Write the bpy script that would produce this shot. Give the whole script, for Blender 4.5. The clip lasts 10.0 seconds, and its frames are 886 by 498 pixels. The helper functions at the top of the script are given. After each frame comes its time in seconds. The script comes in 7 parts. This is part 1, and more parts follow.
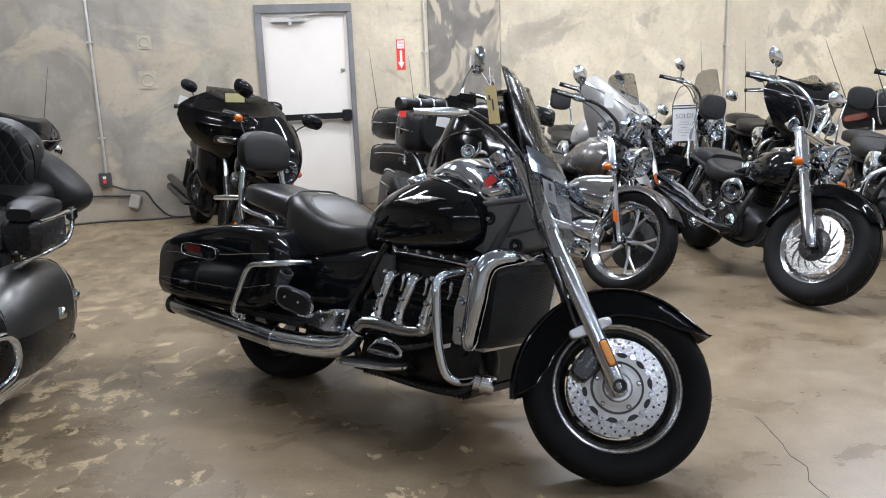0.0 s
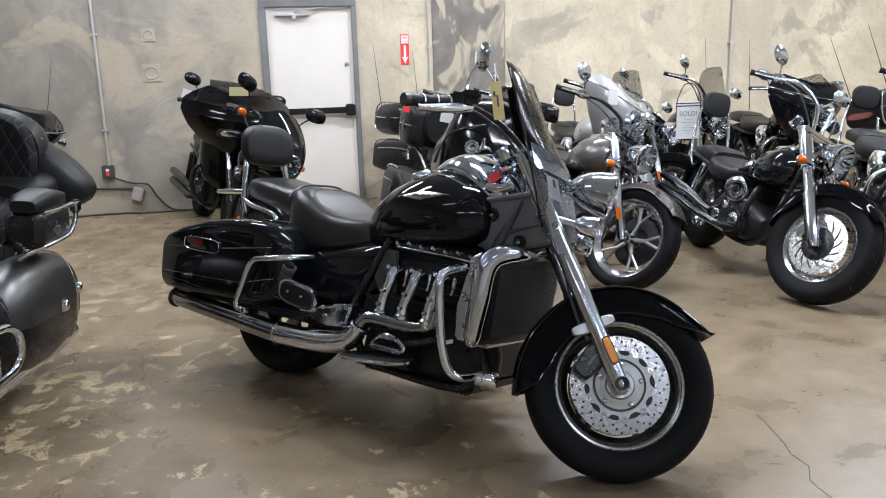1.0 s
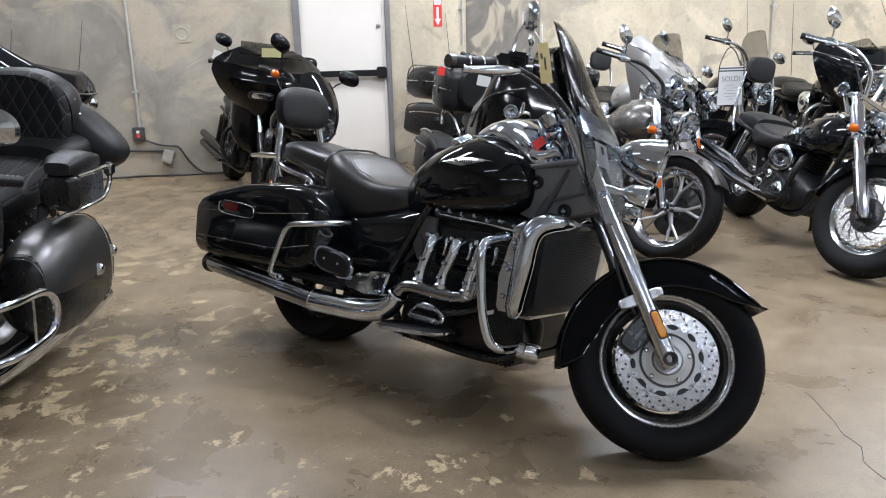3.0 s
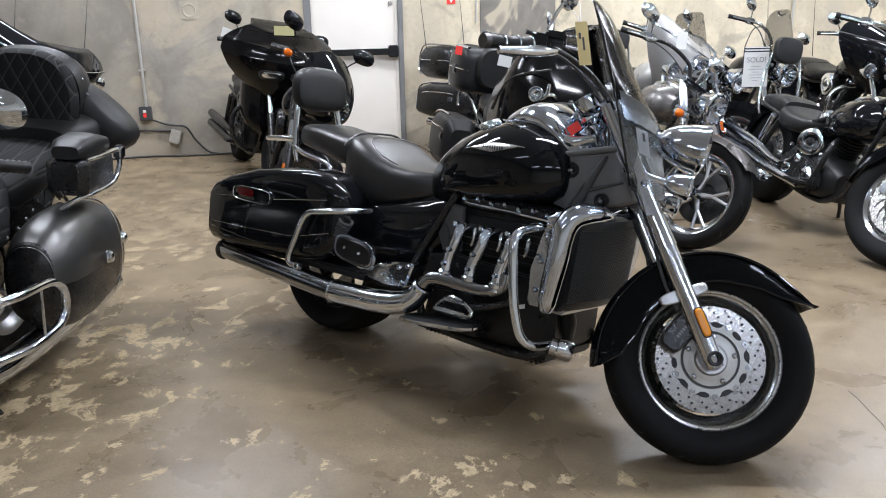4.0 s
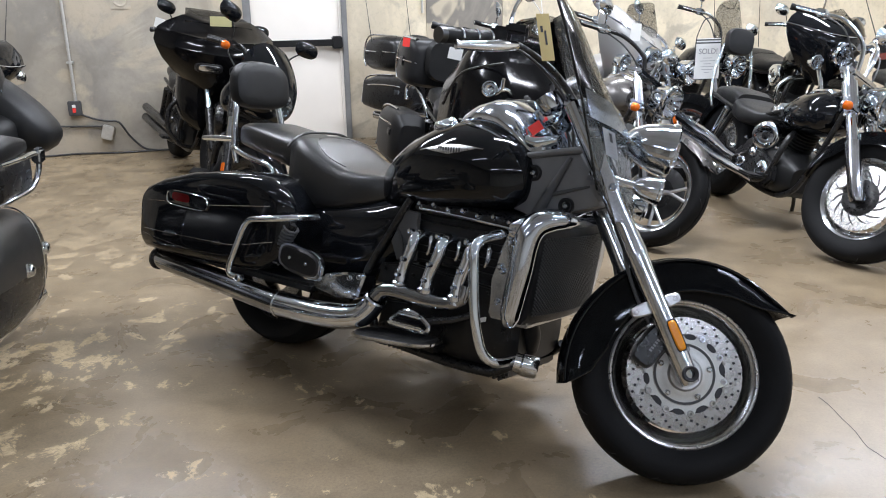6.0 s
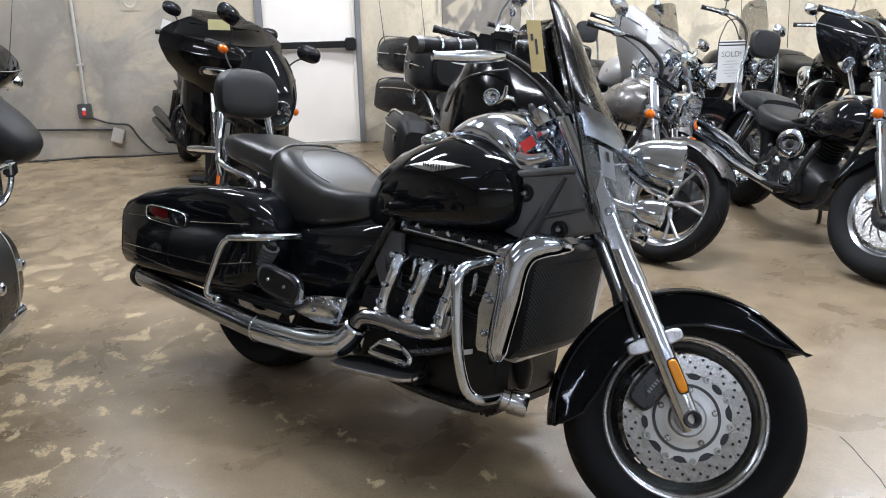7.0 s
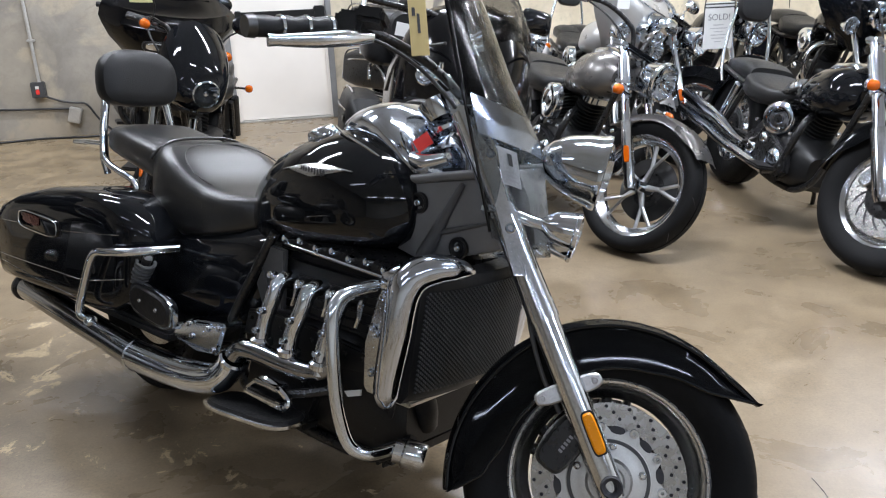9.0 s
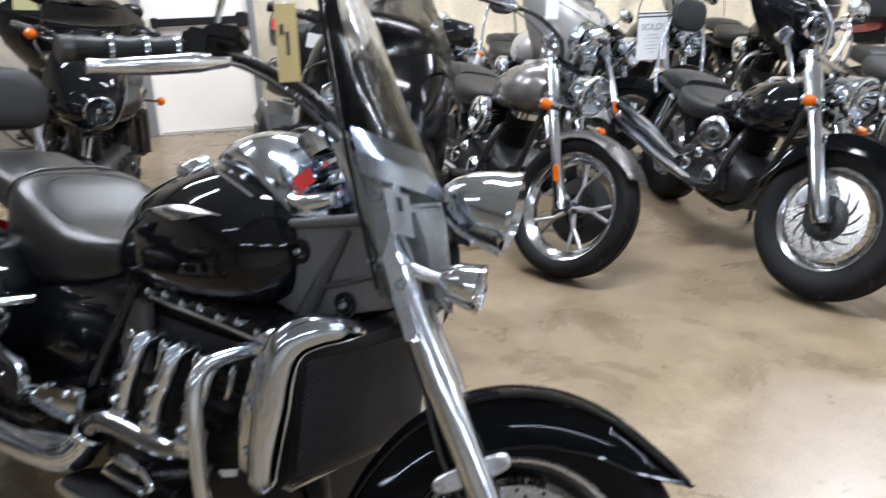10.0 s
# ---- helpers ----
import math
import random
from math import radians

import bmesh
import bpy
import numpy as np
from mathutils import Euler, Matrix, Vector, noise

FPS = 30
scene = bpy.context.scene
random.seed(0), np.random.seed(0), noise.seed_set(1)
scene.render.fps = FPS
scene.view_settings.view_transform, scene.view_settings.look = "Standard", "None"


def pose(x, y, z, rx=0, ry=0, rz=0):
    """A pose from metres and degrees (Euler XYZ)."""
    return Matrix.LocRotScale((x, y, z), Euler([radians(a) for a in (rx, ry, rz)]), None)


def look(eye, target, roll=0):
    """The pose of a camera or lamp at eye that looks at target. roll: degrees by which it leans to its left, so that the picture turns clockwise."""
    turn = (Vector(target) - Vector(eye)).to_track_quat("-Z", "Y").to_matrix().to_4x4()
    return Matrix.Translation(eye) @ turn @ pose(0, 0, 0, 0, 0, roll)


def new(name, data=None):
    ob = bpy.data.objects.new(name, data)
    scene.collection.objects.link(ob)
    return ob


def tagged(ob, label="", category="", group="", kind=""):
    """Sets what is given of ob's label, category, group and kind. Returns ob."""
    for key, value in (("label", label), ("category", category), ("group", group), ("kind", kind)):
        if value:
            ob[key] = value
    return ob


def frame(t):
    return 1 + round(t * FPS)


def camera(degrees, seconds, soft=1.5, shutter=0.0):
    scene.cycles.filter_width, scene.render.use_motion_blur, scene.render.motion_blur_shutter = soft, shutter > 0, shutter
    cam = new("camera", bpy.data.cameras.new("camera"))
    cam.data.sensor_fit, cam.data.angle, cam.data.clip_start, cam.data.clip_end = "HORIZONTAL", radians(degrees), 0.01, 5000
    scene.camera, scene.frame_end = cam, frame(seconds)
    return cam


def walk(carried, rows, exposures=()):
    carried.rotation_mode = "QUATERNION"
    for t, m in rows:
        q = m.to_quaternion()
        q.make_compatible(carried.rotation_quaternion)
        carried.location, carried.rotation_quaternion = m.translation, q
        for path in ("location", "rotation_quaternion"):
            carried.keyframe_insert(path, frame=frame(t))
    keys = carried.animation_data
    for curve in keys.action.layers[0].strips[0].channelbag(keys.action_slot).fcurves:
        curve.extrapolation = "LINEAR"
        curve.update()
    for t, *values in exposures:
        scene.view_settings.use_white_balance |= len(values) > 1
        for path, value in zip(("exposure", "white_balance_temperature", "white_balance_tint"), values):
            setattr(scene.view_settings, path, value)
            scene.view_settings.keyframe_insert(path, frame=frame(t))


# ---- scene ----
cam = camera(56.9, 10.0, soft=1.0, shutter=0.4)
PATH = [
    (0, (1.548, 0.262, 1.393), (1.621, 2.212, 0.954), -2.1),
    (0.5, (1.546, 0.259, 1.396), (1.617, 2.208, 0.952), -1.7),
    (1, (1.541, 0.263, 1.395), (1.61, 2.211, 0.945), -1.6),
    (1.5, (1.54, 0.262, 1.396), (1.601, 2.207, 0.935), -1.5),
    (2, (1.531, 0.272, 1.394), (1.57, 2.214, 0.913), -1.7),
    (2.5, (1.518, 0.292, 1.388), (1.536, 2.227, 0.885), -1.6),
    (4, (1.4, 0.5, 1.386), (1.397, 2.415, 0.807), -1.1),
    (4.5, (1.381, 0.548, 1.391), (1.427, 2.459, 0.803), -0.7),
    (5, (1.364, 0.592, 1.39), (1.475, 2.499, 0.796), -0.8),
    (5.2, (1.352, 0.607, 1.387), (1.486, 2.512, 0.793), -1.1),
    (6.3, (1.42, 0.778, 1.392), (1.535, 2.68, 0.786), -0.6),
    (6.5, (1.465, 0.83, 1.399), (1.547, 2.736, 0.799), -0.8),
    (7, (1.522, 0.914, 1.403), (1.58, 2.819, 0.796), -1.1),
    (7.5, (1.509, 1.05, 1.401), (1.608, 2.947, 0.774), -1.9),
    (8, (1.545, 1.177, 1.395), (1.704, 3.066, 0.758), -2.4),
    (8.5, (1.718, 1.267, 1.399), (1.835, 3.156, 0.752), -1.7),
    (9, (1.86, 1.335, 1.396), (1.879, 3.213, 0.71), -2.3),
    (9.5, (1.927, 1.456, 1.381), (1.924, 3.314, 0.641), -2.8),
    (10, (1.992, 1.612, 1.396), (2.139, 3.487, 0.715), -1.8),
]
walk(cam, [(t, look(eye, target, roll)) for t, eye, target, roll in PATH], [(0, -0.13), (2.5, -0.12), (4, 0.05), (8, 0.10), (9.2, 0.12), (10, 0.24)])

# ---- light: rows of ceiling strip lamps in a windowless showroom ----
world = bpy.data.worlds.new("world")
scene.world = world
world.use_nodes = True
world.node_tree.nodes["Background"].inputs[0].default_value = (0.9, 0.95, 1.0, 1)
world.node_tree.nodes["Background"].inputs[1].default_value = 0.045
ROOM_H = 3.9
LAMPS = [(x, y, k) for y, row in ((7.3, ((-0.9, 0.66), (2.6, 1.08), (6.1, 1.42))), (5.0, ((-0.9, 0.95), (6.7, 0.85))), (4.15, ((2.75, 1.38),)), (1.5, ((-1.1, 0.10), (4.6, 0.30), (7.9, 0.8))), (-1.8, ((-0.9, 0.34), (2.6, 0.38), (6.1, 0.50)))) for x, k in row]
LAMP_W = 102.0


def strip_lamp(x, y, k):
    d = bpy.data.lights.new("strip_light", "AREA")
    d.shape, d.size, d.size_y, d.energy = "RECTANGLE", 1.9, 0.16, LAMP_W * k
    d.color = (0.935, 0.985, 1.10) if y > 2 else (0.86, 0.97, 1.22)
    o = new("strip_light", d)
    o.matrix_world = pose(x, y, ROOM_H - 0.33)
    return o


for lx, ly, lk in LAMPS:
    strip_lamp(lx, ly, lk)


# ---- materials ----
def tree(name):
    m = bpy.data.materials.new(name)
    m.use_nodes = True
    nt = m.node_tree
    return m, nt, nt.nodes["Principled BSDF"]


def node(nt, kind, **kw):
    n = nt.nodes.new(kind)
    for k, v in kw.items():
        n.inputs[k].default_value = v
    return n


def coords(nt, scale=(1, 1, 1), obj=True):
    tc = nt.nodes.new("ShaderNodeTexCoord")
    mp = node(nt, "ShaderNodeMapping", Scale=scale)
    nt.links.new(tc.outputs["Object" if obj else "Generated"], mp.inputs[0])
    return mp.outputs[0]


def noise_tex(nt, vec, scale, detail=4.0, rough=0.55, dist=0.0):
    n = node(nt, "ShaderNodeTexNoise", Scale=scale, Detail=detail, Roughness=rough, Distortion=dist)
    nt.links.new(vec, n.inputs["Vector"])
    return n.outputs["Fac"]


def ramp(nt, fac, stops):
    r = nt.nodes.new("ShaderNodeValToRGB")
    e = r.color_ramp.elements
    while len(e) < len(stops):
        e.new(0.5)
    for el, (p, c) in zip(e, stops):
        el.position = p
        el.color = (*c, 1) if len(c) == 3 else c
    nt.links.new(fac, r.inputs[0])
    return r.outputs[0]


def mix(nt, fac, a, b, mode="MIX"):
    n = nt.nodes.new("ShaderNodeMix")
    n.data_type, n.blend_type = "RGBA", mode
    for sock, v in ((n.inputs[0], fac), (n.inputs[6], a), (n.inputs[7], b)):
        if isinstance(v, (int, float)):
            sock.default_value = v
        elif isinstance(v, tuple):
            sock.default_value = (*v, 1)
        else:
            nt.links.new(v, sock)
    return n.outputs[2]


def bump(nt, b, fac, strength=0.2, dist=0.01):
    n = node(nt, "ShaderNodeBump", Strength=strength, Distance=dist)
    nt.links.new(fac, n.inputs["Height"])
    nt.links.new(n.outputs[0], b.inputs["Normal"])


def simple(name, col, rough=0.4, metal=0.0, coat=0.0, var=0.12, scale=30.0, bumpy=0.0, spec=0.5, grain=0.0):
    """A surface with two scales of variation in colour and gloss."""
    m, nt, b = tree(name)
    v = coords(nt)
    big, fine = noise_tex(nt, v, scale * 0.2), noise_tex(nt, v, scale * 4, 3)
    dark = tuple(c * (1 - var) for c in col)
    lite = tuple(min(1, c * (1 + var)) for c in col)
    c = mix(nt, ramp(nt, big, [(0.35, (0, 0, 0)), (0.65, (1, 1, 1))]), dark, lite)
    if grain:
        c = mix(nt, grain, c, ramp(nt, fine, [(0.3, tuple(x * 0.6 for x in col)), (0.7, tuple(min(1, x * 1.4) for x in col))]))
    nt.links.new(c, b.inputs["Base Color"])
    r = ramp(nt, fine, [(0.3, (max(0.02, rough * 0.8),) * 3), (0.75, (min(1, rough * 1.25),) * 3)])
    nt.links.new(r, b.inputs["Roughness"])
    b.inputs["Metallic"].default_value = metal
    b.inputs["Specular IOR Level"].default_value = spec
    b.inputs["Coat Weight"].default_value = coat
    b.inputs["Coat Roughness"].default_value = 0.04
    if bumpy:
        bump(nt, b, fine, bumpy, 0.002)
    return m


M = {}
M["paint"] = simple("black_gloss_paint", (0.0056, 0.0064, 0.0080), 0.05, coat=0.08, var=0.2, scale=8, spec=0.33)
M["screen_black"] = simple("black_screen_band", (0.003, 0.003, 0.0035), 0.13, var=0.2, scale=8, spec=0.22)
M["sticker"] = simple("faded_sticker", (0.42, 0.43, 0.44), 0.5, var=0.2, scale=60, grain=0.4)
M["dark_alloy"] = simple("dark_cast_alloy", (0.10, 0.10, 0.10), 0.35, metal=1.0, var=0.15, scale=30)
M["rim_alloy"] = simple("polished_wheel_alloy", (0.58, 0.58, 0.57), 0.22, metal=1.0, var=0.15, scale=30)
# chrome with shade and dark reflections put into its colour
M["shaded_chrome"] = simple("shade_darkened_chrome", (0.34, 0.355, 0.38), 0.12, metal=1.0, var=0.2, scale=18)
M["disc_steel"] = simple("worn_disc_steel", (0.43, 0.42, 0.40), 0.27, metal=0.95, var=0.15, scale=14)
M["soft_ink"] = simple("grey_print", (0.26, 0.26, 0.27), 0.6, var=0.05)
M["faint_ink"] = simple("faint_print", (0.42, 0.42, 0.43), 0.6, var=0.05)
M["bright_alloy"] = simple("polished_alloy_lip", (0.80, 0.79, 0.77), 0.30, metal=0.85, var=0.05, scale=20)
M["satin"] = simple("black_satin_paint", (0.011, 0.011, 0.0115), 0.30, var=0.2, scale=20, grain=0.3)
M["plastic"] = simple("black_plastic", (0.012, 0.012, 0.0125), 0.45, var=0.2, scale=40, bumpy=0.12, spec=0.28)
M["greyplastic"] = simple("charcoal_plastic", (0.066, 0.067, 0.069), 0.45, var=0.15, scale=30, bumpy=0.15, spec=0.35)
M["cover_grey"] = simple("matte_grey_cover_plastic", (0.15, 0.151, 0.152), 0.42, var=0.12, scale=30, bumpy=0.12, spec=0.4)
M["rubber"] = simple("tyre_rubber", (0.009, 0.009, 0.0093), 0.6, spec=0.12, var=0.25, scale=25, bumpy=0.25, grain=0.4)
M["leather"] = simple("black_leather", (0.010, 0.0102, 0.0106), 0.34, spec=0.75, var=0.15, scale=60, bumpy=0.3)
M["vinyl"] = simple("black_vinyl", (0.012, 0.0122, 0.0126), 0.42, var=0.15, scale=70, bumpy=0.4, spec=0.36)
M["chrome"] = simple("chrome", (0.75, 0.80, 0.87), 0.08, metal=1.0, var=0.05, scale=25)
M["worn_chrome"] = simple("worn_chrome", (0.67, 0.69, 0.72), 0.15, metal=1.0, var=0.2, scale=40, grain=0.3)
M["alu"] = simple("cast_aluminium", (0.50, 0.50, 0.50), 0.34, metal=1.0, var=0.12, scale=60, bumpy=0.15, grain=0.2)
M["steel"] = simple("brake_steel", (0.55, 0.54, 0.53), 0.28, metal=1.0, var=0.15, scale=90, grain=0.25)
M["iron"] = simple("engine_black", (0.008, 0.0081, 0.0085), 0.40, var=0.35, scale=50, bumpy=0.3, grain=0.4, spec=0.32)
M["silver"] = simple("silver_paint", (0.52, 0.515, 0.50), 0.32, metal=0.5, coat=0.5, var=0.05, scale=3)
M["gunmetal"] = simple("gunmetal_paint", (0.17, 0.162, 0.155), 0.3, metal=0.6, coat=0.4, var=0.06, scale=4)
M["smoke"] = simple("matte_smoke_paint", (0.24, 0.238, 0.235), 0.36, metal=0.85, var=0.05, scale=3)
M["white"] = simple("white_paint", (0.62, 0.62, 0.60), 0.4, var=0.05, scale=10)
M["orange"] = simple("amber_lens", (0.56, 0.105, 0.003), 0.16, spec=0.5, coat=0.2, var=0.1, scale=60)
M["amber"] = simple("amber_reflector", (0.86, 0.30, 0.004), 0.25, spec=0.4, var=0.06, scale=60)
M["red"] = simple("red_lens", (0.16, 0.005, 0.006), 0.12, coat=0.6, var=0.15, scale=60)
M["redpaper"] = simple("red_paper", (0.86, 0.05, 0.04), 0.6, var=0.05, scale=20)
M["paper"] = simple("white_paper", (0.78, 0.78, 0.76), 0.7, var=0.04, scale=20)
M["manila"] = simple("manila_paper", (0.55, 0.43, 0.18), 0.7, var=0.08, scale=20)
M["ink"] = simple("dark_ink", (0.03, 0.03, 0.035), 0.6, var=0.05)
M["galv"] = simple("galvanised_conduit", (0.62, 0.61, 0.58), 0.35, metal=0.5, var=0.12, scale=20, grain=0.2)
M["steelgrey"] = simple("grey_door_frame_paint", (0.22, 0.22, 0.22), 0.45, var=0.2, scale=12, grain=0.15)
M["cable"] = simple("cable_sheath", (0.03, 0.03, 0.03), 0.5)
M["tank_chrome"] = simple("polished_steel", (0.64, 0.69, 0.78), 0.11, metal=1.0, var=0.06, scale=10)
M["carrier"] = simple("pale_grey_carrier_paint", (0.64, 0.64, 0.62), 0.40, metal=0.3, var=0.08, scale=60, grain=0.15)
M["badge"] = simple("bright_badge_metal", (0.55, 0.55, 0.55), 0.28, metal=1.0, var=0.1, scale=80, grain=0.3)
M["brass"] = simple("pale_yellow_card", (0.62, 0.58, 0.30), 0.7, var=0.05)


def glass_mat(name, tint, rough=0.02, alpha=1.0):
    m, nt, b = tree(name)
    v = coords(nt)
    b.inputs["Base Color"].default_value = (*tint, 1)
    b.inputs["Transmission Weight"].default_value = alpha
    b.inputs["IOR"].default_value = 1.12 if alpha > 0.9 else 1.4
    r = ramp(nt, noise_tex(nt, v, 14.0, 5), [(0.35, (rough,) * 3), (0.8, (rough * 3 + 0.02,) * 3)])
    nt.links.new(r, b.inputs["Roughness"])
    return m


M["glass"] = glass_mat("clear_screen", (0.93, 0.95, 0.95))
M["tint"] = glass_mat("smoked_screen", (0.46, 0.455, 0.44))
M["lens"] = glass_mat("lamp_lens", (0.95, 0.96, 0.97), 0.03)


WARM = (1.065, 1.0, 0.925)


def concrete_wall():
    m, nt, b = tree("patched_concrete_wall")
    v = coords(nt)
    broad = noise_tex(nt, v, 0.55, 6, 0.6, 0.6)
    mid = noise_tex(nt, v, 2.2, 7, 0.62, 0.3)
    fine = noise_tex(nt, v, 28.0, 6, 0.7)
    blot = noise_tex(nt, coords(nt, (1.3, 1, 0.8)), 1.25, 4, 0.5, 1.2)
    sep = nt.nodes.new("ShaderNodeSeparateXYZ")
    nt.links.new(coords(nt), sep.inputs[0])
    ac = node(nt, "ShaderNodeMapRange")
    for k, val in (("From Min", -1.2), ("From Max", 1.9)):
        ac.inputs[k].default_value = val
    nt.links.new(sep.outputs[0], ac.inputs[0])
    grey = ramp(nt, mid, [(0.30, (0.21, 0.207, 0.195)), (0.52, (0.315, 0.308, 0.288)), (0.74, (0.44, 0.425, 0.385))])
    cream = ramp(nt, mid, [(0.28, (0.58, 0.53, 0.405)), (0.55, (0.70, 0.65, 0.52)), (0.78, (0.77, 0.73, 0.605))])
    c = mix(nt, ac.outputs[0], grey, cream)
    c = mix(nt, ramp(nt, blot, [(0.50, (0, 0, 0)), (0.56, (0.32, 0.32, 0.32)), (0.7, (0.42, 0.42, 0.42))]), c, (0.44, 0.41, 0.335))
    c = mix(nt, ramp(nt, broad, [(0.3, (0.5, 0.5, 0.5)), (0.55, (0, 0, 0))]), c, (0.23, 0.225, 0.21))
    pat = noise_tex(nt, coords(nt, (0.9, 1, 1.15)), 1.35, 8, 0.6, 0.7)
    c = mix(nt, ramp(nt, pat, [(0.54, (0, 0, 0)), (0.60, (0.5, 0.5, 0.5)), (0.75, (0.65, 0.65, 0.65))]), c, (0.53, 0.475, 0.375))
    c = mix(nt, ramp(nt, pat, [(0.33, (0.55, 0.55, 0.55)), (0.40, (0.4, 0.4, 0.4)), (0.44, (0, 0, 0))]), c, (0.235, 0.225, 0.205))
    c = mix(nt, ramp(nt, fine, [(0.3, (0.25, 0.25, 0.25)), (0.5, (0, 0, 0))]), c, (0.24, 0.23, 0.2))
    nt.links.new(mix(nt, 1.0, c, WARM, "MULTIPLY"), b.inputs["Base Color"])
    b.inputs["Roughness"].default_value = 0.82
    bump(nt, b, fine, 0.25, 0.006)
    return m


def column_concrete():
    m, nt, b = tree("grey_patched_column")
    v = coords(nt)
    n1, n2 = noise_tex(nt, v, 3.0, 7, 0.6, 0.8), noise_tex(nt, coords(nt, (1.6, 1, 0.9)), 1.5, 3, 0.5, 1.5)
    c = ramp(nt, n1, [(0.3, (0.14, 0.136, 0.128)), (0.6, (0.235, 0.227, 0.208)), (0.8, (0.31, 0.297, 0.26))])
    c = mix(nt, ramp(nt, n2, [(0.53, (0, 0, 0)), (0.57, (0.85, 0.85, 0.85))]), c, (0.50, 0.46, 0.37))
    nt.links.new(mix(nt, 1.0, c, WARM, "MULTIPLY"), b.inputs["Base Color"])
    b.inputs["Roughness"].default_value = 0.8
    bump(nt, b, noise_tex(nt, v, 30, 5, 0.7), 0.25, 0.006)
    return m


def floor_concrete():
    m, nt, b = tree("worn_sealed_concrete_floor")
    v = coords(nt)
    broad = noise_tex(nt, v, 0.7, 5, 0.6, 0.4)
    mid = noise_tex(nt, v, 2.6, 8, 0.6, 0.5)
    fine = noise_tex(nt, v, 45, 6, 0.7)
    c = ramp(nt, mid, [(0.28, (0.130, 0.101, 0.064)), (0.5, (0.208, 0.166, 0.111)), (0.75, (0.285, 0.234, 0.162))])
    c = mix(nt, ramp(nt, broad, [(0.35, (0.5, 0.5, 0.5)), (0.6, (0, 0, 0))]), c, (0.232, 0.191, 0.134))
    # flaked patches where the brown sealer has lifted off
    sep = nt.nodes.new("ShaderNodeSeparateXYZ")
    nt.links.new(v, sep.inputs[0])
    worn = node(nt, "ShaderNodeMapRange")
    for k, val in (("From Min", 1.2), ("From Max", -0.8), ("To Min", 0.0), ("To Max", 0.5)):
        worn.inputs[k].default_value = val
    nt.links.new(sep.outputs[0], worn.inputs[0])
    c = mix(nt, worn.outputs[0], c, ramp(nt, noise_tex(nt, coords(nt, (1.0, 1.15, 1)), 2.4, 8, 0.64, 0.35), [(0.35, (0.145, 0.113, 0.071)), (0.52, (0.25, 0.20, 0.128)), (0.7, (0.38, 0.31, 0.20))]))
    mr = node(nt, "ShaderNodeMapRange")
    for k, val in (("From Min", 2.6), ("From Max", -0.6), ("To Min", -0.12), ("To Max", 0.075)):
        mr.inputs[k].default_value = val
    nt.links.new(sep.outputs[0], mr.inputs[0])
    fl = noise_tex(nt, coords(nt, (1.25, 1.05, 1)), 6.0, 10, 0.70, 0.35)
    cl = noise_tex(nt, coords(nt, (0.8, 1.1, 1)), 1.1, 3, 0.5, 0.5)
    ad = nt.nodes.new("ShaderNodeMath")
    ad.operation = "ADD"
    clus = nt.nodes.new("ShaderNodeMath")
    clus.operation = "MULTIPLY_ADD"
    nt.links.new(cl, clus.inputs[0])
    clus.inputs[1].default_value = 0.34
    nt.links.new(fl, clus.inputs[2])
    nt.links.new(clus.outputs[0], ad.inputs[0])
    nt.links.new(mr.outputs[0], ad.inputs[1])
    # less of the sealer is lifted near the wall
    lifted = node(nt, "ShaderNodeMapRange")
    for k, val in (("From Min", 3.8), ("From Max", 5.6), ("To Min", 0.9), ("To Max", 0.15)):
        lifted.inputs[k].default_value = val
    nt.links.new(sep.outputs[1], lifted.inputs[0])
    flake = ramp(nt, ad.outputs[0], [(0.746, (0, 0, 0)), (0.768, (1, 1, 1))])
    c = mix(nt, mix(nt, 1.0, flake, lifted.outputs[0], "MULTIPLY"), c, ramp(nt, fine, [(0.3, (0.42, 0.34, 0.215)), (0.7, (0.60, 0.50, 0.33))]))
    c = mix(nt, ramp(nt, fine, [(0.25, (0.45, 0.45, 0.45)), (0.45, (0, 0, 0))]), c, (0.10, 0.082, 0.062))
    grit = noise_tex(nt, v, 110, 5, 0.75)
    c = mix(nt, 1.0, c, ramp(nt, grit, [(0.30, (0.80, 0.80, 0.80)), (0.5, (1, 1, 1)), (0.72, (1.18, 1.18, 1.18))]), "MULTIPLY")
    mott = noise_tex(nt, v, 11, 6, 0.62, 0.6)
    c = mix(nt, 1.0, c, ramp(nt, mott, [(0.34, (0.88, 0.88, 0.88)), (0.5, (1, 1, 1)), (0.66, (1.09, 1.085, 1.07))]), "MULTIPLY")
    nt.links.new(mix(nt, 1.0, c, WARM, "MULTIPLY"), b.inputs["Base Color"])
    r = ramp(nt, mid, [(0.3, (0.21,) * 3), (0.7, (0.40,) * 3)])
    r = mix(nt, flake, r, (0.7, 0.7, 0.7))
    nt.links.new(r, b.inputs["Roughness"])
    bump(nt, b, mid, 0.06, 0.004)
    return m


M["wall"], M["column"], M["floor"] = concrete_wall(), column_concrete(), floor_concrete()
M["ceiling"] = simple("ceiling_white_paint", (0.60, 0.66, 0.74), 0.8, var=0.1, scale=4)
M["doorpaint"] = simple("white_door_paint", (0.87, 0.82, 0.75), 0.45, var=0.04, scale=6)


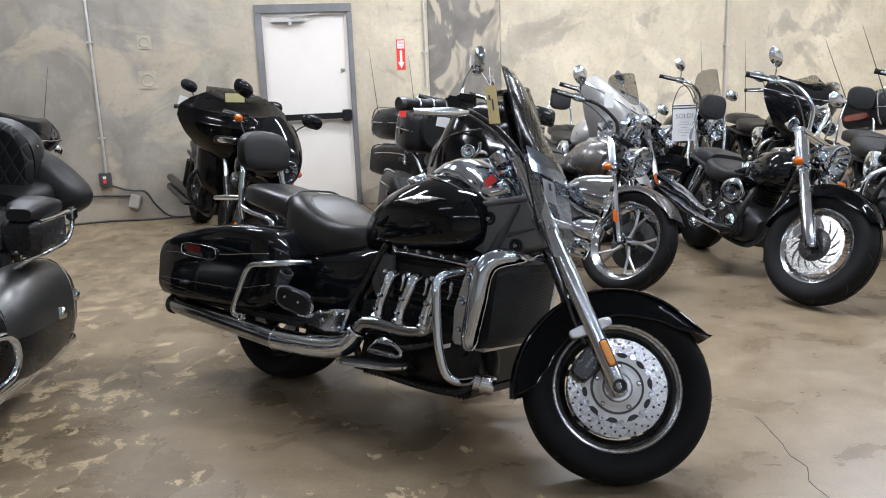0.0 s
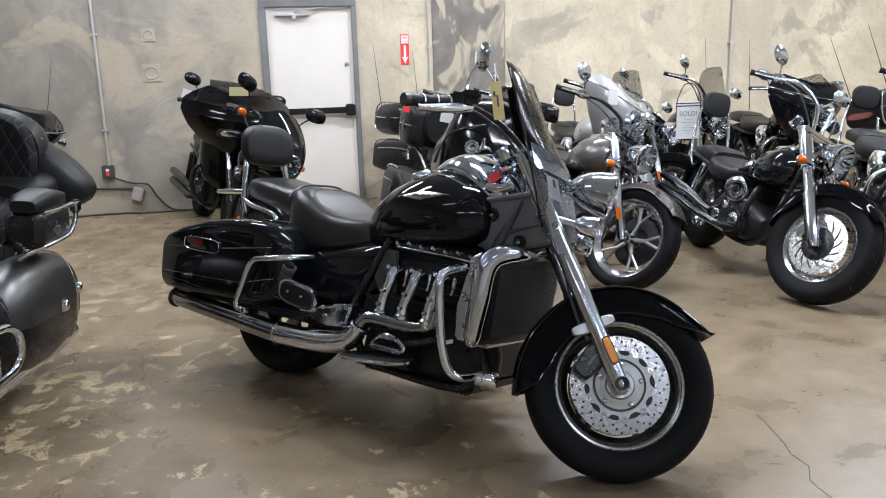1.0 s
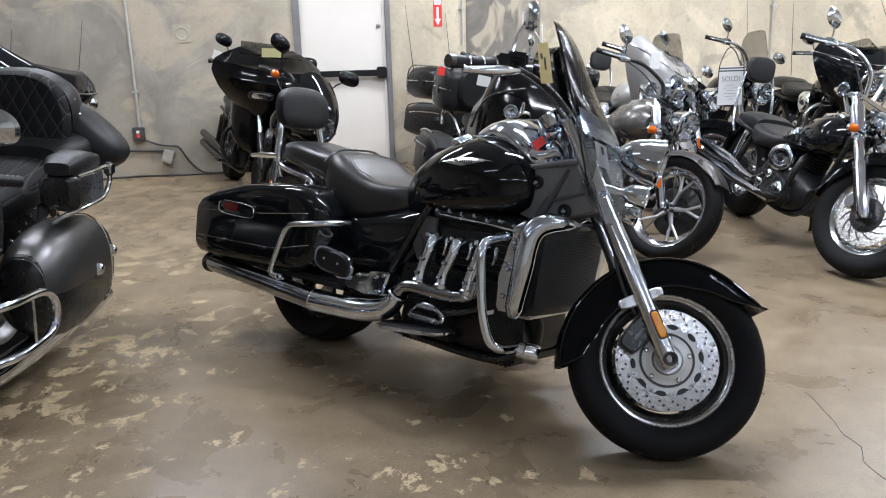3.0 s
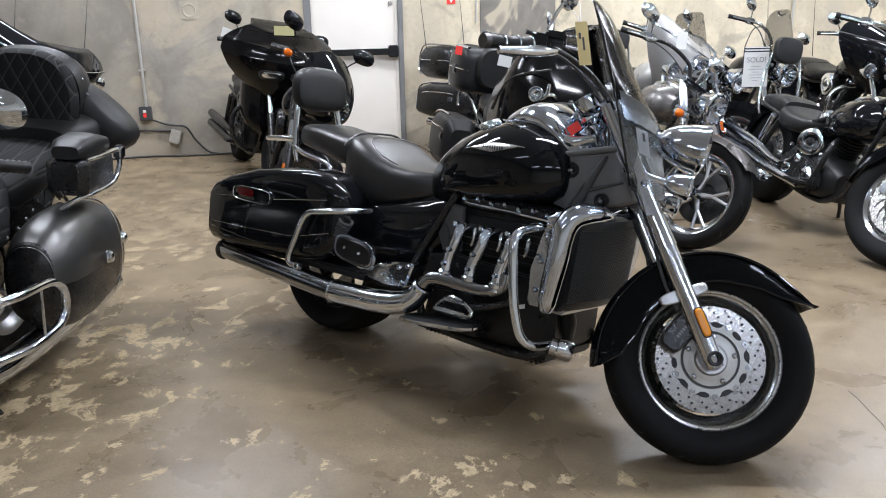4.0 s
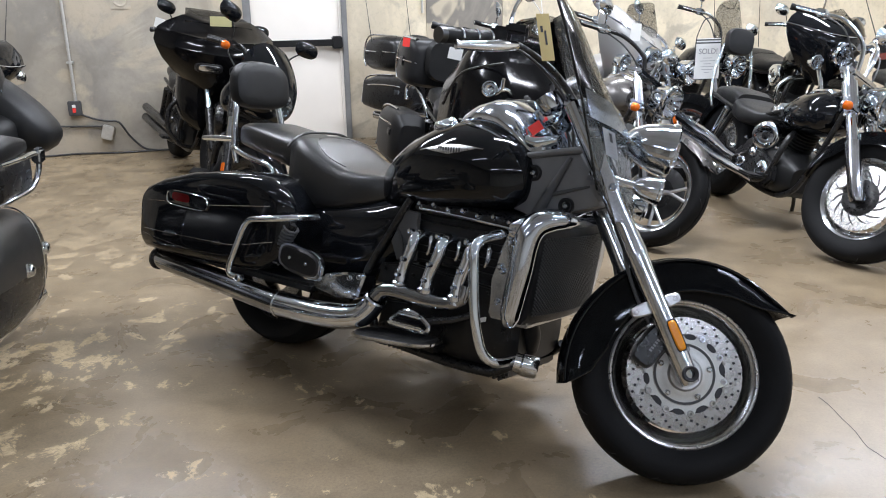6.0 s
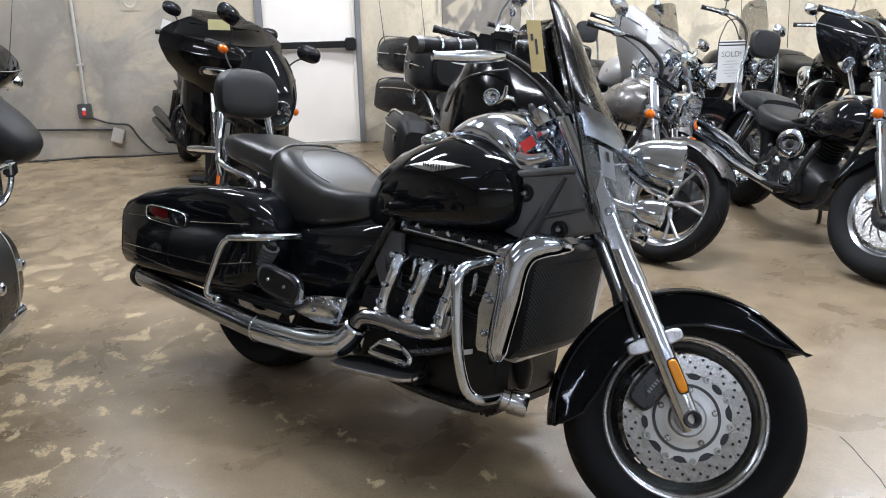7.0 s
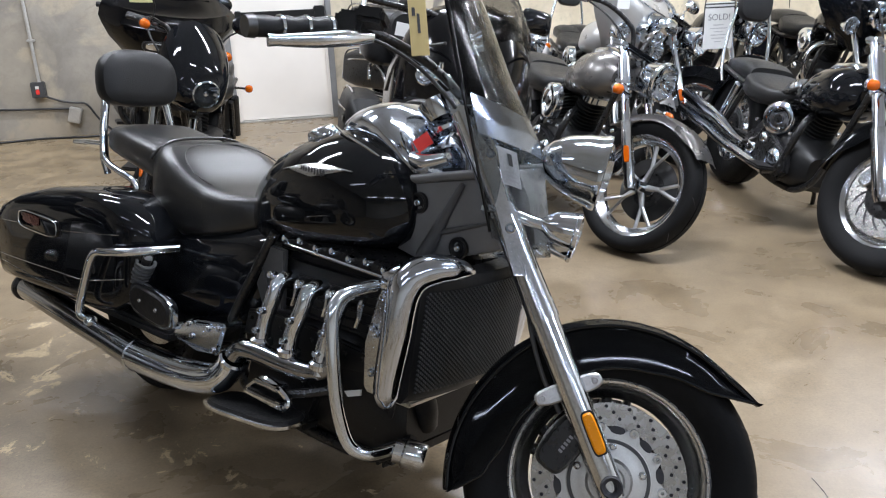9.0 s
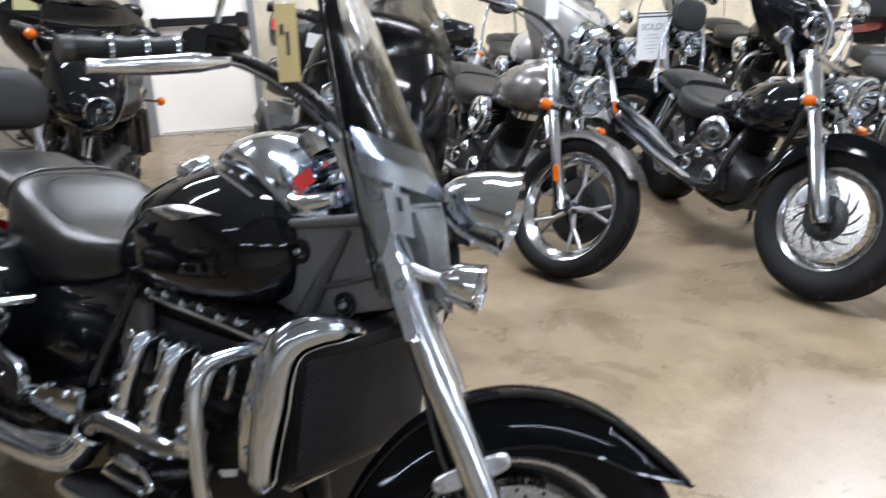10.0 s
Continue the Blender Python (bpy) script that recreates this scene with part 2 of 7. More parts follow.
# ---- mesh helpers ----
def part(name, bm, mat, parent=None, label="", sharp=38.0):
    bmesh.ops.recalc_face_normals(bm, faces=bm.faces)
    me = bpy.data.meshes.new(name)
    bm.to_mesh(me)
    bm.free()
    me.polygons.foreach_set("use_smooth", [True] * len(me.polygons))
    me.set_sharp_from_angle(angle=radians(sharp))
    me.materials.append(M[mat] if isinstance(mat, str) else mat)
    ob = new(name, me)
    if parent is not None:
        ob.parent = parent
    if label:
        ob["label"] = label
    return ob


def share(ob, parent, m):
    """One more part on the same mesh."""
    o = ob.copy()
    scene.collection.objects.link(o)
    o.parent = parent
    o.matrix_basis = m
    return o


def thing(name, m, label, category, group="", kind=""):
    e = new(name)
    e.empty_display_size = 0.1
    e.matrix_world = m
    return tagged(e, label, category, group, kind)


def smooth_path(pts, n=6):
    """A soft curve through the points."""
    p = [Vector(q) for q in pts]
    if len(p) < 3:
        return p
    out = []
    for i in range(len(p) - 1):
        a, b = p[max(i - 1, 0)], p[min(i + 2, len(p) - 1)]
        p0, p1 = p[i], p[i + 1]
        m0, m1 = (p1 - a) * 0.5, (b - p0) * 0.5
        k = (p1 - p0).length
        m0 = m0.normalized() * min(m0.length, k)
        m1 = m1.normalized() * min(m1.length, k)
        for j in range(n):
            t = j / n
            out.append(p0 * (2 * t**3 - 3 * t**2 + 1) + m0 * (t**3 - 2 * t**2 + t) + p1 * (-2 * t**3 + 3 * t**2) + m1 * (t**3 - t**2))
    return out + [p[-1]]


def loft(bm, rings, cap=True, closed=True):
    vs = [[bm.verts.new(p) for p in r] for r in rings]
    n = len(vs[0])
    for a, b in zip(vs, vs[1:]):
        for i in range(n if closed else n - 1):
            j = (i + 1) % n
            bm.faces.new((a[i], a[j], b[j], b[i]))
    if cap and closed:
        bm.faces.new(vs[0][::-1])
        bm.faces.new(vs[-1])
    return bm


def tube(bm, pts, r, seg=12, n=6, cap=True, flat=1.0):
    """A round bar along a soft curve; r: one radius or one at each given point."""
    path = smooth_path(pts, n) if n > 1 else [Vector(q) for q in pts]
    k = (len(path) - 1) / max(1, len(pts) - 1)
    rs = [r if isinstance(r, (int, float)) else float(np.interp(i / k, range(len(r)), r)) for i in range(len(path))]
    up = Vector((0.13, 0.27, 0.95))
    rings = []
    for i, p in enumerate(path):
        d = (path[min(i + 1, len(path) - 1)] - path[max(i - 1, 0)]).normalized()
        u = up - d * up.dot(d)
        if u.length < 0.05:
            u = d.orthogonal()
        u.normalize()
        up = u
        w = d.cross(u)
        rings.append([p + (u * math.cos(a) + w * math.sin(a) * flat) * rs[i] for a in (2 * math.pi * j / seg for j in range(seg))])
    return loft(bm, rings, cap)


def lathe(bm, prof, m=Matrix(), seg=32, arc=(0.0, 360.0)):
    """Turns a profile of (radius, height) round the local z axis of m."""
    full = arc[1] - arc[0] >= 359.9
    steps = seg if full else seg + 1
    rings = []
    for j in range(steps):
        a = radians(arc[0] + (arc[1] - arc[0]) * j / seg)
        rings.append([bm.verts.new(m @ Vector((r * math.cos(a), r * math.sin(a), h))) for r, h in prof])
    for j in range(steps if full else steps - 1):
        a, b = rings[j], rings[(j + 1) % steps]
        for i in range(len(prof) - 1):
            q = (a[i], b[i], b[i + 1], a[i + 1])
            if prof[i][0] < 1e-6 and prof[i + 1][0] < 1e-6:
                continue
            bm.faces.new(q)
    bmesh.ops.remove_doubles(bm, verts=bm.verts, dist=1e-6)
    return bm


def flute(bm, m, inner, outer, depth=0.006):
    """Ripples the ring between two radii round the z axis of m, as in a lamp reflector."""
    inv = m.inverted()
    for v in bm.verts:
        q = inv @ v.co
        r = math.hypot(q.x, q.y)
        if inner < r < outer:
            q.z += depth * math.sin(14 * math.atan2(q.y, q.x))
            v.co = m @ q
    return bm


def box(bm, lo, hi, bevel=0.0, m=Matrix(), seg=2):
    lo, hi = Vector(lo), Vector(hi)
    made = bmesh.ops.create_cube(bm, size=1.0, matrix=Matrix.LocRotScale((lo + hi) / 2, None, hi - lo))["verts"]
    if bevel:
        edges = list({e for v in made for e in v.link_edges})
        made = list({v for f in bmesh.ops.bevel(bm, geom=edges, offset=bevel, segments=seg, affect="EDGES")["faces"] for v in f.verts} | {v for v in made if v.is_valid})
    if m != Matrix():
        seen = {v for v in made if v.is_valid}
        seen |= {w for v in list(seen) for f in v.link_faces for w in f.verts}
        bmesh.ops.transform(bm, matrix=m, verts=list(seen))
    return bm


def sq(c, s):
    return math.copysign(abs(c) ** s, c)


def ring_x(x, y, z0, z1, w, n=24, e=0.7, tilt=0.0):
    """A rounded section across the x axis, from z0 to z1, w to each side of y. tilt: x gained from foot to top."""
    zc, h = (z0 + z1) / 2, (z1 - z0) / 2
    out = []
    for j in range(n):
        a = 2 * math.pi * j / n
        cy, cz = sq(math.cos(a), e), sq(math.sin(a), e)
        out.append(Vector((x + tilt * cz * 0.5, y + w * cy, zc + h * cz)))
    return out


def ring_axis(c, u, w, a, b, n=24, e=1.0):
    c, u, w = Vector(c), Vector(u), Vector(w)
    return [c + u * a * sq(math.cos(t), e) + w * b * sq(math.sin(t), e) for t in (2 * math.pi * j / n for j in range(n))]


def bolt(bm, p, axis, r=0.008, h=0.006):
    q = Vector(axis).to_track_quat("Z", "Y").to_matrix().to_4x4()
    lathe(bm, [(0.0, h), (r * 0.45, h), (r * 0.5, h * 0.4), (r * 0.8, h * 0.9), (r, h * 0.5), (r, -h)], Matrix.Translation(p) @ q, 10)
    return bm


def slab(bm, outline, y0, y1, bevel=0.0):
    """An outline of (x, z) points given thickness along y."""
    a = [bm.verts.new((x, y0, z)) for x, z in outline]
    b = [bm.verts.new((x, y1, z)) for x, z in outline]
    n = len(a)
    faces = [bm.faces.new(a), bm.faces.new(b[::-1])]
    for i in range(n):
        faces.append(bm.faces.new((a[i], b[i], b[(i + 1) % n], a[(i + 1) % n])))
    if bevel:
        rim = [e for e in bm.edges if e.is_valid and all(f in faces for f in e.link_faces) and any(f in faces[:2] for f in e.link_faces)]
        bmesh.ops.bevel(bm, geom=rim, offset=bevel, segments=2, affect="EDGES")
    return bm


def B():
    return bmesh.new()


def circle_pts(c, r, n, y, z=None):
    return [(c[0] + r * math.cos(2 * math.pi * i / n), y, c[1] + r * math.sin(2 * math.pi * i / n)) for i in range(n)]


AX_Y = pose(0, 0, 0, -90)  # local z of a lathe to +y


def tyre_mesh(R, rim, width):
    """A tyre about the y axis with a rounded crown and side walls."""
    bm = B()
    h = width / 2
    s = R - rim
    prof = [(rim - 0.004, -h * 0.62), (rim + s * 0.12, -h * 0.80), (rim + s * 0.42, -h * 0.98), (rim + s * 0.66, -h), (rim + s * 0.82, -h * 0.90),
            (rim + s * 0.93, -h * 0.66), (rim + s * 0.985, -h * 0.36), (R, -h * 0.06), (R - 0.005, -h * 0.045), (R - 0.005, h * 0.045), (R, h * 0.06),
            (rim + s * 0.985, h * 0.36), (rim + s * 0.93, h * 0.66), (rim + s * 0.82, h * 0.90), (rim + s * 0.66, h), (rim + s * 0.42, h * 0.98), (rim + s * 0.12, h * 0.80), (rim - 0.004, h * 0.62)]
    lathe(bm, prof, AX_Y, 96)
    return bm


def tread_mesh(R, rim, width, tread=14):
    """The slanted tread grooves of such a tyre."""
    bm = B()
    h, s = width / 2, R - rim
    for k in range(tread * 2):
        side = 1 if k % 2 else -1
        a = 2 * math.pi * k / (tread * 2)
        pts = []
        for i in range(5):
            t = i / 4
            f = 0.10 + 0.75 * t
            rr = rim + s * float(np.interp(f, [0, 0.36, 0.66, 0.9], [1, 0.985, 0.93, 0.82])) - 0.0022
            b = a + 0.16 * t
            pts.append((rr * math.cos(b), side * h * f, rr * math.sin(b)))
        tube(bm, pts, [0.0025, 0.003, 0.003, 0.003, 0.0015], 5, 2)
    return bm


def rim_mesh(r, width, lip=0.012):
    bm = B()
    h = width / 2
    prof = [(r - lip, -h * 0.78), (r + 0.001, -h * 0.86), (r + 0.002, -h * 0.74), (r - 0.012, -h * 0.6), (r - 0.03, -h * 0.3), (r - 0.03, h * 0.3), (r - 0.012, h * 0.6),
            (r + 0.002, h * 0.74), (r + 0.001, h * 0.86), (r - lip, h * 0.78), (r - 0.028, h * 0.5), (r - 0.042, h * 0.25), (r - 0.042, -h * 0.25), (r - 0.028, -h * 0.5)]
    lathe(bm, prof + prof[:1], AX_Y, 64)
    return bm


def disc_mesh(r, y, inner=0.62, thick=0.005):
    """A flat brake disc ring."""
    bm = B()
    lathe(bm, [(r * inner, y - thick / 2), (r, y - thick / 2), (r, y + thick / 2), (r * inner, y + thick / 2), (r * inner, y - thick / 2)], AX_Y, 48)
    return bm


def drill_marks(r, y, inner, n, rad=0.0045, rows=3):
    """One small mesh for each drilled hole."""
    for k in range(n):
        for q in range(rows):
            a = 2 * math.pi * (k + 0.33 * q) / n
            rr = r * (inner + (1 - inner) * (0.22 + 0.3 * q))
            yield lathe(B(), [(0.0, 0.0), (rad, 0.0), (rad, 0.003)], Matrix.Translation((rr * math.cos(a), y, rr * math.sin(a))) @ (AX_Y if y > 0 else AX_Y @ pose(0, 0, 0, 180)), 8)


# ---- the room ----
M["cream"] = simple("cream_wall_paint", (0.66, 0.635, 0.56), 0.7, var=0.08, scale=3, grain=0.1)
X0, X1, Y0, YW = -4.2, 9.5, -4.5, 8.95


def plain(name, lo, hi, mat, label, category, bevel=0.0):
    bm = B()
    box(bm, lo, hi, bevel)
    return tagged(part(name, bm, mat), label, category, kind="structure")


plain("floor", (X0 - 0.2, Y0 - 0.2, -0.2), (X1 + 0.2, YW + 1.8, 0.0), "floor", "worn brown sealed concrete floor with flaked patches", "floor")
plain("ceiling", (X0 - 0.2, Y0 - 0.2, ROOM_H), (X1 + 0.2, YW + 1.8, ROOM_H + 0.2), "ceiling", "plain white painted ceiling", "ceiling")
plain("wall_west", (X0 - 0.2, Y0, 0), (X0, YW, ROOM_H), "wall", "plain patched concrete side wall", "wall")
plain("wall_east", (X1, Y0, 0), (X1 + 0.2, YW + 1.8, ROOM_H), "cream", "plain cream concrete side wall", "wall")
plain("wall_south", (X0 - 0.2, Y0 - 0.2, 0), (X1 + 0.2, Y0, ROOM_H), "cream", "plain cream painted wall opposite the door", "wall")

# the long wall stands at a slight angle; it is built along x and then turned as a whole
WALL_TURN = Matrix.Translation((0.98, 8.80, 0)) @ pose(0, 0, 0, 0, 0, 9.3) @ Matrix.Translation((-0.98, -YW, 0))
before_wall = set(scene.objects)
DX0, DX1, DZ = 0.150, 0.985, 1.945
bm = B()
for lo, hi in (((X0 - 0.4, YW, 0), (DX0 - 0.06, YW + 0.2, ROOM_H)), ((DX1 + 0.047, YW, 0), (X1 + 0.4, YW + 0.2, ROOM_H)), ((DX0 - 0.06, YW, DZ + 0.08), (DX1 + 0.047, YW + 0.2, ROOM_H))):
    box(bm, lo, hi)
tagged(part("wall_north", bm, "wall"), "patched concrete wall, grey turning to cream, with stains", "wall", kind="structure")
plain("wall_column", (1.808, YW - 0.012, 0), (2.575, YW - 0.0005, ROOM_H), "column", "grey patched concrete column band in the wall", "column", 0.004)
plain("wall_trim", (2.577, YW - 0.018, 0), (2.663, YW - 0.0005, ROOM_H), "wall", "narrow cream plaster strip beside the column", "trim", 0.004)

door = thing("door_1", pose(0, 0, 0), "white painted steel fire door with a black push bar", "door", kind="structure")
bm = B()
box(bm, (DX0 + 0.004, YW + 0.03, 0.02), (DX1 - 0.004, YW + 0.075, DZ - 0.004), 0.003)
part("door_leaf", bm, "doorpaint", door)
bm = B()
for lo, hi in (((DX0 - 0.07, YW - 0.025, 0), (DX0, YW + 0.1, DZ)), ((DX1, YW - 0.025, 0), (DX1 + 0.052, YW + 0.1, DZ)), ((DX0 - 0.07, YW - 0.025, DZ), (DX1 + 0.052, YW + 0.1, DZ + 0.085))):
    box(bm, lo, hi, 0.006)
part("door_frame", bm, "steelgrey", door, "grey painted steel door frame")
bm = B()
for x in (DX0 + 0.012, DX1 - 0.012):
    box(bm, (x - 0.012, YW + 0.005, 0), (x + 0.012, YW + 0.028, DZ))
box(bm, (DX0, YW + 0.005, DZ - 0.02), (DX1, YW + 0.028, DZ))
part("door_stop", bm, "doorpaint", door)
bm = B()
box(bm, (DX0 + 0.08, YW - 0.045, 0.898), (DX1 - 0.02, YW - 0.005, 0.958), 0.006)
box(bm, (DX1 - 0.10, YW - 0.06, 0.872), (DX1 - 0.005, YW + 0.03, 0.985), 0.01)
box(bm, (DX0 + 0.06, YW - 0.05, 0.888), (DX0 + 0.12, YW + 0.03, 0.968), 0.008)
part("push_bar", bm, "plastic", door, "black panic push bar")
bm = B()
box(bm, (DX0 + 0.08, YW - 0.03, 1.86), (DX0 + 0.42, YW + 0.03, 1.895), 0.006)
lathe(bm, [(0.0, 0.0), (0.02, 0.0), (0.02, 0.03), (0.0, 0.03)], pose(DX0 + 0.27, YW - 0.02, 1.865, 180), 12)
part("door_closer", bm, "white", door, "white door closer body")
bm = B()
tube(bm, [(DX0 + 0.27, YW - 0.02, 1.895), (DX0 + 0.36, YW - 0.06, 1.915), (DX0 + 0.56, YW - 0.015, 1.935)], 0.007, 8)
part("closer_arm", bm, "galv", door)
bm = B()
lathe(bm, [(0.0, 0.012), (0.012, 0.012), (0.02, 0.004), (0.02, 0.0)], pose(DX1 - 0.06, YW + 0.028, 1.38, 90), 14)
box(bm, (DX1 - 0.085, YW + 0.02, 1.35), (DX1 - 0.075, YW + 0.031, 1.40), 0.002)
part("door_lock", bm, "steel", door)
bm = B()
box(bm, (DX0, YW + 0.0, 0.0), (DX1, YW + 0.11, 0.016), 0.003)
part("threshold", bm, "galv", door)
plain("outer_lobby_panel", (DX0 - 0.06, YW + 0.12, 0), (DX1 + 0.047, YW + 0.19, DZ + 0.08), "ceiling", "plain panel behind the closed door", "wall")


def conduit(x, z0, z1, r=0.014):
    c = thing("wall_conduit", pose(x, YW, 0), "thin galvanised steel conduit fixed on the wall", "conduit", "wall conduits")
    bm = B()
    tube(bm, [(0, -0.028, z0), (0.0, -0.028, (z0 + z1) / 2), (0, -0.028, z1)], r, 10, 2)
    part("pipe", bm, "galv", c)
    for z in np.arange(z0 + 0.35, z1, 0.9):
        bm = B()
        box(bm, (-0.03, -0.044, z - 0.01), (0.03, -0.001, z + 0.01), 0.004)
        part("strap", bm, "galv", c)
    return c


conduit(-1.455, 0.47, ROOM_H)
conduit(1.765, 1.18, ROOM_H, 0.011)
conduit(5.17, 0.25, ROOM_H, 0.012)

outlet = thing("outlet_box", pose(-1.474, YW, 0.415), "dark wall outlet box with a red switch", "outlet")
bm = B()
box(bm, (-0.05, -0.06, -0.065), (0.06, -0.001, 0.065), 0.006)
part("box_body", bm, "greyplastic", outlet)
bm = B()
box(bm, (-0.012, -0.068, -0.035), (0.018, -0.06, 0.005), 0.003)
part("switch", bm, "redpaper", outlet, "small red switch")
bm = B()
box(bm, (-0.012, -0.066, 0.01), (0.018, -0.06, 0.035), 0.002)
part("label_plate", bm, "paper", outlet)
box2 = thing("junction_box", pose(-1.218, YW, 0.187, 0, 18, 0), "crooked galvanised junction box on the wall", "junction box")
bm = B()
box(bm, (-0.05, -0.055, -0.07), (0.05, -0.001, 0.06), 0.008)
part("box_body", bm, "galv", box2)
for pts, lab in (([(-1.43, YW - 0.04, 0.36), (-1.31, YW - 0.03, 0.31), (-1.22, YW - 0.03, 0.29), (-1.11, YW - 0.03, 0.27), (-1.02, YW - 0.04, 0.13), (-0.88, YW - 0.06, 0.012), (-0.5, YW - 0.12, 0.01)], "black cable hanging along the wall"),
                 ([(-1.95, YW - 0.02, 0.27), (-1.6, YW - 0.02, 0.255), (-1.25, YW - 0.03, 0.24)], "black cable clipped on the wall"),
                 ([(-2.3, YW - 0.10, 0.012), (-1.9, YW - 0.16, 0.012), (-1.5, YW - 0.10, 0.012), (-1.1, YW - 0.15, 0.012), (-0.4, YW - 0.12, 0.012), (0.0, YW - 0.2, 0.012)], "black cable lying on the floor by the wall")):
    bm = B()
    tube(bm, pts, 0.009, 8, 5)
    tagged(part("power_cable", bm, "cable"), lab, "cable")

# square cast-in fittings and stains on the wall
for x, z, s in ((-0.972, 1.352, 0.17), (-0.969, 1.709, 0.13)):
    p = thing("wall_plate", pose(x, YW, z), "square plastered-over fitting in the concrete wall", "wall plate", "wall plates")
    bm = B()
    box(bm, (-s / 2, -0.007, -s / 2), (s / 2, -0.0005, s / 2), 0.004)
    part("plate", bm, "wall", p)
    bm = B()
    lathe(bm, [(s * 0.26, 0.0), (s * 0.30, 0.005), (s * 0.36, 0.005), (s * 0.38, 0.0)], pose(0, -0.007, 0, 90), 24)
    part("ring", bm, "wall", p)

# fire extinguisher sign
sign = thing("fire_sign", pose(1.519, YW - 0.004, 1.512), "red and white fire extinguisher arrow sign on the wall", "sign")
bm = B()
box(bm, (-0.043, -0.003, -0.15), (0.043, 0.003, 0.15), 0.001)
part("plate", bm, "redpaper", sign)
bm = B()
box(bm, (-0.036, -0.006, 0.06), (0.036, -0.003, 0.14))
part("text_panel", bm, "paper", sign)
bm = B()
slab(bm, [(-0.012, 0.04), (-0.012, -0.075), (-0.032, -0.075), (0.0, -0.14), (0.032, -0.075), (0.012, -0.075), (0.012, 0.04)], -0.006, -0.003)
part("arrow", bm, "paper", sign, "white downward arrow")


def lettering(txt, size, m, mat, parent, name="lettering"):
    cu = bpy.data.curves.new(name, "FONT")
    cu.body, cu.size, cu.align_x, cu.align_y, cu.extrude = txt, size, "CENTER", "CENTER", 0.0006
    tmp = bpy.data.objects.new("tmp", cu)
    scene.collection.objects.link(tmp)
    dg = bpy.context.evaluated_depsgraph_get()
    me = bpy.data.meshes.new_from_object(tmp.evaluated_get(dg))
    bpy.data.objects.remove(tmp)
    me.materials.clear()
    me.materials.append(M[mat])
    o = new(name, me)
    o.parent = parent
    o.matrix_basis = m
    return o


lettering("FIRE", 0.034, pose(0, -0.007, 0.115, 90), "redpaper", sign)
lettering("EXTINGUISHER", 0.0095, pose(0, -0.007, 0.08, 90), "redpaper", sign)

for ob in set(scene.objects) - before_wall:
    if ob.parent is None:
        ob.matrix_world = WALL_TURN @ ob.matrix_world


def ceiling_strip(x, y):
    c = thing("strip_lamp", pose(x, y, ROOM_H), "long white ceiling strip lamp", "ceiling lamp", "ceiling lamps")
    bm = B()
    box(bm, (-1.0, -0.11, -0.31), (1.0, 0.11, -0.24), 0.01)
    part("housing", bm, "white", c)
    for sx in (-0.8, 0.8):
        bm = B()
        tube(bm, [(sx, 0, -0.24), (sx, 0, 0)], 0.006, 6, 1)
        part("hanger", bm, "galv", c)


for lx, ly, lk in LAMPS:
    ceiling_strip(lx, ly)

# long crack in the slab
bm = B()
rnd = random.Random(5)
pts = [(2.86 + 0.012 * rnd.uniform(-1, 1), 3.2, 0.0005)]
for i in range(16):
    y = 3.14 - 0.09 * i
    pts.append((2.86 - 0.007 * i + rnd.uniform(-0.018, 0.018) + (0.02 if 3 < i < 8 else 0), y, 0.0005))
tube(bm, pts, 0.0014, 4, 2, flat=1.0)
tagged(part("floor_crack", bm, "cable"), "thin dark crack in the concrete floor", "crack", kind="structure")


# ---- the tall touring motorcycle in the middle ----
O1 = Matrix.Translation((0.931, 3.905, 0)) @ pose(0, 0, 0, 0, 0, -40.67) @ pose(0, 0, 0, -10.5)
RAKE, STEER = radians(32), radians(35)
HUB = Vector((1.665, 0, 0.317))
HEAD = HUB - Vector((math.cos(RAKE), 0, math.sin(RAKE))) * 0.052
STEERED = (Matrix.Translation(Vector((0.004, -0.049, -0.016)) + HEAD) @ Matrix.Rotation(STEER, 4, Vector((-math.sin(RAKE), 0, math.cos(RAKE)))) @ Matrix.Translation(-HEAD))

bike = thing("motorcycle", O1, "large gloss black touring motorcycle with chrome pipes and tall screen", "motorcycle", "motorcycles")


def fpart(name, bm, mat, parent=None, label=""):
    """A part of the steered front end."""
    bmesh.ops.transform(bm, matrix=STEERED, verts=bm.verts)
    return part(name, bm, mat, parent or bike, label)


def at_hub(bm, c=HUB):
    bmesh.ops.translate(bm, vec=c, verts=bm.verts)
    return bm


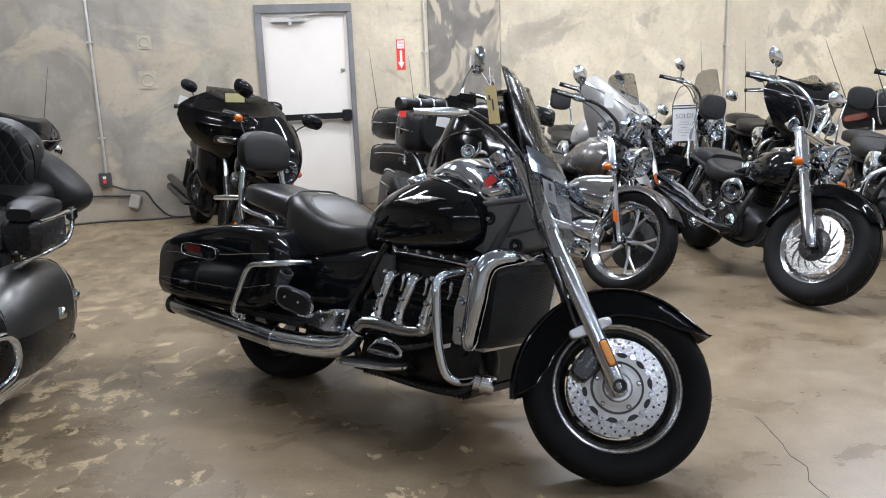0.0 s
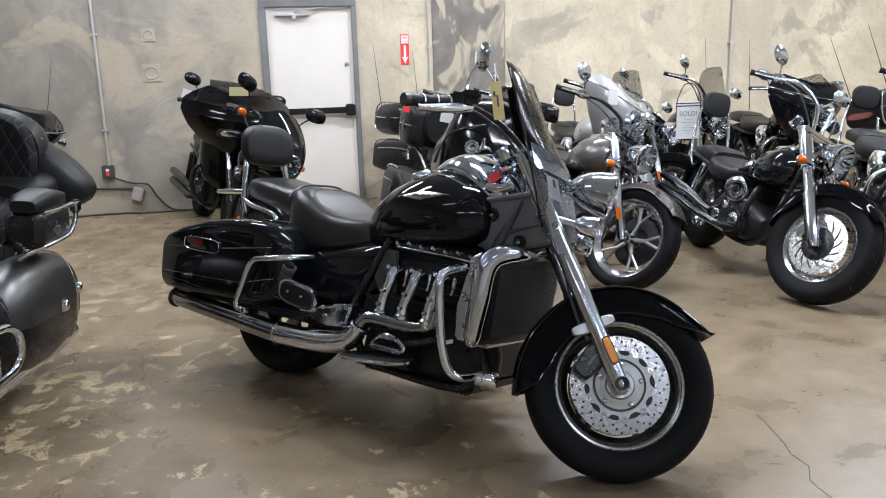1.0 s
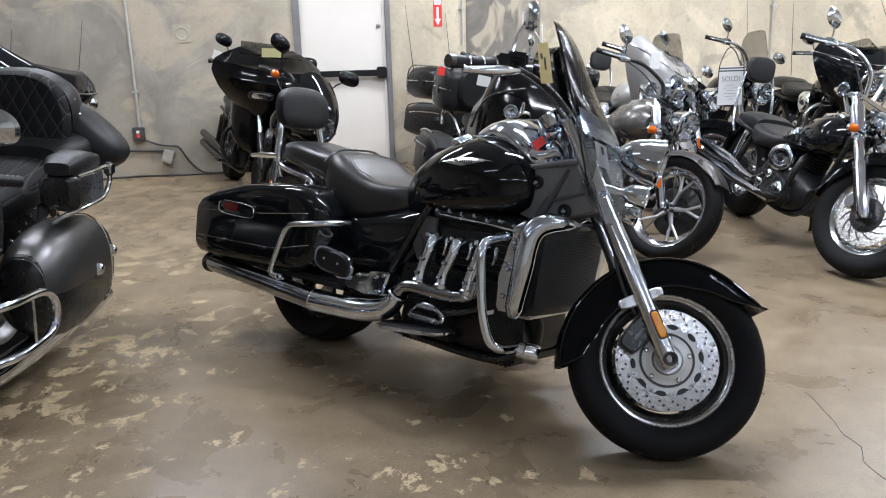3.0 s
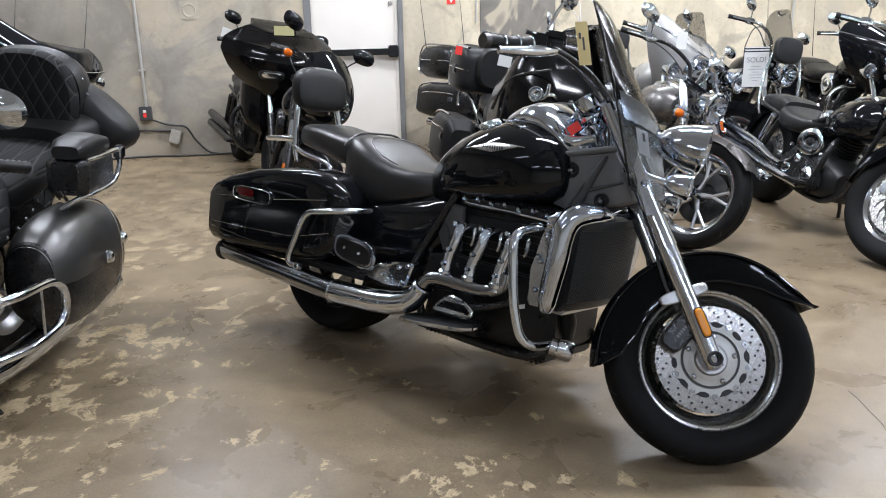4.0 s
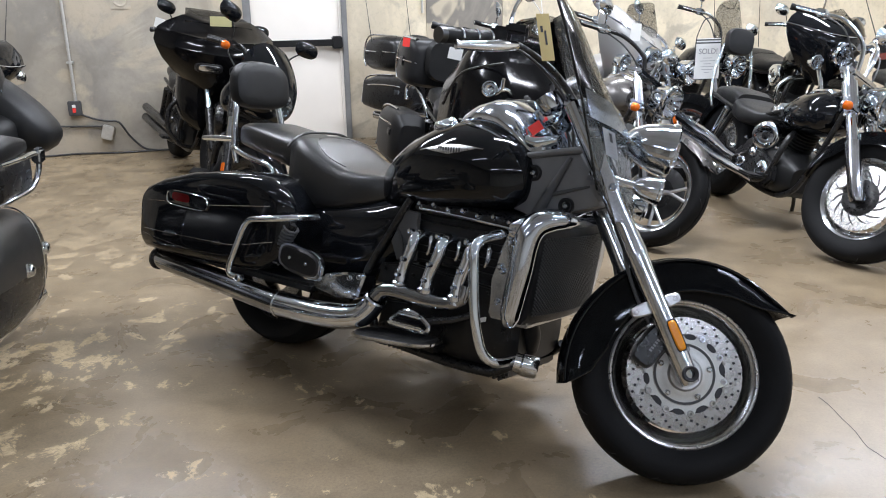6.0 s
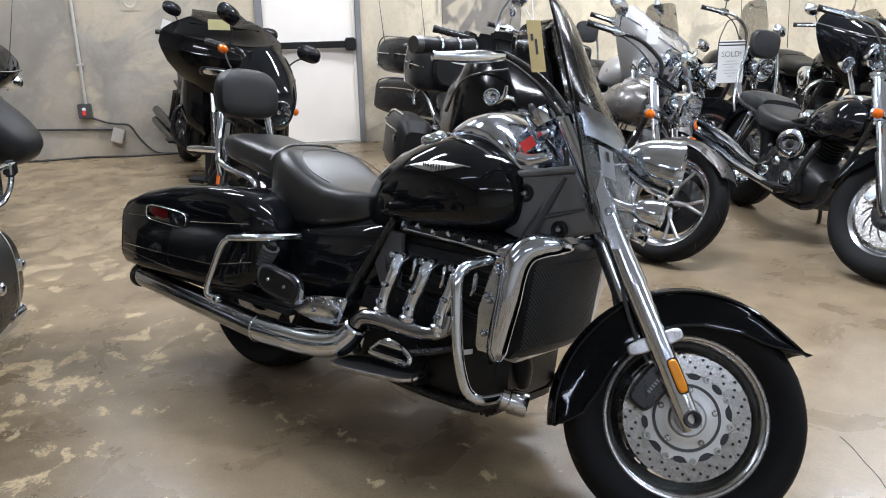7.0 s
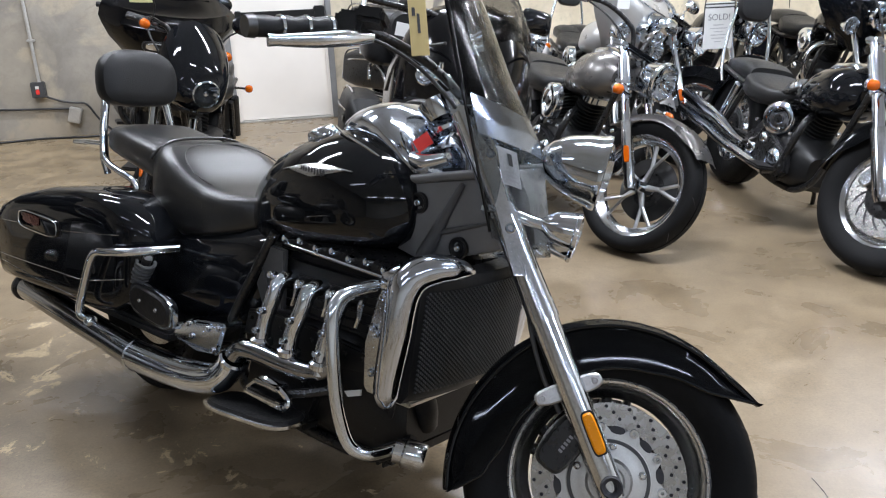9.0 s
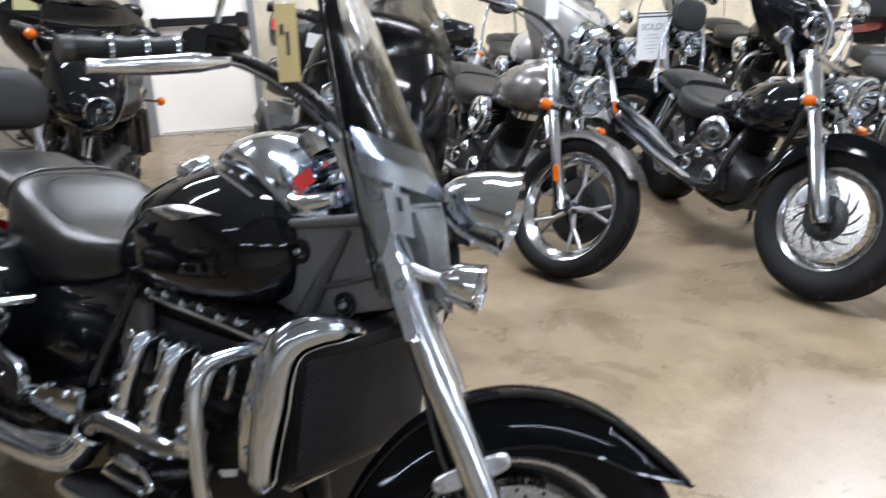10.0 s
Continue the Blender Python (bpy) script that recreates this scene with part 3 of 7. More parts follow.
def main_bike():
    # rear wheel
    rc = Vector((0, 0, 0.317))
    w = part("rear_wheel", at_hub(rim_mesh(0.212, 0.20), rc), "satin", bike)
    part("tyre", at_hub(tyre_mesh(0.317, 0.212, 0.23), rc), "rubber", w)
    bm = B()
    lathe(bm, [(0.0, -0.06), (0.05, -0.06), (0.05, 0.06), (0.0, 0.06)], Matrix.Translation(rc) @ AX_Y, 20)
    for k in range(5):
        a = 2 * math.pi * k / 5
        tube(bm, [rc + Vector((0.04 * math.cos(a), 0, 0.04 * math.sin(a))), rc + Vector((0.18 * math.cos(a), 0, 0.18 * math.sin(a)))], 0.022, 8, 1)
    part("spokes", bm, "satin", w)
    part("brake_disc", at_hub(disc_mesh(0.15, -0.09), rc), "steel", w)
    # rear mudguard
    bm = B()
    rings = []
    for i in range(15):
        a = radians(-15 + 150 * i / 14 + 55)
        rr = 0.36
        c = rc + Vector((rr * math.cos(a), 0, rr * math.sin(a)))
        rad = Vector((math.cos(a), 0, math.sin(a)))
        rings.append([c + rad * (0.05 * math.cos(t) - 0.05) + Vector((0, 0.14 * math.sin(t), 0)) for t in (radians(-95 + 190 * j / 10) for j in range(11))])
    loft(bm, rings, closed=False)
    bmesh.ops.solidify(bm, geom=bm.faces, thickness=0.006)
    part("rear_mudguard", bm, "paint", bike)
    # dark boxes added to fill the gap between the side bags and the wheel
    for s in (-1, 1):
        bm = B()
        box(bm, (-0.40, min(s * 0.15, s * 0.30), 0.318), (0.40, max(s * 0.15, s * 0.30), 0.350), 0.01)
        part("gap_filler", bm, "plastic", bike)
    # tail lamp
    bm = B()
    loft(bm, [ring_x(-0.40, 0, 0.56, 0.64, 0.10), ring_x(-0.43, 0, 0.57, 0.63, 0.09)])
    part("tail_lamp", bm, "red", bike)
    # hard side bags
    for s in (-1, 1):
        bm = B()
        prof = [(-0.512, 0.385, 0.535, 0.060, 0.285), (-0.505, 0.352, 0.575, 0.088, 0.285), (-0.475, 0.338, 0.600, 0.102, 0.280), (-0.38, 0.334, 0.640, 0.110, 0.270), (-0.21, 0.334, 0.684, 0.114, 0.258), (-0.03, 0.338, 0.707, 0.115, 0.252),
                (0.10, 0.346, 0.713, 0.113, 0.248), (0.19, 0.362, 0.700, 0.108, 0.245), (0.25, 0.40, 0.668, 0.098, 0.24), (0.285, 0.46, 0.63, 0.075, 0.235), (0.30, 0.51, 0.59, 0.04, 0.235)]
        loft(bm, [ring_x(x, s * lat, z0, z1, w_, 44, 0.40) for x, z0, z1, w_, lat in prof])
        bag = part("side_bag", bm, "paint", bike, "gloss black hard side bag")
        # lid seam and lower feature line
        bm = B()
        for line, r in ((((-0.47, 0.425), (-0.24, 0.428), (0.05, 0.437), (0.24, 0.478)), 0.0016), (((-0.48, 0.405), (-0.23, 0.380), (-0.02, 0.370)), 0.0012), (((-0.49, 0.540), (-0.07, 0.570), (0.27, 0.612)), 0.0014)):
            pts = []
            for x in np.linspace(line[0][0], line[-1][0], 14):
                zz = float(np.interp(x, [p[0] for p in line], [p[1] for p in line]))
                w_, z0, z1, lat = (float(np.interp(x, [p[0] for p in prof], [p[k] for p in prof])) for k in (3, 1, 2, 4))
                cz = min(0.999, abs(zz - (z0 + z1) / 2) / ((z1 - z0) / 2))
                pts.append((x, s * (lat + w_ * (1 - cz ** (2 / 0.40)) ** (0.40 / 2)), zz))
            tube(bm, pts, r, 6, 3)
        part("lid_seam", bm, "worn_chrome", bag)
        bm = B()
        loft(bm, [ring_axis((-0.205, s * (0.374 - 0.012 * k), 0.570), (1, s * -0.03, -0.02), (0.05, 0, 1), a, b, 28, 0.5) for k, a, b in ((1, 0.125, 0.034), (0, 0.120, 0.030), (-0.5, 0.112, 0.025))])
        bz = part("bezel", bm, "paint", bag, "black lamp panel with chrome outline")
        bm = B()
        ring = ring_axis((-0.205, s * 0.381, 0.570), (1, s * -0.03, -0.02), (0.05, 0, 1), 0.119, 0.029, 28, 0.5)
        tube(bm, ring + ring[:1], 0.0022, 6, 1)
        part("outline", bm, "chrome", bz)
        bm = B()
        loft(bm, [ring_axis((-0.240, s * 0.3835, 0.578), (1, s * -0.03, -0.02), (0.05, 0, 1), a, b, 24, 0.5) for a, b in ((0.052, 0.0165), (0.048, 0.013))])
        part("reflector", bm, "red", bag, "red reflector")
        bm = B()
        pts = [(0.36, 0.24, 0.582), (0.34, 0.32, 0.580), (0.30, 0.37, 0.574), (0.235, 0.388, 0.564), (0.175, 0.39, 0.552), (0.142, 0.39, 0.520), (0.105, 0.388, 0.445), (0.070, 0.386, 0.365), (0.070, 0.384, 0.338), (0.090, 0.380, 0.330), (0.125, 0.372, 0.330)]
        tube(bm, [(x, s * y, z) for x, y, z in pts], 0.0125, 12)
        bolt(bm, (0.120, s * 0.384, 0.330), (0, s, 0), 0.016, 0.012)
        part("bag_guard", bm, "chrome", bike, "chrome side bag guard bar")
        # silencer and pipe
        bm = B()
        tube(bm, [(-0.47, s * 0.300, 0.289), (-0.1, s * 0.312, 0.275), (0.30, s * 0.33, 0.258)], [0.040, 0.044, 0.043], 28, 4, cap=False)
        # chrome darkened in colour for the shade and mirrored bag above
        sil = part("silencer", bm, "shaded_chrome", bike, "long chrome silencer")
        bm = B()
        lathe(bm, [(0.040, 0.0), (0.0475, 0.004), (0.0475, 0.016), (0.040, 0.02), (0.030, 0.014), (0.028, -0.03), (0.0, -0.03)], pose(-0.465, s * 0.300, 0.289, 0, -90), 28)
        part("silencer_tip", bm, "satin", sil, "dark silencer end")
        bm = B()
        lathe(bm, [(0.046, -0.006), (0.049, 0.0), (0.046, 0.006)], pose(0.292, s * 0.33, 0.258, 0, 90), 28)
        part("clamp", bm, "chrome", sil)
        if s < 0:
            bm = B()
            tube(bm, [(0.288, -0.33, 0.259), (0.475, -0.33, 0.267), (0.60, -0.324, 0.280), (0.675, -0.317, 0.304), (0.712, -0.308, 0.350)],
                 [0.046, 0.045, 0.044, 0.041, 0.036], 20, 6)
            lathe(bm, [(0.036, -0.012), (0.041, -0.006), (0.041, 0.006), (0.036, 0.012)], pose(0.716, -0.306, 0.358, 0, 30), 20)
            part("exhaust_shield", bm, "chrome", bike, "bright chrome exhaust elbow shield")
            bm = B()
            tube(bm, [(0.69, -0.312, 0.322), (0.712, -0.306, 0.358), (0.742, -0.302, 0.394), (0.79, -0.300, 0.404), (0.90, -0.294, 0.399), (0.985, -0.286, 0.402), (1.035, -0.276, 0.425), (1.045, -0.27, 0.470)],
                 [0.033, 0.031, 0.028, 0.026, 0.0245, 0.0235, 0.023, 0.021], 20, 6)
            # same chrome, its shade carried by the darker colour
            part("collector_pipe", bm, "shaded_chrome", bike, "chrome exhaust collector, darkened in colour as if shaded")
            for xt, xb in ((0.815, 0.793), (0.928, 0.900), (1.040, 1.018)):
                bm = B()
                tube(bm, [(xt + 0.004, -0.17, 0.585), (xt + 0.004, -0.222, 0.592), (xt + 0.002, -0.252, 0.580), (xt, -0.266, 0.545), (xb + 0.004, -0.276, 0.475), (xb, -0.283, 0.405)], [0.022, 0.022, 0.0215, 0.021, 0.021, 0.023], 18, 6)
                hp = part("header_pipe", bm, "chrome", bike, "chrome exhaust header")
                bm = B()
                lathe(bm, [(0.023, -0.012), (0.030, -0.006), (0.030, 0.006), (0.023, 0.012)], pose(xb + 0.001, -0.281, 0.428, 0, 4), 20)
                part("pipe_flange", bm, "chrome", hp)
                for bx, by, bz, br in ((xt - 0.012, -0.262, 0.603, 0.011), (xb + 0.016, -0.296, 0.515, 0.010), (xb + 0.004, -0.302, 0.462, 0.009)):
                    bm = B()
                    bolt(bm, (bx, by, bz), (0, -1, 0.15), br, 0.010)
                    part("pipe_nut", bm, "chrome", hp)
                bm = B()
                tube(bm, [(xt + 0.045, -0.215, 0.598), (xt + 0.058, -0.238, 0.590), (xt + 0.060, -0.246, 0.560), (xt + 0.052, -0.248, 0.535)], [0.008, 0.008, 0.007, 0.005], 8)
                part("bracket", bm, "worn_chrome", hp)
    # engine
    bm = B()
    loft(bm, [ring_x(x, 0, z0, z1, w_, 28, 0.5) for x, z0, z1, w_ in ((0.60, 0.22, 0.46, 0.14), (0.66, 0.18, 0.50, 0.20), (0.80, 0.175, 0.52, 0.215), (1.0, 0.175, 0.53, 0.215), (1.12, 0.18, 0.50, 0.20), (1.18, 0.22, 0.42, 0.14))])
    eng = part("crankcase", bm, "iron", bike, "black ribbed engine crankcase")
    bm = B()
    box(bm, (0.76, -0.20, 0.48), (1.18, 0.20, 0.655), 0.02)
    cyl_block = part("cylinder_block", bm, "iron", bike)
    for k in range(5):
        bm = B()
        box(bm, (0.775, -0.207, 0.50 + 0.024 * k), (1.165, 0.207, 0.508 + 0.024 * k), 0.002)
        part("cooling_fin", bm, "iron", cyl_block)
    bm = B()
    loft(bm, [ring_x(x, 0, z0, z1, w_, 28, 0.6) for x, z0, z1, w_ in ((0.745, 0.65, 0.69, 0.17), (0.77, 0.645, 0.705, 0.205), (0.98, 0.645, 0.715, 0.212), (1.15, 0.64, 0.70, 0.212), (1.20, 0.645, 0.68, 0.18))])
    cam_cover = part("cam_cover", bm, "satin", bike, "black cam cover")
    bm = B()
    tube(bm, [(0.795, -0.214, 0.676), (0.98, -0.221, 0.672), (1.165, -0.218, 0.662)], 0.0045, 8, 4)
    part("cover_trim", bm, "chrome", cam_cover, "bright trim line")
    for k in range(7):
        bm = B()
        x = 0.80 + 0.058 * k
        bolt(bm, (x, -0.213, 0.690 + 0.006 * (k % 2) - 0.0018 * k), (0, -1, 0.2), 0.0105, 0.014)
        part("cover_bolt", bm, "chrome", cam_cover)
    bm = B()
    box(bm, (0.62, -0.16, 0.17), (1.16, 0.16, 0.21), 0.01)
    sump = part("sump", bm, "iron", bike, "finned black oil sump")
    bm = B()
    for k in range(26):
        x = 0.63 + 0.02 * k
        box(bm, (x, -0.165, 0.163), (x + 0.008, 0.165, 0.20), 0.002)
    tagged(part("sump_fins", bm, "iron", sump), kind="stuff")
    bm = B()
    lathe(bm, [(0.0, 0.0), (0.033, 0.0), (0.036, 0.005), (0.036, 0.05), (0.03, 0.055), (0.03, 0.075), (0.0, 0.075)], pose(1.275, -0.175, 0.243, 0, -80, 30), 20)
    part("oil_filter", bm, "worn_chrome", bike)
    bm = B()
    lathe(bm, [(0.0, -0.006), (0.09, -0.006), (0.10, -0.014), (0.10, -0.04)], pose(1.06, -0.18, 0.335, 90, 0, 0), 28)
    for k in range(8):
        a = 2 * math.pi * k / 8
        bolt(bm, (1.06 + 0.085 * math.cos(a), -0.188, 0.335 + 0.085 * math.sin(a)), (0, -1, 0), 0.007, 0.006)
    part("clutch_cover", bm, "iron", bike)
    bm = B()
    slab(bm, [(0.64, 0.40), (0.66, 0.47), (0.78, 0.49), (1.12, 0.47), (1.14, 0.42), (1.0, 0.405)], -0.222, -0.20, 0.006)
    for x in np.linspace(0.68, 1.10, 8):
        bolt(bm, (x, -0.223, 0.452), (0, -1, 0), 0.0065, 0.005)
    part("block_cover", bm, "iron", bike)
    bm = B()
    slab(bm, [(0.66, 0.24), (0.68, 0.35), (0.88, 0.37), (0.95, 0.30), (0.92, 0.23)], -0.226, -0.20, 0.008)
    for x, z in ((0.69, 0.26), (0.70, 0.34), (0.80, 0.35), (0.90, 0.33), (0.91, 0.25), (0.80, 0.24)):
        bolt(bm, (x, -0.227, z), (0, -1, 0), 0.007, 0.005)
    part("gear_cover", bm, "iron", bike)
    bm = B()
    tube(bm, [(1.16, -0.16, 0.60), (1.14, -0.19, 0.55), (1.13, -0.19, 0.46), (1.10, -0.19, 0.40)], 0.016, 10)
    part("water_hose", bm, "plastic", bike)
    bm = B()
    tube(bm, [(0.70, -0.21, 0.62), (0.74, -0.225, 0.56), (0.75, -0.225, 0.50), (0.72, -0.22, 0.44)], 0.006, 8)
    part("wiring", bm, "cable", bike)
    bm = B()
    slab(bm, [(1.06, 0.345), (1.10, 0.36), (1.10, 0.375), (1.045, 0.355)], -0.226, -0.22)
    part("warning_label", bm, "paper", bike, "small triangular warning label")
    # black side panel under the seat
    bm = B()
    loft(bm, [ring_x(x, 0, z0, z1, w_, 28, 0.6) for x, z0, z1, w_ in ((0.02, 0.36, 0.60, 0.14), (0.06, 0.34, 0.62, 0.185), (0.20, 0.335, 0.63, 0.21), (0.34, 0.335, 0.645, 0.214), (0.50, 0.34, 0.67, 0.214), (0.60, 0.37, 0.69, 0.210), (0.70, 0.46, 0.70, 0.20), (0.77, 0.56, 0.70, 0.16))])
    part("side_panel", bm, "paint", bike, "gloss black side panel")
    for s in (-1, 1):
        bm = B()
        tube(bm, [(0.755, s * 0.215, 0.70), (0.68, s * 0.226, 0.565), (0.60, s * 0.228, 0.425), (0.575, s * 0.21, 0.37)], 0.013, 10, 4)
        part("frame_tube", bm, "satin", bike)
        bm = B()
        tube(bm, [(0.60, s * 0.20, 0.40), (0.62, s * 0.19, 0.24), (0.75, s * 0.18, 0.19), (1.10, s * 0.17, 0.185), (1.20, s * 0.13, 0.25)], 0.017, 10, 4)
        part("frame_rail", bm, "satin", bike)
    bm = B()
    slab(bm, [(0.69, 0.55), (0.745, 0.665), (0.80, 0.66), (0.80, 0.50), (0.72, 0.49)], -0.222, -0.205, 0.004)
    part("throttle_cover", bm, "greyplastic", bike)
    # damper with its spring
    for s in (-1, 1):
        bm = B()
        p0, p1 = Vector((0.30, s * 0.30, 0.55)), Vector((0.20, s * 0.305, 0.385))
        tube(bm, [p0, p1], 0.014, 10, 1)
        damper = part("damper", bm, "satin", bike)
        bm = B()
        d = (p1 - p0)
        u = Vector((0, 1, 0))
        w_ = d.normalized().cross(u)
        coil = [p0 + d * (0.08 + 0.8 * i / 96) + (u * math.cos(i * 0.8) + w_ * math.sin(i * 0.8)) * 0.026 for i in range(97)]
        tube(bm, coil, 0.0055, 6, 1)
        part("spring", bm, "greyplastic", damper, "coil spring")
    # swing arm and shiny gearbox cover
    bm = B()
    box(bm, (0.0, -0.17, 0.28), (0.56, -0.13, 0.36), 0.015)
    box(bm, (0.0, 0.13, 0.28), (0.56, 0.17, 0.36), 0.015)
    part("swing_arm", bm, "satin", bike)
    bm = B()
    slab(bm, [(0.392, 0.345), (0.43, 0.385), (0.49, 0.410), (0.632, 0.432), (0.642, 0.422), (0.612, 0.342), (0.595, 0.330), (0.52, 0.326), (0.42, 0.332)], -0.285, -0.215, 0.008)
    for x, z in ((0.485, 0.397), (0.618, 0.416), (0.575, 0.405), (0.596, 0.348), (0.50, 0.365)):
        bolt(bm, (x, -0.286, z), (0, -1, 0), 0.009, 0.006)
    part("gearbox_cover", bm, "chrome", bike, "chrome gearbox cover")
    # passenger board: oval with chrome edge
    for s in (-1, 1):
        bm = B()
        loft(bm, [ring_axis((0.395, s * (0.345 + dy), 0.438), (0.98, 0, -0.12), (0.12, 0, 0.98), a, b, 36, 0.62) for dy, a, b in ((-0.018, 0.100, 0.046), (0.0, 0.107, 0.052), (0.008, 0.105, 0.050))])
        pb = part("passenger_board", bm, "chrome", bike, "folded passenger board with chrome rim")
        bm = B()
        loft(bm, [ring_axis((0.395, s * (0.353 + dy), 0.438), (0.98, 0, -0.12), (0.12, 0, 0.98), a, b, 32, 0.62) for dy, a, b in ((0, 0.097, 0.043), (0.006, 0.090, 0.037))])
        pad = part("rubber_pad", bm, "plastic", pb)
        for dx in (-0.04, 0.04):
            bm = B()
            bolt(bm, (0.395 + dx, s * 0.36, 0.440 - dx * 0.12), (0, s, 0), 0.006, 0.004)
            part("rivet", bm, "chrome", pb)
        bm = B()
        tube(bm, [(0.395, s * 0.33, 0.395), (0.405, s * 0.32, 0.380), (0.45, s * 0.26, 0.375)], 0.011, 8)
        part("hinge", bm, "chrome", pb)
        # rider board
        bm = B()
        loft(bm, [ring_axis((0.83, s * 0.325, z), (1, 0, 0.10), (0, 1, 0), a, b, 36, 0.55) for z, a, b in ((0.252, 0.158, 0.062), (0.258, 0.165, 0.068), (0.266, 0.165, 0.068))])
        fb = part("foot_board", bm, "worn_chrome", bike, "rider foot board with rubber top")
        bm = B()
        loft(bm, [ring_axis((0.83, s * 0.325, z), (1, 0, 0.10), (0, 1, 0), a, b, 36, 0.55) for z, a, b in ((0.266, 0.155, 0.060), (0.274, 0.15, 0.055))])
        part("rubber_pad", bm, "plastic", fb)
        bm = B()
        box(bm, (0.70, s * 0.28 - 0.025, 0.215), (0.76, s * 0.28 + 0.025, 0.25), 0.006)
        box(bm, (0.73, s * 0.24 - 0.03, 0.225), (0.95, s * 0.24 + 0.03, 0.25), 0.006)
        part("board_mount", bm, "iron", fb)
    # brake pedal plate
    bm = B()
    tube(bm, [(0.80, -0.32, 0.315), (0.855, -0.325, 0.355), (0.91, -0.325, 0.352), (0.955, -0.322, 0.325), (0.945, -0.33, 0.305), (0.80, -0.32, 0.302), (0.795, -0.32, 0.31)], 0.009, 8, 3)
    box(bm, (0.80, -0.34, 0.303), (0.94, -0.30, 0.318), 0.005)
    box(bm, (0.84, -0.345, 0.345), (0.93, -0.30, 0.358), 0.005)
    ped = part("brake_pedal", bm, "chrome", bike, "chrome brake pedal")
    bm = B()
    box(bm, (0.815, -0.342, 0.318), (0.925, -0.30, 0.324), 0.003)
    part("pedal_rubber", bm, "plastic", ped)
    bm = B()
    tube(bm, [(0.92, -0.31, 0.33), (1.0, -0.27, 0.35), (1.05, -0.24, 0.37)], 0.012, 8)
    part("pedal_lever", bm, "satin", bike)
    # crash bars
    for s in (-1, 1):
        bm = B()
        pts = [(1.165, 0.13, 0.645), (1.125, 0.22, 0.640), (1.105, 0.30, 0.628), (1.105, 0.335, 0.60), (1.115, 0.345, 0.54), (1.135, 0.342, 0.40), (1.155, 0.330, 0.315), (1.172, 0.315, 0.278), (1.195, 0.285, 0.262), (1.215, 0.20, 0.262)]
        tube(bm, [(x, s * y, z) for x, y, z in pts], 0.016, 16)
        part("crash_bar", bm, "chrome", bike, "chrome crash bar")
    # radiator with mesh grille and shells
    bm = B()
    N = 12
    rings = []
    for i in range(N + 1):
        t = -1 + 2 * i / N
        y = 0.215 * t
        x = 1.258 - 0.030 * t * t
        rings.append([Vector((x + dx, y, z)) for dx, z in ((-0.045, 0.375), (-0.008, 0.375), (0.012, 0.40), (0.030, 0.655), (0.022, 0.675), (-0.03, 0.68))])
    loft(bm, rings)
    rad = part("radiator", bm, "plastic", bike, "black radiator behind a mesh grille")
    bm = B()
    nu, nv = 66, 44
    for i in range(nu):
        for j in range(nv):
            if (i + j) % 2:
                continue
            t = -0.94 + 1.88 * (i + 0.5) / nu
            v = (j + 0.5) / nv
            y, x = 0.215 * t, 1.2635 - 0.030 * t * t + 0.012 + 0.018 * v
            z = 0.405 + 0.245 * v
            d, e = 0.0036, 0.0032
            q = [(y - d, z), (y, z - e), (y + d, z), (y, z + e)]
            vs = [bm.verts.new((x + 0.0005, yy, zz)) for yy, zz in q] + [bm.verts.new((x - 0.004, yy, zz)) for yy, zz in q]
            for k in range(4):
                bm.faces.new((vs[k], vs[(k + 1) % 4], vs[4 + (k + 1) % 4], vs[4 + k]))
            bm.faces.new(vs[:4])
    tagged(part("grille_mesh", bm, "greyplastic", rad, "fine dark mesh"), kind="stuff")
    for s in (-1, 1):
        # bright shell along the radiator's side, swept over its top corner
        bm = B()
        pts = [(1.192, 0.236, 0.372), (1.196, 0.240, 0.40), (1.206, 0.243, 0.47), (1.218, 0.244, 0.55), (1.222, 0.241, 0.61), (1.226, 0.233, 0.655), (1.240, 0.215, 0.688), (1.268, 0.185, 0.704), (1.300, 0.150, 0.708), (1.322, 0.125, 0.704)]
        tube(bm, [(x, s * y, z) for x, y, z in pts], [0.020, 0.032, 0.035, 0.037, 0.038, 0.040, 0.040, 0.036, 0.028, 0.012], 24, 5)
        sh = part("radiator_shell", bm, "tank_chrome", bike, "polished radiator side shell")
        bm = B()
        loft(bm, [ring_x(x, s * y, z0, z1, w_, 24, 0.8) for x, y, z0, z1, w_ in ((1.150, 0.215, 0.640, 0.672, 0.012), (1.165, 0.215, 0.630, 0.695, 0.034), (1.20, 0.210, 0.635, 0.712, 0.046), (1.24, 0.190, 0.660, 0.720, 0.048), (1.285, 0.155, 0.675, 0.724, 0.044), (1.315, 0.130, 0.685, 0.715, 0.030), (1.325, 0.12, 0.695, 0.705, 0.012))])
        part("radiator_cap_shell", bm, "tank_chrome", bike, "polished top shell")
        bm = B()
        slab(bm, [(1.20, 0.378), (1.118, 0.376), (1.106, 0.392), (1.112, 0.50), (1.126, 0.585), (1.150, 0.650), (1.21, 0.66), (1.21, 0.40)], s * 0.205, s * 0.232, 0.010)
        fl = part("shell_flange", bm, "worn_chrome", bike, "polished bolted flange")
        for z, x in ((0.435, 1.142), (0.532, 1.150), (0.545, 1.140), (0.625, 1.165)):
            bm = B()
            bolt(bm, (x, s * 0.234, z), (0, s, 0), 0.011, 0.009)
            part("shell_bolt", bm, "chrome", fl)
    bm = B()
    box(bm, (1.16, -0.20, 0.362), (1.235, 0.20, 0.378), 0.005)
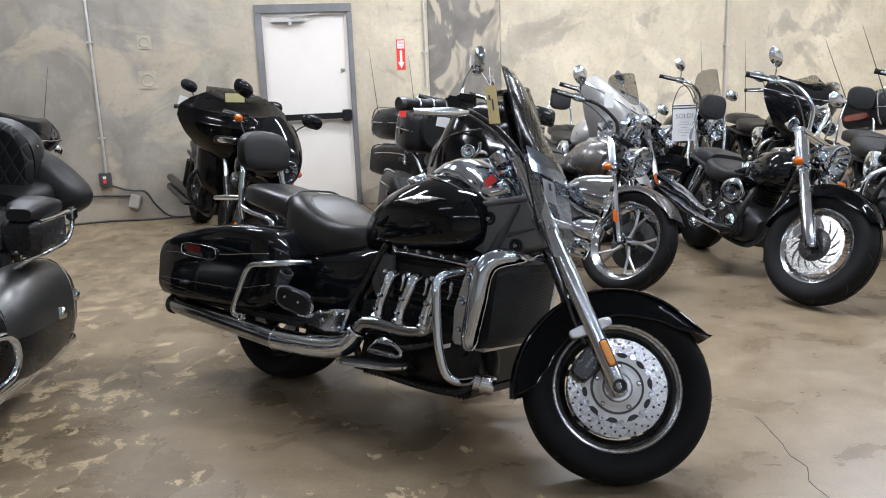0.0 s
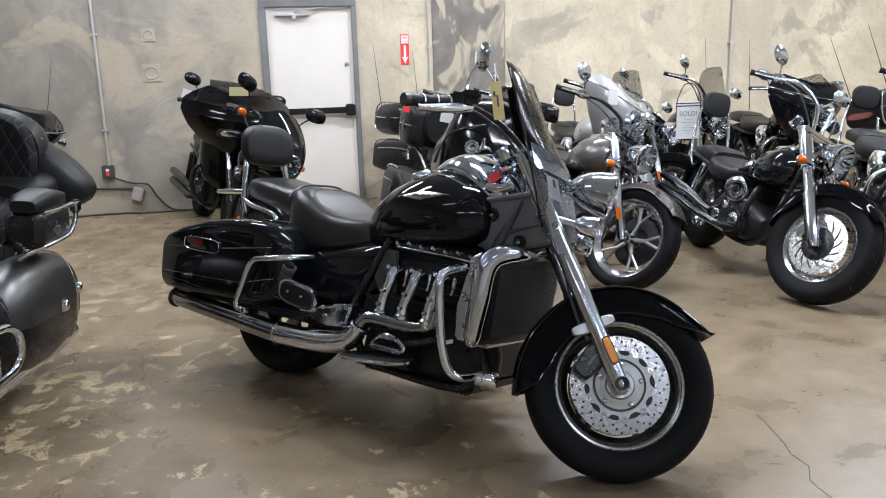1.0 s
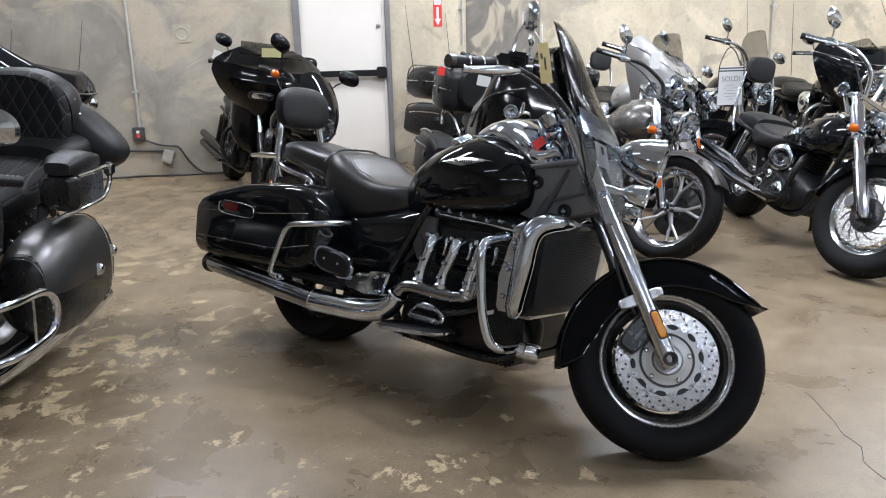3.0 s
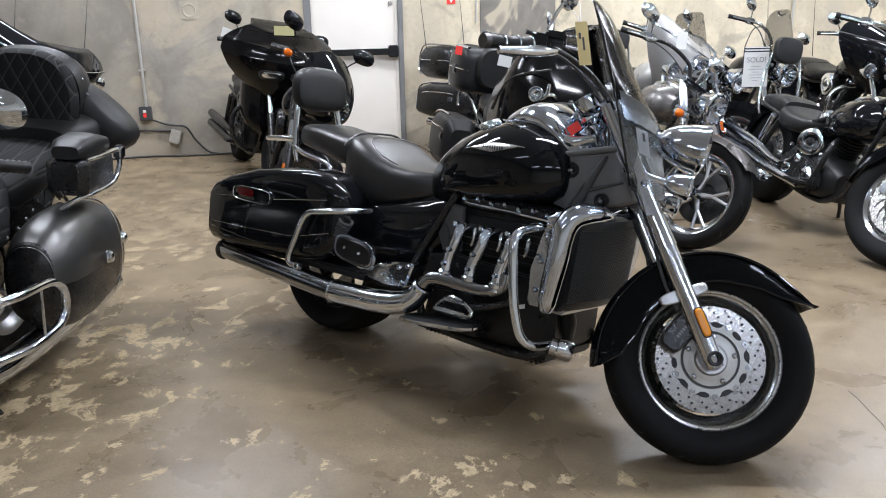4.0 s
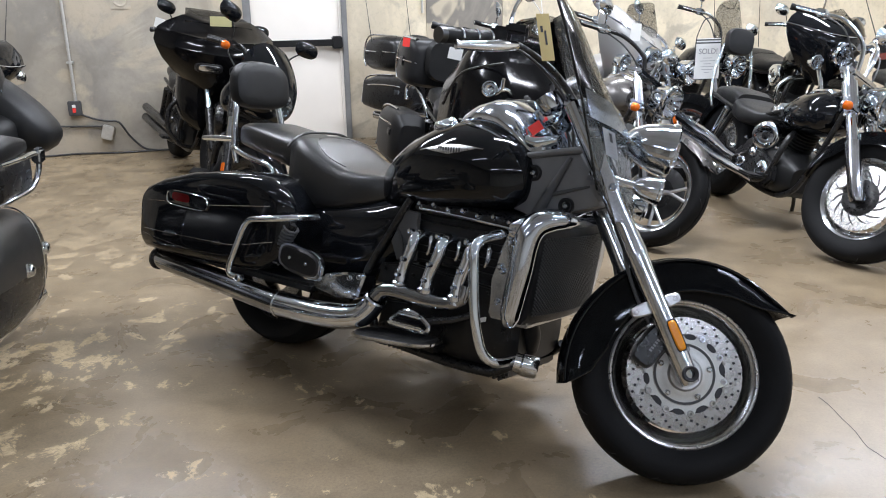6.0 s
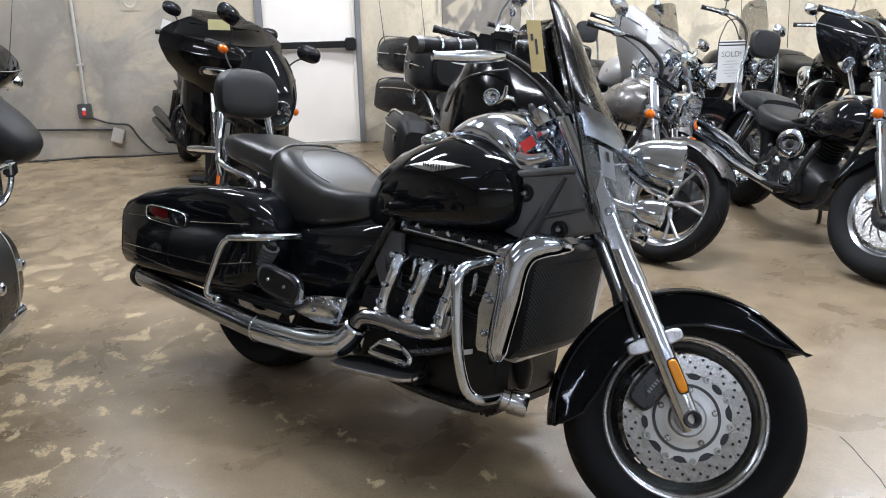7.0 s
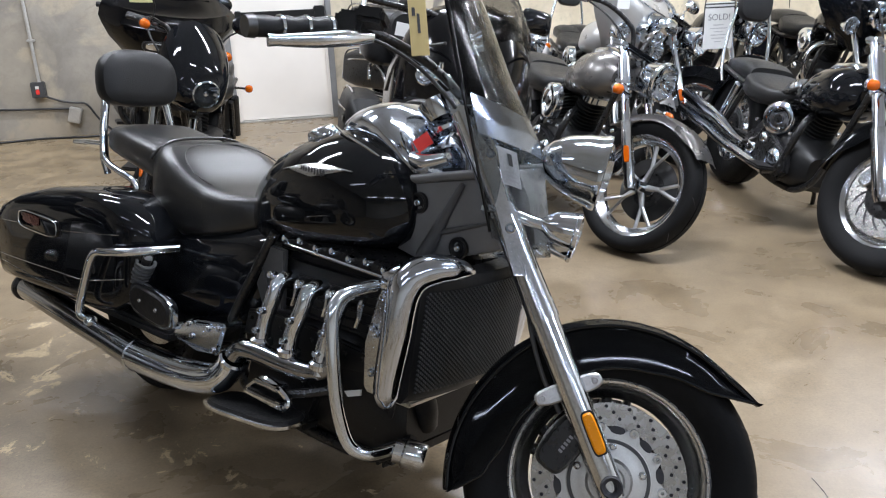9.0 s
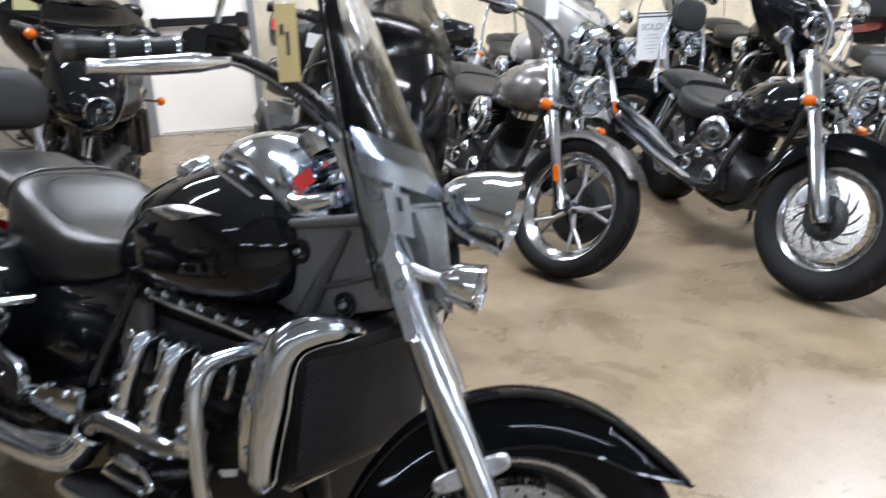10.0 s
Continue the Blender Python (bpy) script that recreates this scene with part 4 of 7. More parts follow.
    part("radiator_foot", bm, "alu", bike)
    bm = B()
    tube(bm, [(1.18, -0.10, 0.37), (1.19, -0.08, 0.32), (1.17, -0.05, 0.26)], 0.03, 10)
    part("coolant_hose", bm, "plastic", bike)
    # grey cover between tank and head
    for s in (-1, 1):
        bm = B()
        rings = []
        for x, z0, z1, y in ((1.045, 0.745, 0.855, 0.115), (1.09, 0.715, 0.882, 0.135), (1.17, 0.695, 0.895, 0.128), (1.24, 0.712, 0.908, 0.122), (1.30, 0.730, 0.920, 0.112), (1.345, 0.745, 0.860, 0.104), (1.375, 0.757, 0.790, 0.098)):
            rings.append([Vector((x, s * (y - 0.07), z0)), Vector((x, s * (y - 0.004), z0 + 0.004)), Vector((x, s * y, z0 + 0.012)), Vector((x, s * (y + 0.006), (z0 + z1) / 2)), Vector((x, s * (y - 0.002), z1 - 0.014)), Vector((x, s * (y - 0.016), z1)), Vector((x, s * (y - 0.08), z1))])
        loft(bm, rings)
        cv = part("air_cover", bm, "cover_grey", bike, "matte charcoal cover with ribs")
        bm = B()
        tube(bm, [(1.276, s * 0.120, 0.895), (1.235, s * 0.130, 0.805), (1.190, s * 0.137, 0.712)], [0.007, 0.014, 0.020], 10, 4)
        part("rib", bm, "greyplastic", cv)
        bm = B()
        tube(bm, [(1.105, s * 0.126, 0.880), (1.20, s * 0.124, 0.900), (1.31, s * 0.108, 0.922)], 0.011, 10, 4)
        part("top_rib", bm, "cover_grey", cv)
        bm = B()
        tube(bm, [(1.205, s * 0.137, 0.765), (1.255, s * 0.130, 0.785), (1.345, s * 0.108, 0.815)], [0.004, 0.007, 0.004], 8, 4)
        part("rib", bm, "greyplastic", cv)
        for x, z, y in ((1.163, 0.835, 0.134), (1.279, 0.748, 0.121)):
            bm = B()
            lathe(bm, [(0.026, -0.004), (0.025, 0.004), (0.021, 0.005), (0.013, -0.003), (0.0, -0.003)], pose(x, s * y, z, 90 if s < 0 else -90), 24)
            part("bolt_cup", bm, "plastic", cv)
            bm = B()
            bolt(bm, (x, s * (y + 0.002), z), (0, s, 0), 0.009, 0.006)
            part("cover_bolt", bm, "chrome", cv)
    # petrol tank
    bm = B()
    prof = [(0.505, 0.68, 0.735, 0.05), (0.525, 0.664, 0.775, 0.095), (0.565, 0.655, 0.822, 0.138), (0.62, 0.652, 0.872, 0.180), (0.69, 0.655, 0.922, 0.212), (0.78, 0.664, 0.962, 0.232), (0.88, 0.676, 0.985, 0.243), (0.98, 0.690, 0.985, 0.243), (1.06, 0.702, 0.965, 0.232), (1.11, 0.715, 0.938, 0.210), (1.145, 0.738, 0.905, 0.175), (1.163, 0.770, 0.875, 0.125), (1.170, 0.81, 0.85, 0.06)]
    rings = []
    for x, z0, z1, w_ in prof:
        rr = []
        for j in range(32):
            a = 2 * math.pi * j / 32
            ca, sa = math.cos(a), math.sin(a)
            zc = z0 + (z1 - z0) * 0.42
            hh = (z1 - zc) if sa > 0 else (zc - z0)
            rr.append(Vector((x, w_ * sq(ca, 0.85 if sa > 0 else 0.45), zc + hh * sq(sa, 0.9 if sa > 0 else 0.60))))
        rings.append(rr)
    loft(bm, rings)
    tank = part("fuel_tank", bm, "paint", bike, "gloss black teardrop fuel tank")
    def tank_side(x, z):
        z0, z1, w_ = (float(np.interp(x, [p[0] for p in prof], [p[i] for p in prof])) for i in (1, 2, 3))
        zc = z0 + (z1 - z0) * 0.42
        c = abs(z - zc) / ((z1 - zc) if z > zc else (zc - z0))
        return w_ * max(0.0, 1 - c ** (2 / 0.9)) ** (0.85 / 2)
    for s in (-1, 1):
        # winged badge lying on the tank's side
        bm = B()
        rings = []
        for u in np.linspace(-1, 1, 23):
            x = 0.900 + 0.122 * u
            zt = 0.881 + 0.016 * (1 - abs(u) ** 1.6) + 0.012 * u
            zb = zt - 0.002 - 0.026 * max(0, 1 - abs(u) * 1.25) ** 0.7 - 0.004 * (1 - abs(u))
            rings.append([Vector((x, s * (tank_side(x, z) + dy), z)) for z, dy in ((zb, -0.003), (zb, 0.002), (zb + (zt - zb) * 0.3, 0.0045), (zb + (zt - zb) * 0.7, 0.0045), (zt, 0.002), (zt, -0.003))])
        loft(bm, rings)
        bd = part("badge", bm, "badge", tank, "bright winged tank badge")
        for k in range(9):
            bm = B()
            x = 0.858 + 0.0105 * k
            y = tank_side(x, 0.879) + 0.0045
            box(bm, (x, min(s * y, s * (y + 0.0015)), 0.870 + 0.001 * (k % 3)), (x + 0.005, max(s * y, s * (y + 0.0015)), 0.888))
            part("badge_bar", bm, "greyplastic", bd)
    # polished console on the tank with filler caps
    bm = B()
    prof = [(0.80, 0.94, 0.985, 0.035), (0.84, 0.94, 1.012, 0.072), (0.89, 0.935, 1.038, 0.100), (0.95, 0.925, 1.055, 0.120), (1.01, 0.915, 1.052, 0.132), (1.06, 0.90, 1.022, 0.137), (1.10, 0.88, 0.985, 0.134), (1.13, 0.865, 0.94, 0.122), (1.14, 0.875, 0.915, 0.08)]
    loft(bm, [ring_x(x, 0, z0, z1, w_, 36, 0.92) for x, z0, z1, w_ in prof])
    part("tank_console", bm, "tank_chrome", bike, "polished steel tank console")
    for s in (-1, 1):
        bm = B()
        tube(bm, [(0.84, s * 0.100, 0.978), (0.93, s * 0.145, 0.965), (1.02, s * 0.160, 0.942), (1.08, s * 0.158, 0.915), (1.12, s * 0.145, 0.880)], 0.0035, 6, 4)
        part("console_bead", bm, "chrome", tank)
    bm = B()
    lathe(bm, [(0.0, 0.018), (0.03, 0.018), (0.038, 0.012), (0.042, 0.0), (0.042, -0.02)], pose(0.775, -0.085, 0.955, 16, -18), 28)
    part("filler_cap", bm, "chrome", bike, "chrome filler cap")
    bm = B()
    box(bm, (-0.021, -0.0012, -0.0165), (0.021, 0.0012, 0.0165), 0.0, pose(1.130, -0.095, 0.972, -18, -40, 25))
    part("red_tag", bm, "redpaper", bike, "red paper tag on the ignition")
    bm = B()
    tube(bm, [(1.11, -0.105, 0.930), (1.15, -0.11, 0.925), (1.215, -0.10, 0.945)], [0.02, 0.022, 0.014], 12)
    box(bm, (1.11, -0.125, 0.898), (1.185, -0.075, 0.930), 0.008)
    part("ignition_housing", bm, "chrome", bike)
    # saddle
    bm = B()
    prof = [(-0.250, 0.825, 0.845, 0.05), (-0.240, 0.800, 0.868, 0.100), (-0.20, 0.782, 0.885, 0.140), (-0.12, 0.765, 0.890, 0.152), (-0.03, 0.748, 0.877, 0.156), (0.06, 0.73, 0.862, 0.158), (0.14, 0.70, 0.855, 0.155), (0.18, 0.69, 0.84, 0.14)]
    loft(bm, [ring_x(x, 0, z0, z1, w_, 32, 0.58) for x, z0, z1, w_ in prof])
    part("passenger_seat", bm, "leather", bike, "black leather passenger seat")
    bm = B()
    prof = [(0.118, 0.72, 0.835, 0.12), (0.124, 0.665, 0.862, 0.165), (0.145, 0.622, 0.872, 0.190), (0.19, 0.595, 0.866, 0.203), (0.25, 0.584, 0.838, 0.207), (0.32, 0.592, 0.800, 0.203), (0.40, 0.605, 0.772, 0.196), (0.47, 0.622, 0.764, 0.186), (0.54, 0.640, 0.765, 0.168), (0.60, 0.660, 0.762, 0.135), (0.63, 0.69, 0.745, 0.08)]
    rings = []
    for x, z0, z1, w_ in prof:
        rr = []
        for j in range(40):
            a = 2 * math.pi * j / 40
            ca, sa = math.cos(a), math.sin(a)
            zc = z0 + (z1 - z0) * 0.5
            hh = (z1 - zc) if sa > 0 else (zc - z0)
            rr.append(Vector((x, w_ * sq(ca, 0.42) * (1.0 if sa < 0 else 1 - 0.07 * sa), zc + hh * sq(sa, 0.50 if sa > 0 else 0.40) - 0.010 * max(0.0, sa) * (1 - min(1.0, abs(ca) / 0.8) ** 2))))
        rings.append(rr)
    loft(bm, rings)
    rs = part("rider_seat", bm, "leather", bike, "black leather rider seat with stitched bucket")
    bm = B()
    pts = []
    for i in range(25):
        a = radians(-112 + 224 * i / 24)
        x = 0.345 - 0.165 * math.cos(a)
        zt = float(np.interp(x, [p[0] for p in prof], [p[2] for p in prof]))
        pts.append((x, 0.172 * sq(math.sin(a), 0.8), zt - 0.001 - 0.009 * (1 - abs(math.sin(a)) ** 2)))
    tube(bm, pts, 0.0018, 8, 2)
    part("seat_piping", bm, "leather", rs)
    bm = B()
    tube(bm, [(0.128, 0.188 * math.sin(a), 0.872 - 0.06 * abs(math.sin(a)) ** 4) for a in np.linspace(-1.5, 1.5, 15)], 0.005, 8, 2)
    part("seat_welt", bm, "leather", rs)
    # backrest on two posts
    bm = B()
    tl = pose(-0.262, 0, 1.036, 0, -8)
    loft(bm, [[tl @ Vector((dx, 0.145 * k * sq(math.cos(t), 0.64), 0.096 * k * sq(math.sin(t), 0.68) - 0.012 * math.cos(t) ** 2)) for t in (2 * math.pi * j / 36 for j in range(36))] for dx, k in ((-0.034, 0.80), (-0.030, 0.93), (-0.015, 1.0), (0.012, 1.0), (0.028, 0.95), (0.037, 0.82), (0.041, 0.5))])
    part("backrest_pad", bm, "vinyl", bike, "black vinyl passenger backrest pad")
    for s in (-1, 1):
        bm = B()
        tube(bm, [(-0.275, s * 0.105, 0.99), (-0.262, s * 0.118, 0.93), (-0.25, s * 0.13, 0.85), (-0.235, s * 0.135, 0.77), (-0.225, s * 0.13, 0.715)], [0.013, 0.014, 0.013, 0.015, 0.012], 12)
        part("backrest_post", bm, "chrome", bike, "chrome backrest post")
        bm = B()
        tube(bm, [(-0.245, s * 0.135, 0.785), (-0.19, s * 0.16, 0.770), (-0.10, s * 0.178, 0.752), (0.02, s * 0.188, 0.735), (0.055, s * 0.19, 0.715), (0.072, s * 0.19, 0.675)], 0.011, 10)
        part("grab_rail", bm, "chrome", bike, "chrome grab rail")
        bm = B()
        tube(bm, [(-0.24, s * 0.13, 0.812), (-0.35, s * 0.13, 0.806), (-0.45, s * 0.125, 0.798)], [0.012, 0.013, 0.010], 10)
        part("carrier_bar", bm, "chrome", bike)
    # side stand on the far side
    bm = B()
    tube(bm, [(0.70, 0.20, 0.20), (0.62, 0.29, 0.10), (0.56, 0.345, -0.055)], [0.016, 0.014, 0.013], 10)
    part("side_stand", bm, "satin", bike)

    # ---- steered front end ----
    fw = fpart("front_wheel", at_hub(rim_mesh(0.2125, 0.125)), "rim_alloy", label="cast alloy front wheel")
    fpart("tyre", at_hub(tyre_mesh(0.316, 0.212, 0.165)), "rubber", fw, "black tyre with shallow grooves")
    tagged(fpart("tread_grooves", at_hub(tread_mesh(0.316, 0.212, 0.165)), "ink", fw), kind="stuff")
    bm = B()
    lathe(bm, [(0.2035, -0.054), (0.2055, -0.0595), (0.2105, -0.062), (0.2145, -0.058), (0.2145, -0.050)], AX_Y, 72)
    lathe(bm, [(0.2035, 0.054), (0.2055, 0.0595), (0.2105, 0.062), (0.2145, 0.058), (0.2145, 0.050)], AX_Y, 72)
    fpart("rim_lip", at_hub(bm), "bright_alloy", fw, "polished rim lip")
    bm = B()
    lathe(bm, [(0.0, -0.05), (0.04, -0.05), (0.045, 0.0), (0.04, 0.05), (0.0, 0.05)], AX_Y, 24)
    for k in range(5):
        a = radians(72 * k + 20)
        for da in (-0.14, 0.14):
            tube(bm, [(0.035 * math.cos(a), 0, 0.035 * math.sin(a)), (0.18 * math.cos(a + da), 0, 0.18 * math.sin(a + da))], [0.02, 0.013], 8, 1, flat=0.7)
    fpart("spokes", at_hub(bm), "satin", fw)
    for s in (-1, 1):
        bm = at_hub(disc_mesh(0.164, s * 0.066, 0.70, thick=0.005))
        dsc = fpart("brake_disc", bm, "disc_steel", fw, "drilled floating brake disc")
        for hole in drill_marks(0.164, s * 0.0687, 0.75, 20, 0.0038):
            fpart("drill_hole", at_hub(hole), "ink", dsc)
        bm = B()
        y = s * 0.064
        n = 10
        prof = []
        vs, vs2 = [], []
        for k in range(n * 8):
            a = 2 * math.pi * k / (n * 8)
            r = 0.102 + (0.016 if (k % 8) in (0, 1, 7) else (0.006 if (k % 8) in (2, 6) else 0.0))
            vs.append(bm.verts.new((r * math.cos(a), y - s * 0.004, r * math.sin(a))))
            vs2.append(bm.verts.new((r * math.cos(a), y + s * 0.005, r * math.sin(a))))
        bm.faces.new(vs)
        bm.faces.new(vs2[::-1])
        for k in range(len(vs)):
            bm.faces.new((vs[k], vs[(k + 1) % len(vs)], vs2[(k + 1) % len(vs)], vs2[k]))
        lathe(bm, [(0.0, 0.014), (0.05, 0.014), (0.062, 0.010), (0.07, 0.006), (0.088, 0.007), (0.09, 0.004)], Matrix.Translation((0, y + s * 0.001, 0)) @ (AX_Y if s > 0 else pose(0, 0, 0, 90)), 36)
        fpart("disc_carrier", at_hub(bm), "carrier", dsc, "pale grey disc carrier")
        for k in range(10):
            bm = B()
            a = 2 * math.pi * (k + 0.5) / 10
            loft(bm, [ring_axis((0.108 * math.cos(a), s * (0.0695 + dy), 0.108 * math.sin(a)), (-math.sin(a), 0, math.cos(a)), (math.cos(a), 0, math.sin(a)), 0.0165, 0.0085, 12, 0.9) for dy in (0, 0.0006)])
            fpart("carrier_window", at_hub(bm), "ink", dsc)
        bm = B()
        lathe(bm, [(0.079, -0.001), (0.081, 0.004), (0.087, 0.004), (0.089, -0.001)], Matrix.Translation((0, y + s * 0.006, 0)) @ (AX_Y if s > 0 else pose(0, 0, 0, 90)), 40)
        fpart("carrier_groove", at_hub(bm), "greyplastic", dsc)
        bm = B()
        lathe(bm, [(0.030, 0.012), (0.034, 0.020), (0.044, 0.020), (0.050, 0.012)], Matrix.Translation((0, y + s * 0.003, 0)) @ (AX_Y if s > 0 else pose(0, 0, 0, 90)), 36)
        fpart("hub_collar", at_hub(bm), "alu", dsc)
        for k in range(10):
            a = 2 * math.pi * k / 10
            bm = B()
            lathe(bm, [(0.004, 0.010), (0.009, 0.010), (0.0105, 0.004), (0.0105, 0.0)], Matrix.Translation((0.113 * math.cos(a), y, 0.113 * math.sin(a))) @ (AX_Y if s > 0 else pose(0, 0, 0, 90)), 12)
            fpart("disc_bobbin", at_hub(bm), "worn_chrome", dsc)
        for k in range(5):
            a = 2 * math.pi * (k + 0.3) / 5
            bm = B()
            bolt(bm, (0.072 * math.cos(a), y + s * 0.009, 0.072 * math.sin(a)), (0, s, 0), 0.009, 0.004)
            fpart("disc_bolt", at_hub(bm), "worn_chrome", dsc)
        # fork leg: slider, tube, shroud
        dirn = Vector((-math.sin(RAKE), 0, math.cos(RAKE)))
        base = HUB + Vector((0.0, s * 0.118, -0.008))
        bm = B()
        tube(bm, [base - dirn * 0.02, base + dirn * 0.02, base + dirn * 0.30, base + dirn * 0.38], [0.026, 0.030, 0.031, 0.031], 20, 3)
        leg = fpart("fork_slider", bm, "worn_chrome", label="polished fork slider")
        bm = B()
        tube(bm, [base + dirn * 0.37, base + dirn * 0.50, base + dirn * 0.60], [0.034, 0.030, 0.030], 18, 2)
        fpart("fork_collar", bm, "worn_chrome", leg)
        bm = B()
        tube(bm, [base + dirn * 0.55, base + dirn * 0.86], 0.031, 18, 2)
        fpart("fork_tube", bm, "chrome", leg)
        bm = B()
        lathe(bm, [(0.0, -0.002), (0.012, -0.002), (0.013, 0.006), (0.02, 0.010), (0.023, 0.006), (0.023, -0.02)], Matrix.Translation(base + Vector((0, s * 0.028, 0.008))) @ (AX_Y if s > 0 else pose(0, 0, 0, 90)), 18)
        fpart("axle_cap", bm, "ink", leg)
        bm = B()
        c0 = base + dirn * 0.125 + Vector((0.012, s * 0.030, 0.0))
        loft(bm, [ring_axis(c0 + Vector((0, s * dy, 0)), dirn, (math.cos(RAKE), 0, math.sin(RAKE)), a, b, 20, 0.45) for dy, a, b in ((-0.005, 0.048, 0.0155), (0.002, 0.048, 0.0155))])
        rf = fpart("reflector_frame", bm, "plastic", leg)
        bm = B()
        loft(bm, [ring_axis(c0 + Vector((0, s * dy, 0)), dirn, (math.cos(RAKE), 0, math.sin(RAKE)), a, b, 20, 0.45) for dy, a, b in ((0.002, 0.044, 0.0125), (0.006, 0.040, 0.0095))])
        fpart("reflector", bm, "amber", leg, "amber reflector")
        # mudguard bracket
        bm = B()
        along, across = Vector((0.855, 0, 0.518)), Vector((-0.518, 0, 0.855))
        loft(bm, [ring_axis(Vector((1.545, s * y, 0.490)), along, across, a, b, 28, 0.55) for y, a, b in ((0.098, 0.070, 0.015), (0.106, 0.074, 0.019), (0.122, 0.074, 0.019), (0.126, 0.070, 0.015))])
        for dx in (-0.058, 0.058):
            bolt(bm, Vector((1.545, s * 0.126, 0.490)) + along * dx, (0, s, 0), 0.008, 0.003)
        fpart("mudguard_bracket", bm, "alu", leg, "grey cast mudguard bracket")
        # caliper behind the leg
        bm = B()
        cc = HUB + Vector((-0.108, s * 0.088, 0.06))
        q = pose(cc.x, cc.y, cc.z, 0, -62, 0)
        loft(bm, [[q @ v for v in ring_axis((0, s * dy, 0), (1, 0, 0), (0, 0, 1), a, b, 24, 0.5)] for dy, a, b in ((-0.035, 0.062, 0.034), (0.012, 0.066, 0.037), (0.026, 0.058, 0.03))])
        cal = fpart("brake_caliper", bm, "satin", leg, "black brake caliper")
        for dx, dz in ((-0.062, 0.112), (-0.035, 0.062)):
            bm = B()
            p = HUB + Vector((dx, s * 0.10, dz + 0.02))
            tube(bm, [p + Vector((0, -s * 0.02, 0)), p + Vector((0, s * 0.012, 0))], 0.014, 12, 1)
            bolt(bm, p + Vector((0, s * 0.012, 0)), (0, s, 0), 0.010, 0.006)
            fpart("caliper_lug", bm, "worn_chrome", cal)
        bm = B()
        for k in range(5):
            box(bm, (-0.02 + 0.009 * k, -0.001, -0.004), (-0.0145 + 0.009 * k, 0.001, 0.005))
        bmesh.ops.transform(bm, matrix=pose(cc.x + 0.004, cc.y + s * 0.0275, cc.z, 0, -62), verts=bm.verts)
        fpart("maker_mark", bm, "soft_ink", cal)
        bm = B()
        tube(bm, [cc + Vector((-0.02, s * 0.02, 0.06)), cc + Vector((-0.07, s * 0.025, 0.13)), cc + Vector((-0.12, s * 0.02, 0.24)), cc + Vector((-0.15, s * 0.01, 0.38)), cc + Vector((-0.22, 0, 0.50))], 0.0055, 8)
        fpart("brake_hose", bm, "cable", leg, "black brake hose")
    bm = B()
    tube(bm, [HUB + Vector((0, -0.11, 0)), HUB + Vector((0, 0.11, 0))], 0.016, 12, 1)
    fpart("axle", bm, "steel", fw)
    # front mudguard
    def guard_at(a_):
        """Crest radius, skirt depth and half width at an angle round the hub."""
        rr = 0.344 + 0.016 * max(0.0, (a_ - 150) / 46) + 0.018 * max(0.0, (58 - a_) / 19) ** 1.6
        skirt = float(np.interp(a_, [39, 43, 54, 80, 110, 150, 175, 190, 196], [0.006, 0.030, 0.066, 0.098, 0.110, 0.118, 0.119, 0.087, 0.02]))
        return rr, skirt, 0.092 + 0.006 * math.sin(math.pi * (a_ - 39) / 157)

    bm = B()
    rings = []
    for a_ in np.linspace(196, 39, 36):
        a = radians(a_)
        rr, skirt, half = guard_at(a_)
        rad = Vector((math.cos(a), 0, math.sin(a)))
        sec = []
        for side in (-1, 1):
            seq = [(half + 0.004, skirt), (half + 0.003, skirt * 0.66), (half, skirt * 0.36 + 0.012), (half * 0.90, 0.018), (half * 0.66, 0.005), (half * 0.33, 0.0)]
            seq = seq if side < 0 else [(0.0, -0.001)] + seq[::-1]
            sec += [HUB + rad * (rr - dr) + Vector((0, side * h, 0)) for h, dr in seq]
        rings.append(sec)
    loft(bm, rings, closed=False)
    bmesh.ops.solidify(bm, geom=bm.faces, thickness=0.005)
    mg = fpart("front_mudguard", bm, "paint", label="deep gloss black front mudguard")
    for side in (-1, 1):
        bm = B()
        edge, crest = [], []
        for a_ in np.linspace(195, 41, 28):
            a = radians(a_)
            rr, skirt, half = guard_at(a_)
            rad = Vector((math.cos(a), 0, math.sin(a)))
            edge.append(HUB + rad * (rr - skirt) + Vector((0, side * (half + 0.003), 0)))
            crest.append(HUB + rad * (rr - 0.016) + Vector((0, side * (half - 0.0055), 0)))
        tube(bm, edge, 0.0036, 6, 2)
        tube(bm, crest, 0.0042, 8, 2)
        fpart("edge_bead", bm, "paint", mg)
    # lamp cluster
    hd = Vector((0.985, 0, -0.10)).normalized()
    q = Matrix.Translation((1.498, 0, 0.985)) @ hd.to_track_quat("Z", "Y").to_matrix().to_4x4() @ Matrix.Scale(0.80, 4)
    bm = B()
    lathe(bm, [(0.0, -0.145), (0.028, -0.138), (0.056, -0.112), (0.080, -0.072), (0.098, -0.015), (0.105, 0.025), (0.110, 0.035), (0.110, 0.048), (0.100, 0.05)], q, 40)
    hl = fpart("headlamp", bm, "chrome", label="large round chrome headlamp")
    bm = B()
    lathe(bm, [(0.0, -0.04), (0.03, -0.035), (0.07, -0.01), (0.099, 0.044)], q, 32)
    fpart("reflector_bowl", bm, "chrome", hl)
    bm = B()
    lathe(bm, [(0.101, 0.046), (0.085, 0.058), (0.05, 0.068), (0.0, 0.072)], q, 32)
    ln = fpart("lamp_glass", bm, "lens", hl, "clear lamp glass")
    ln.visible_shadow = False
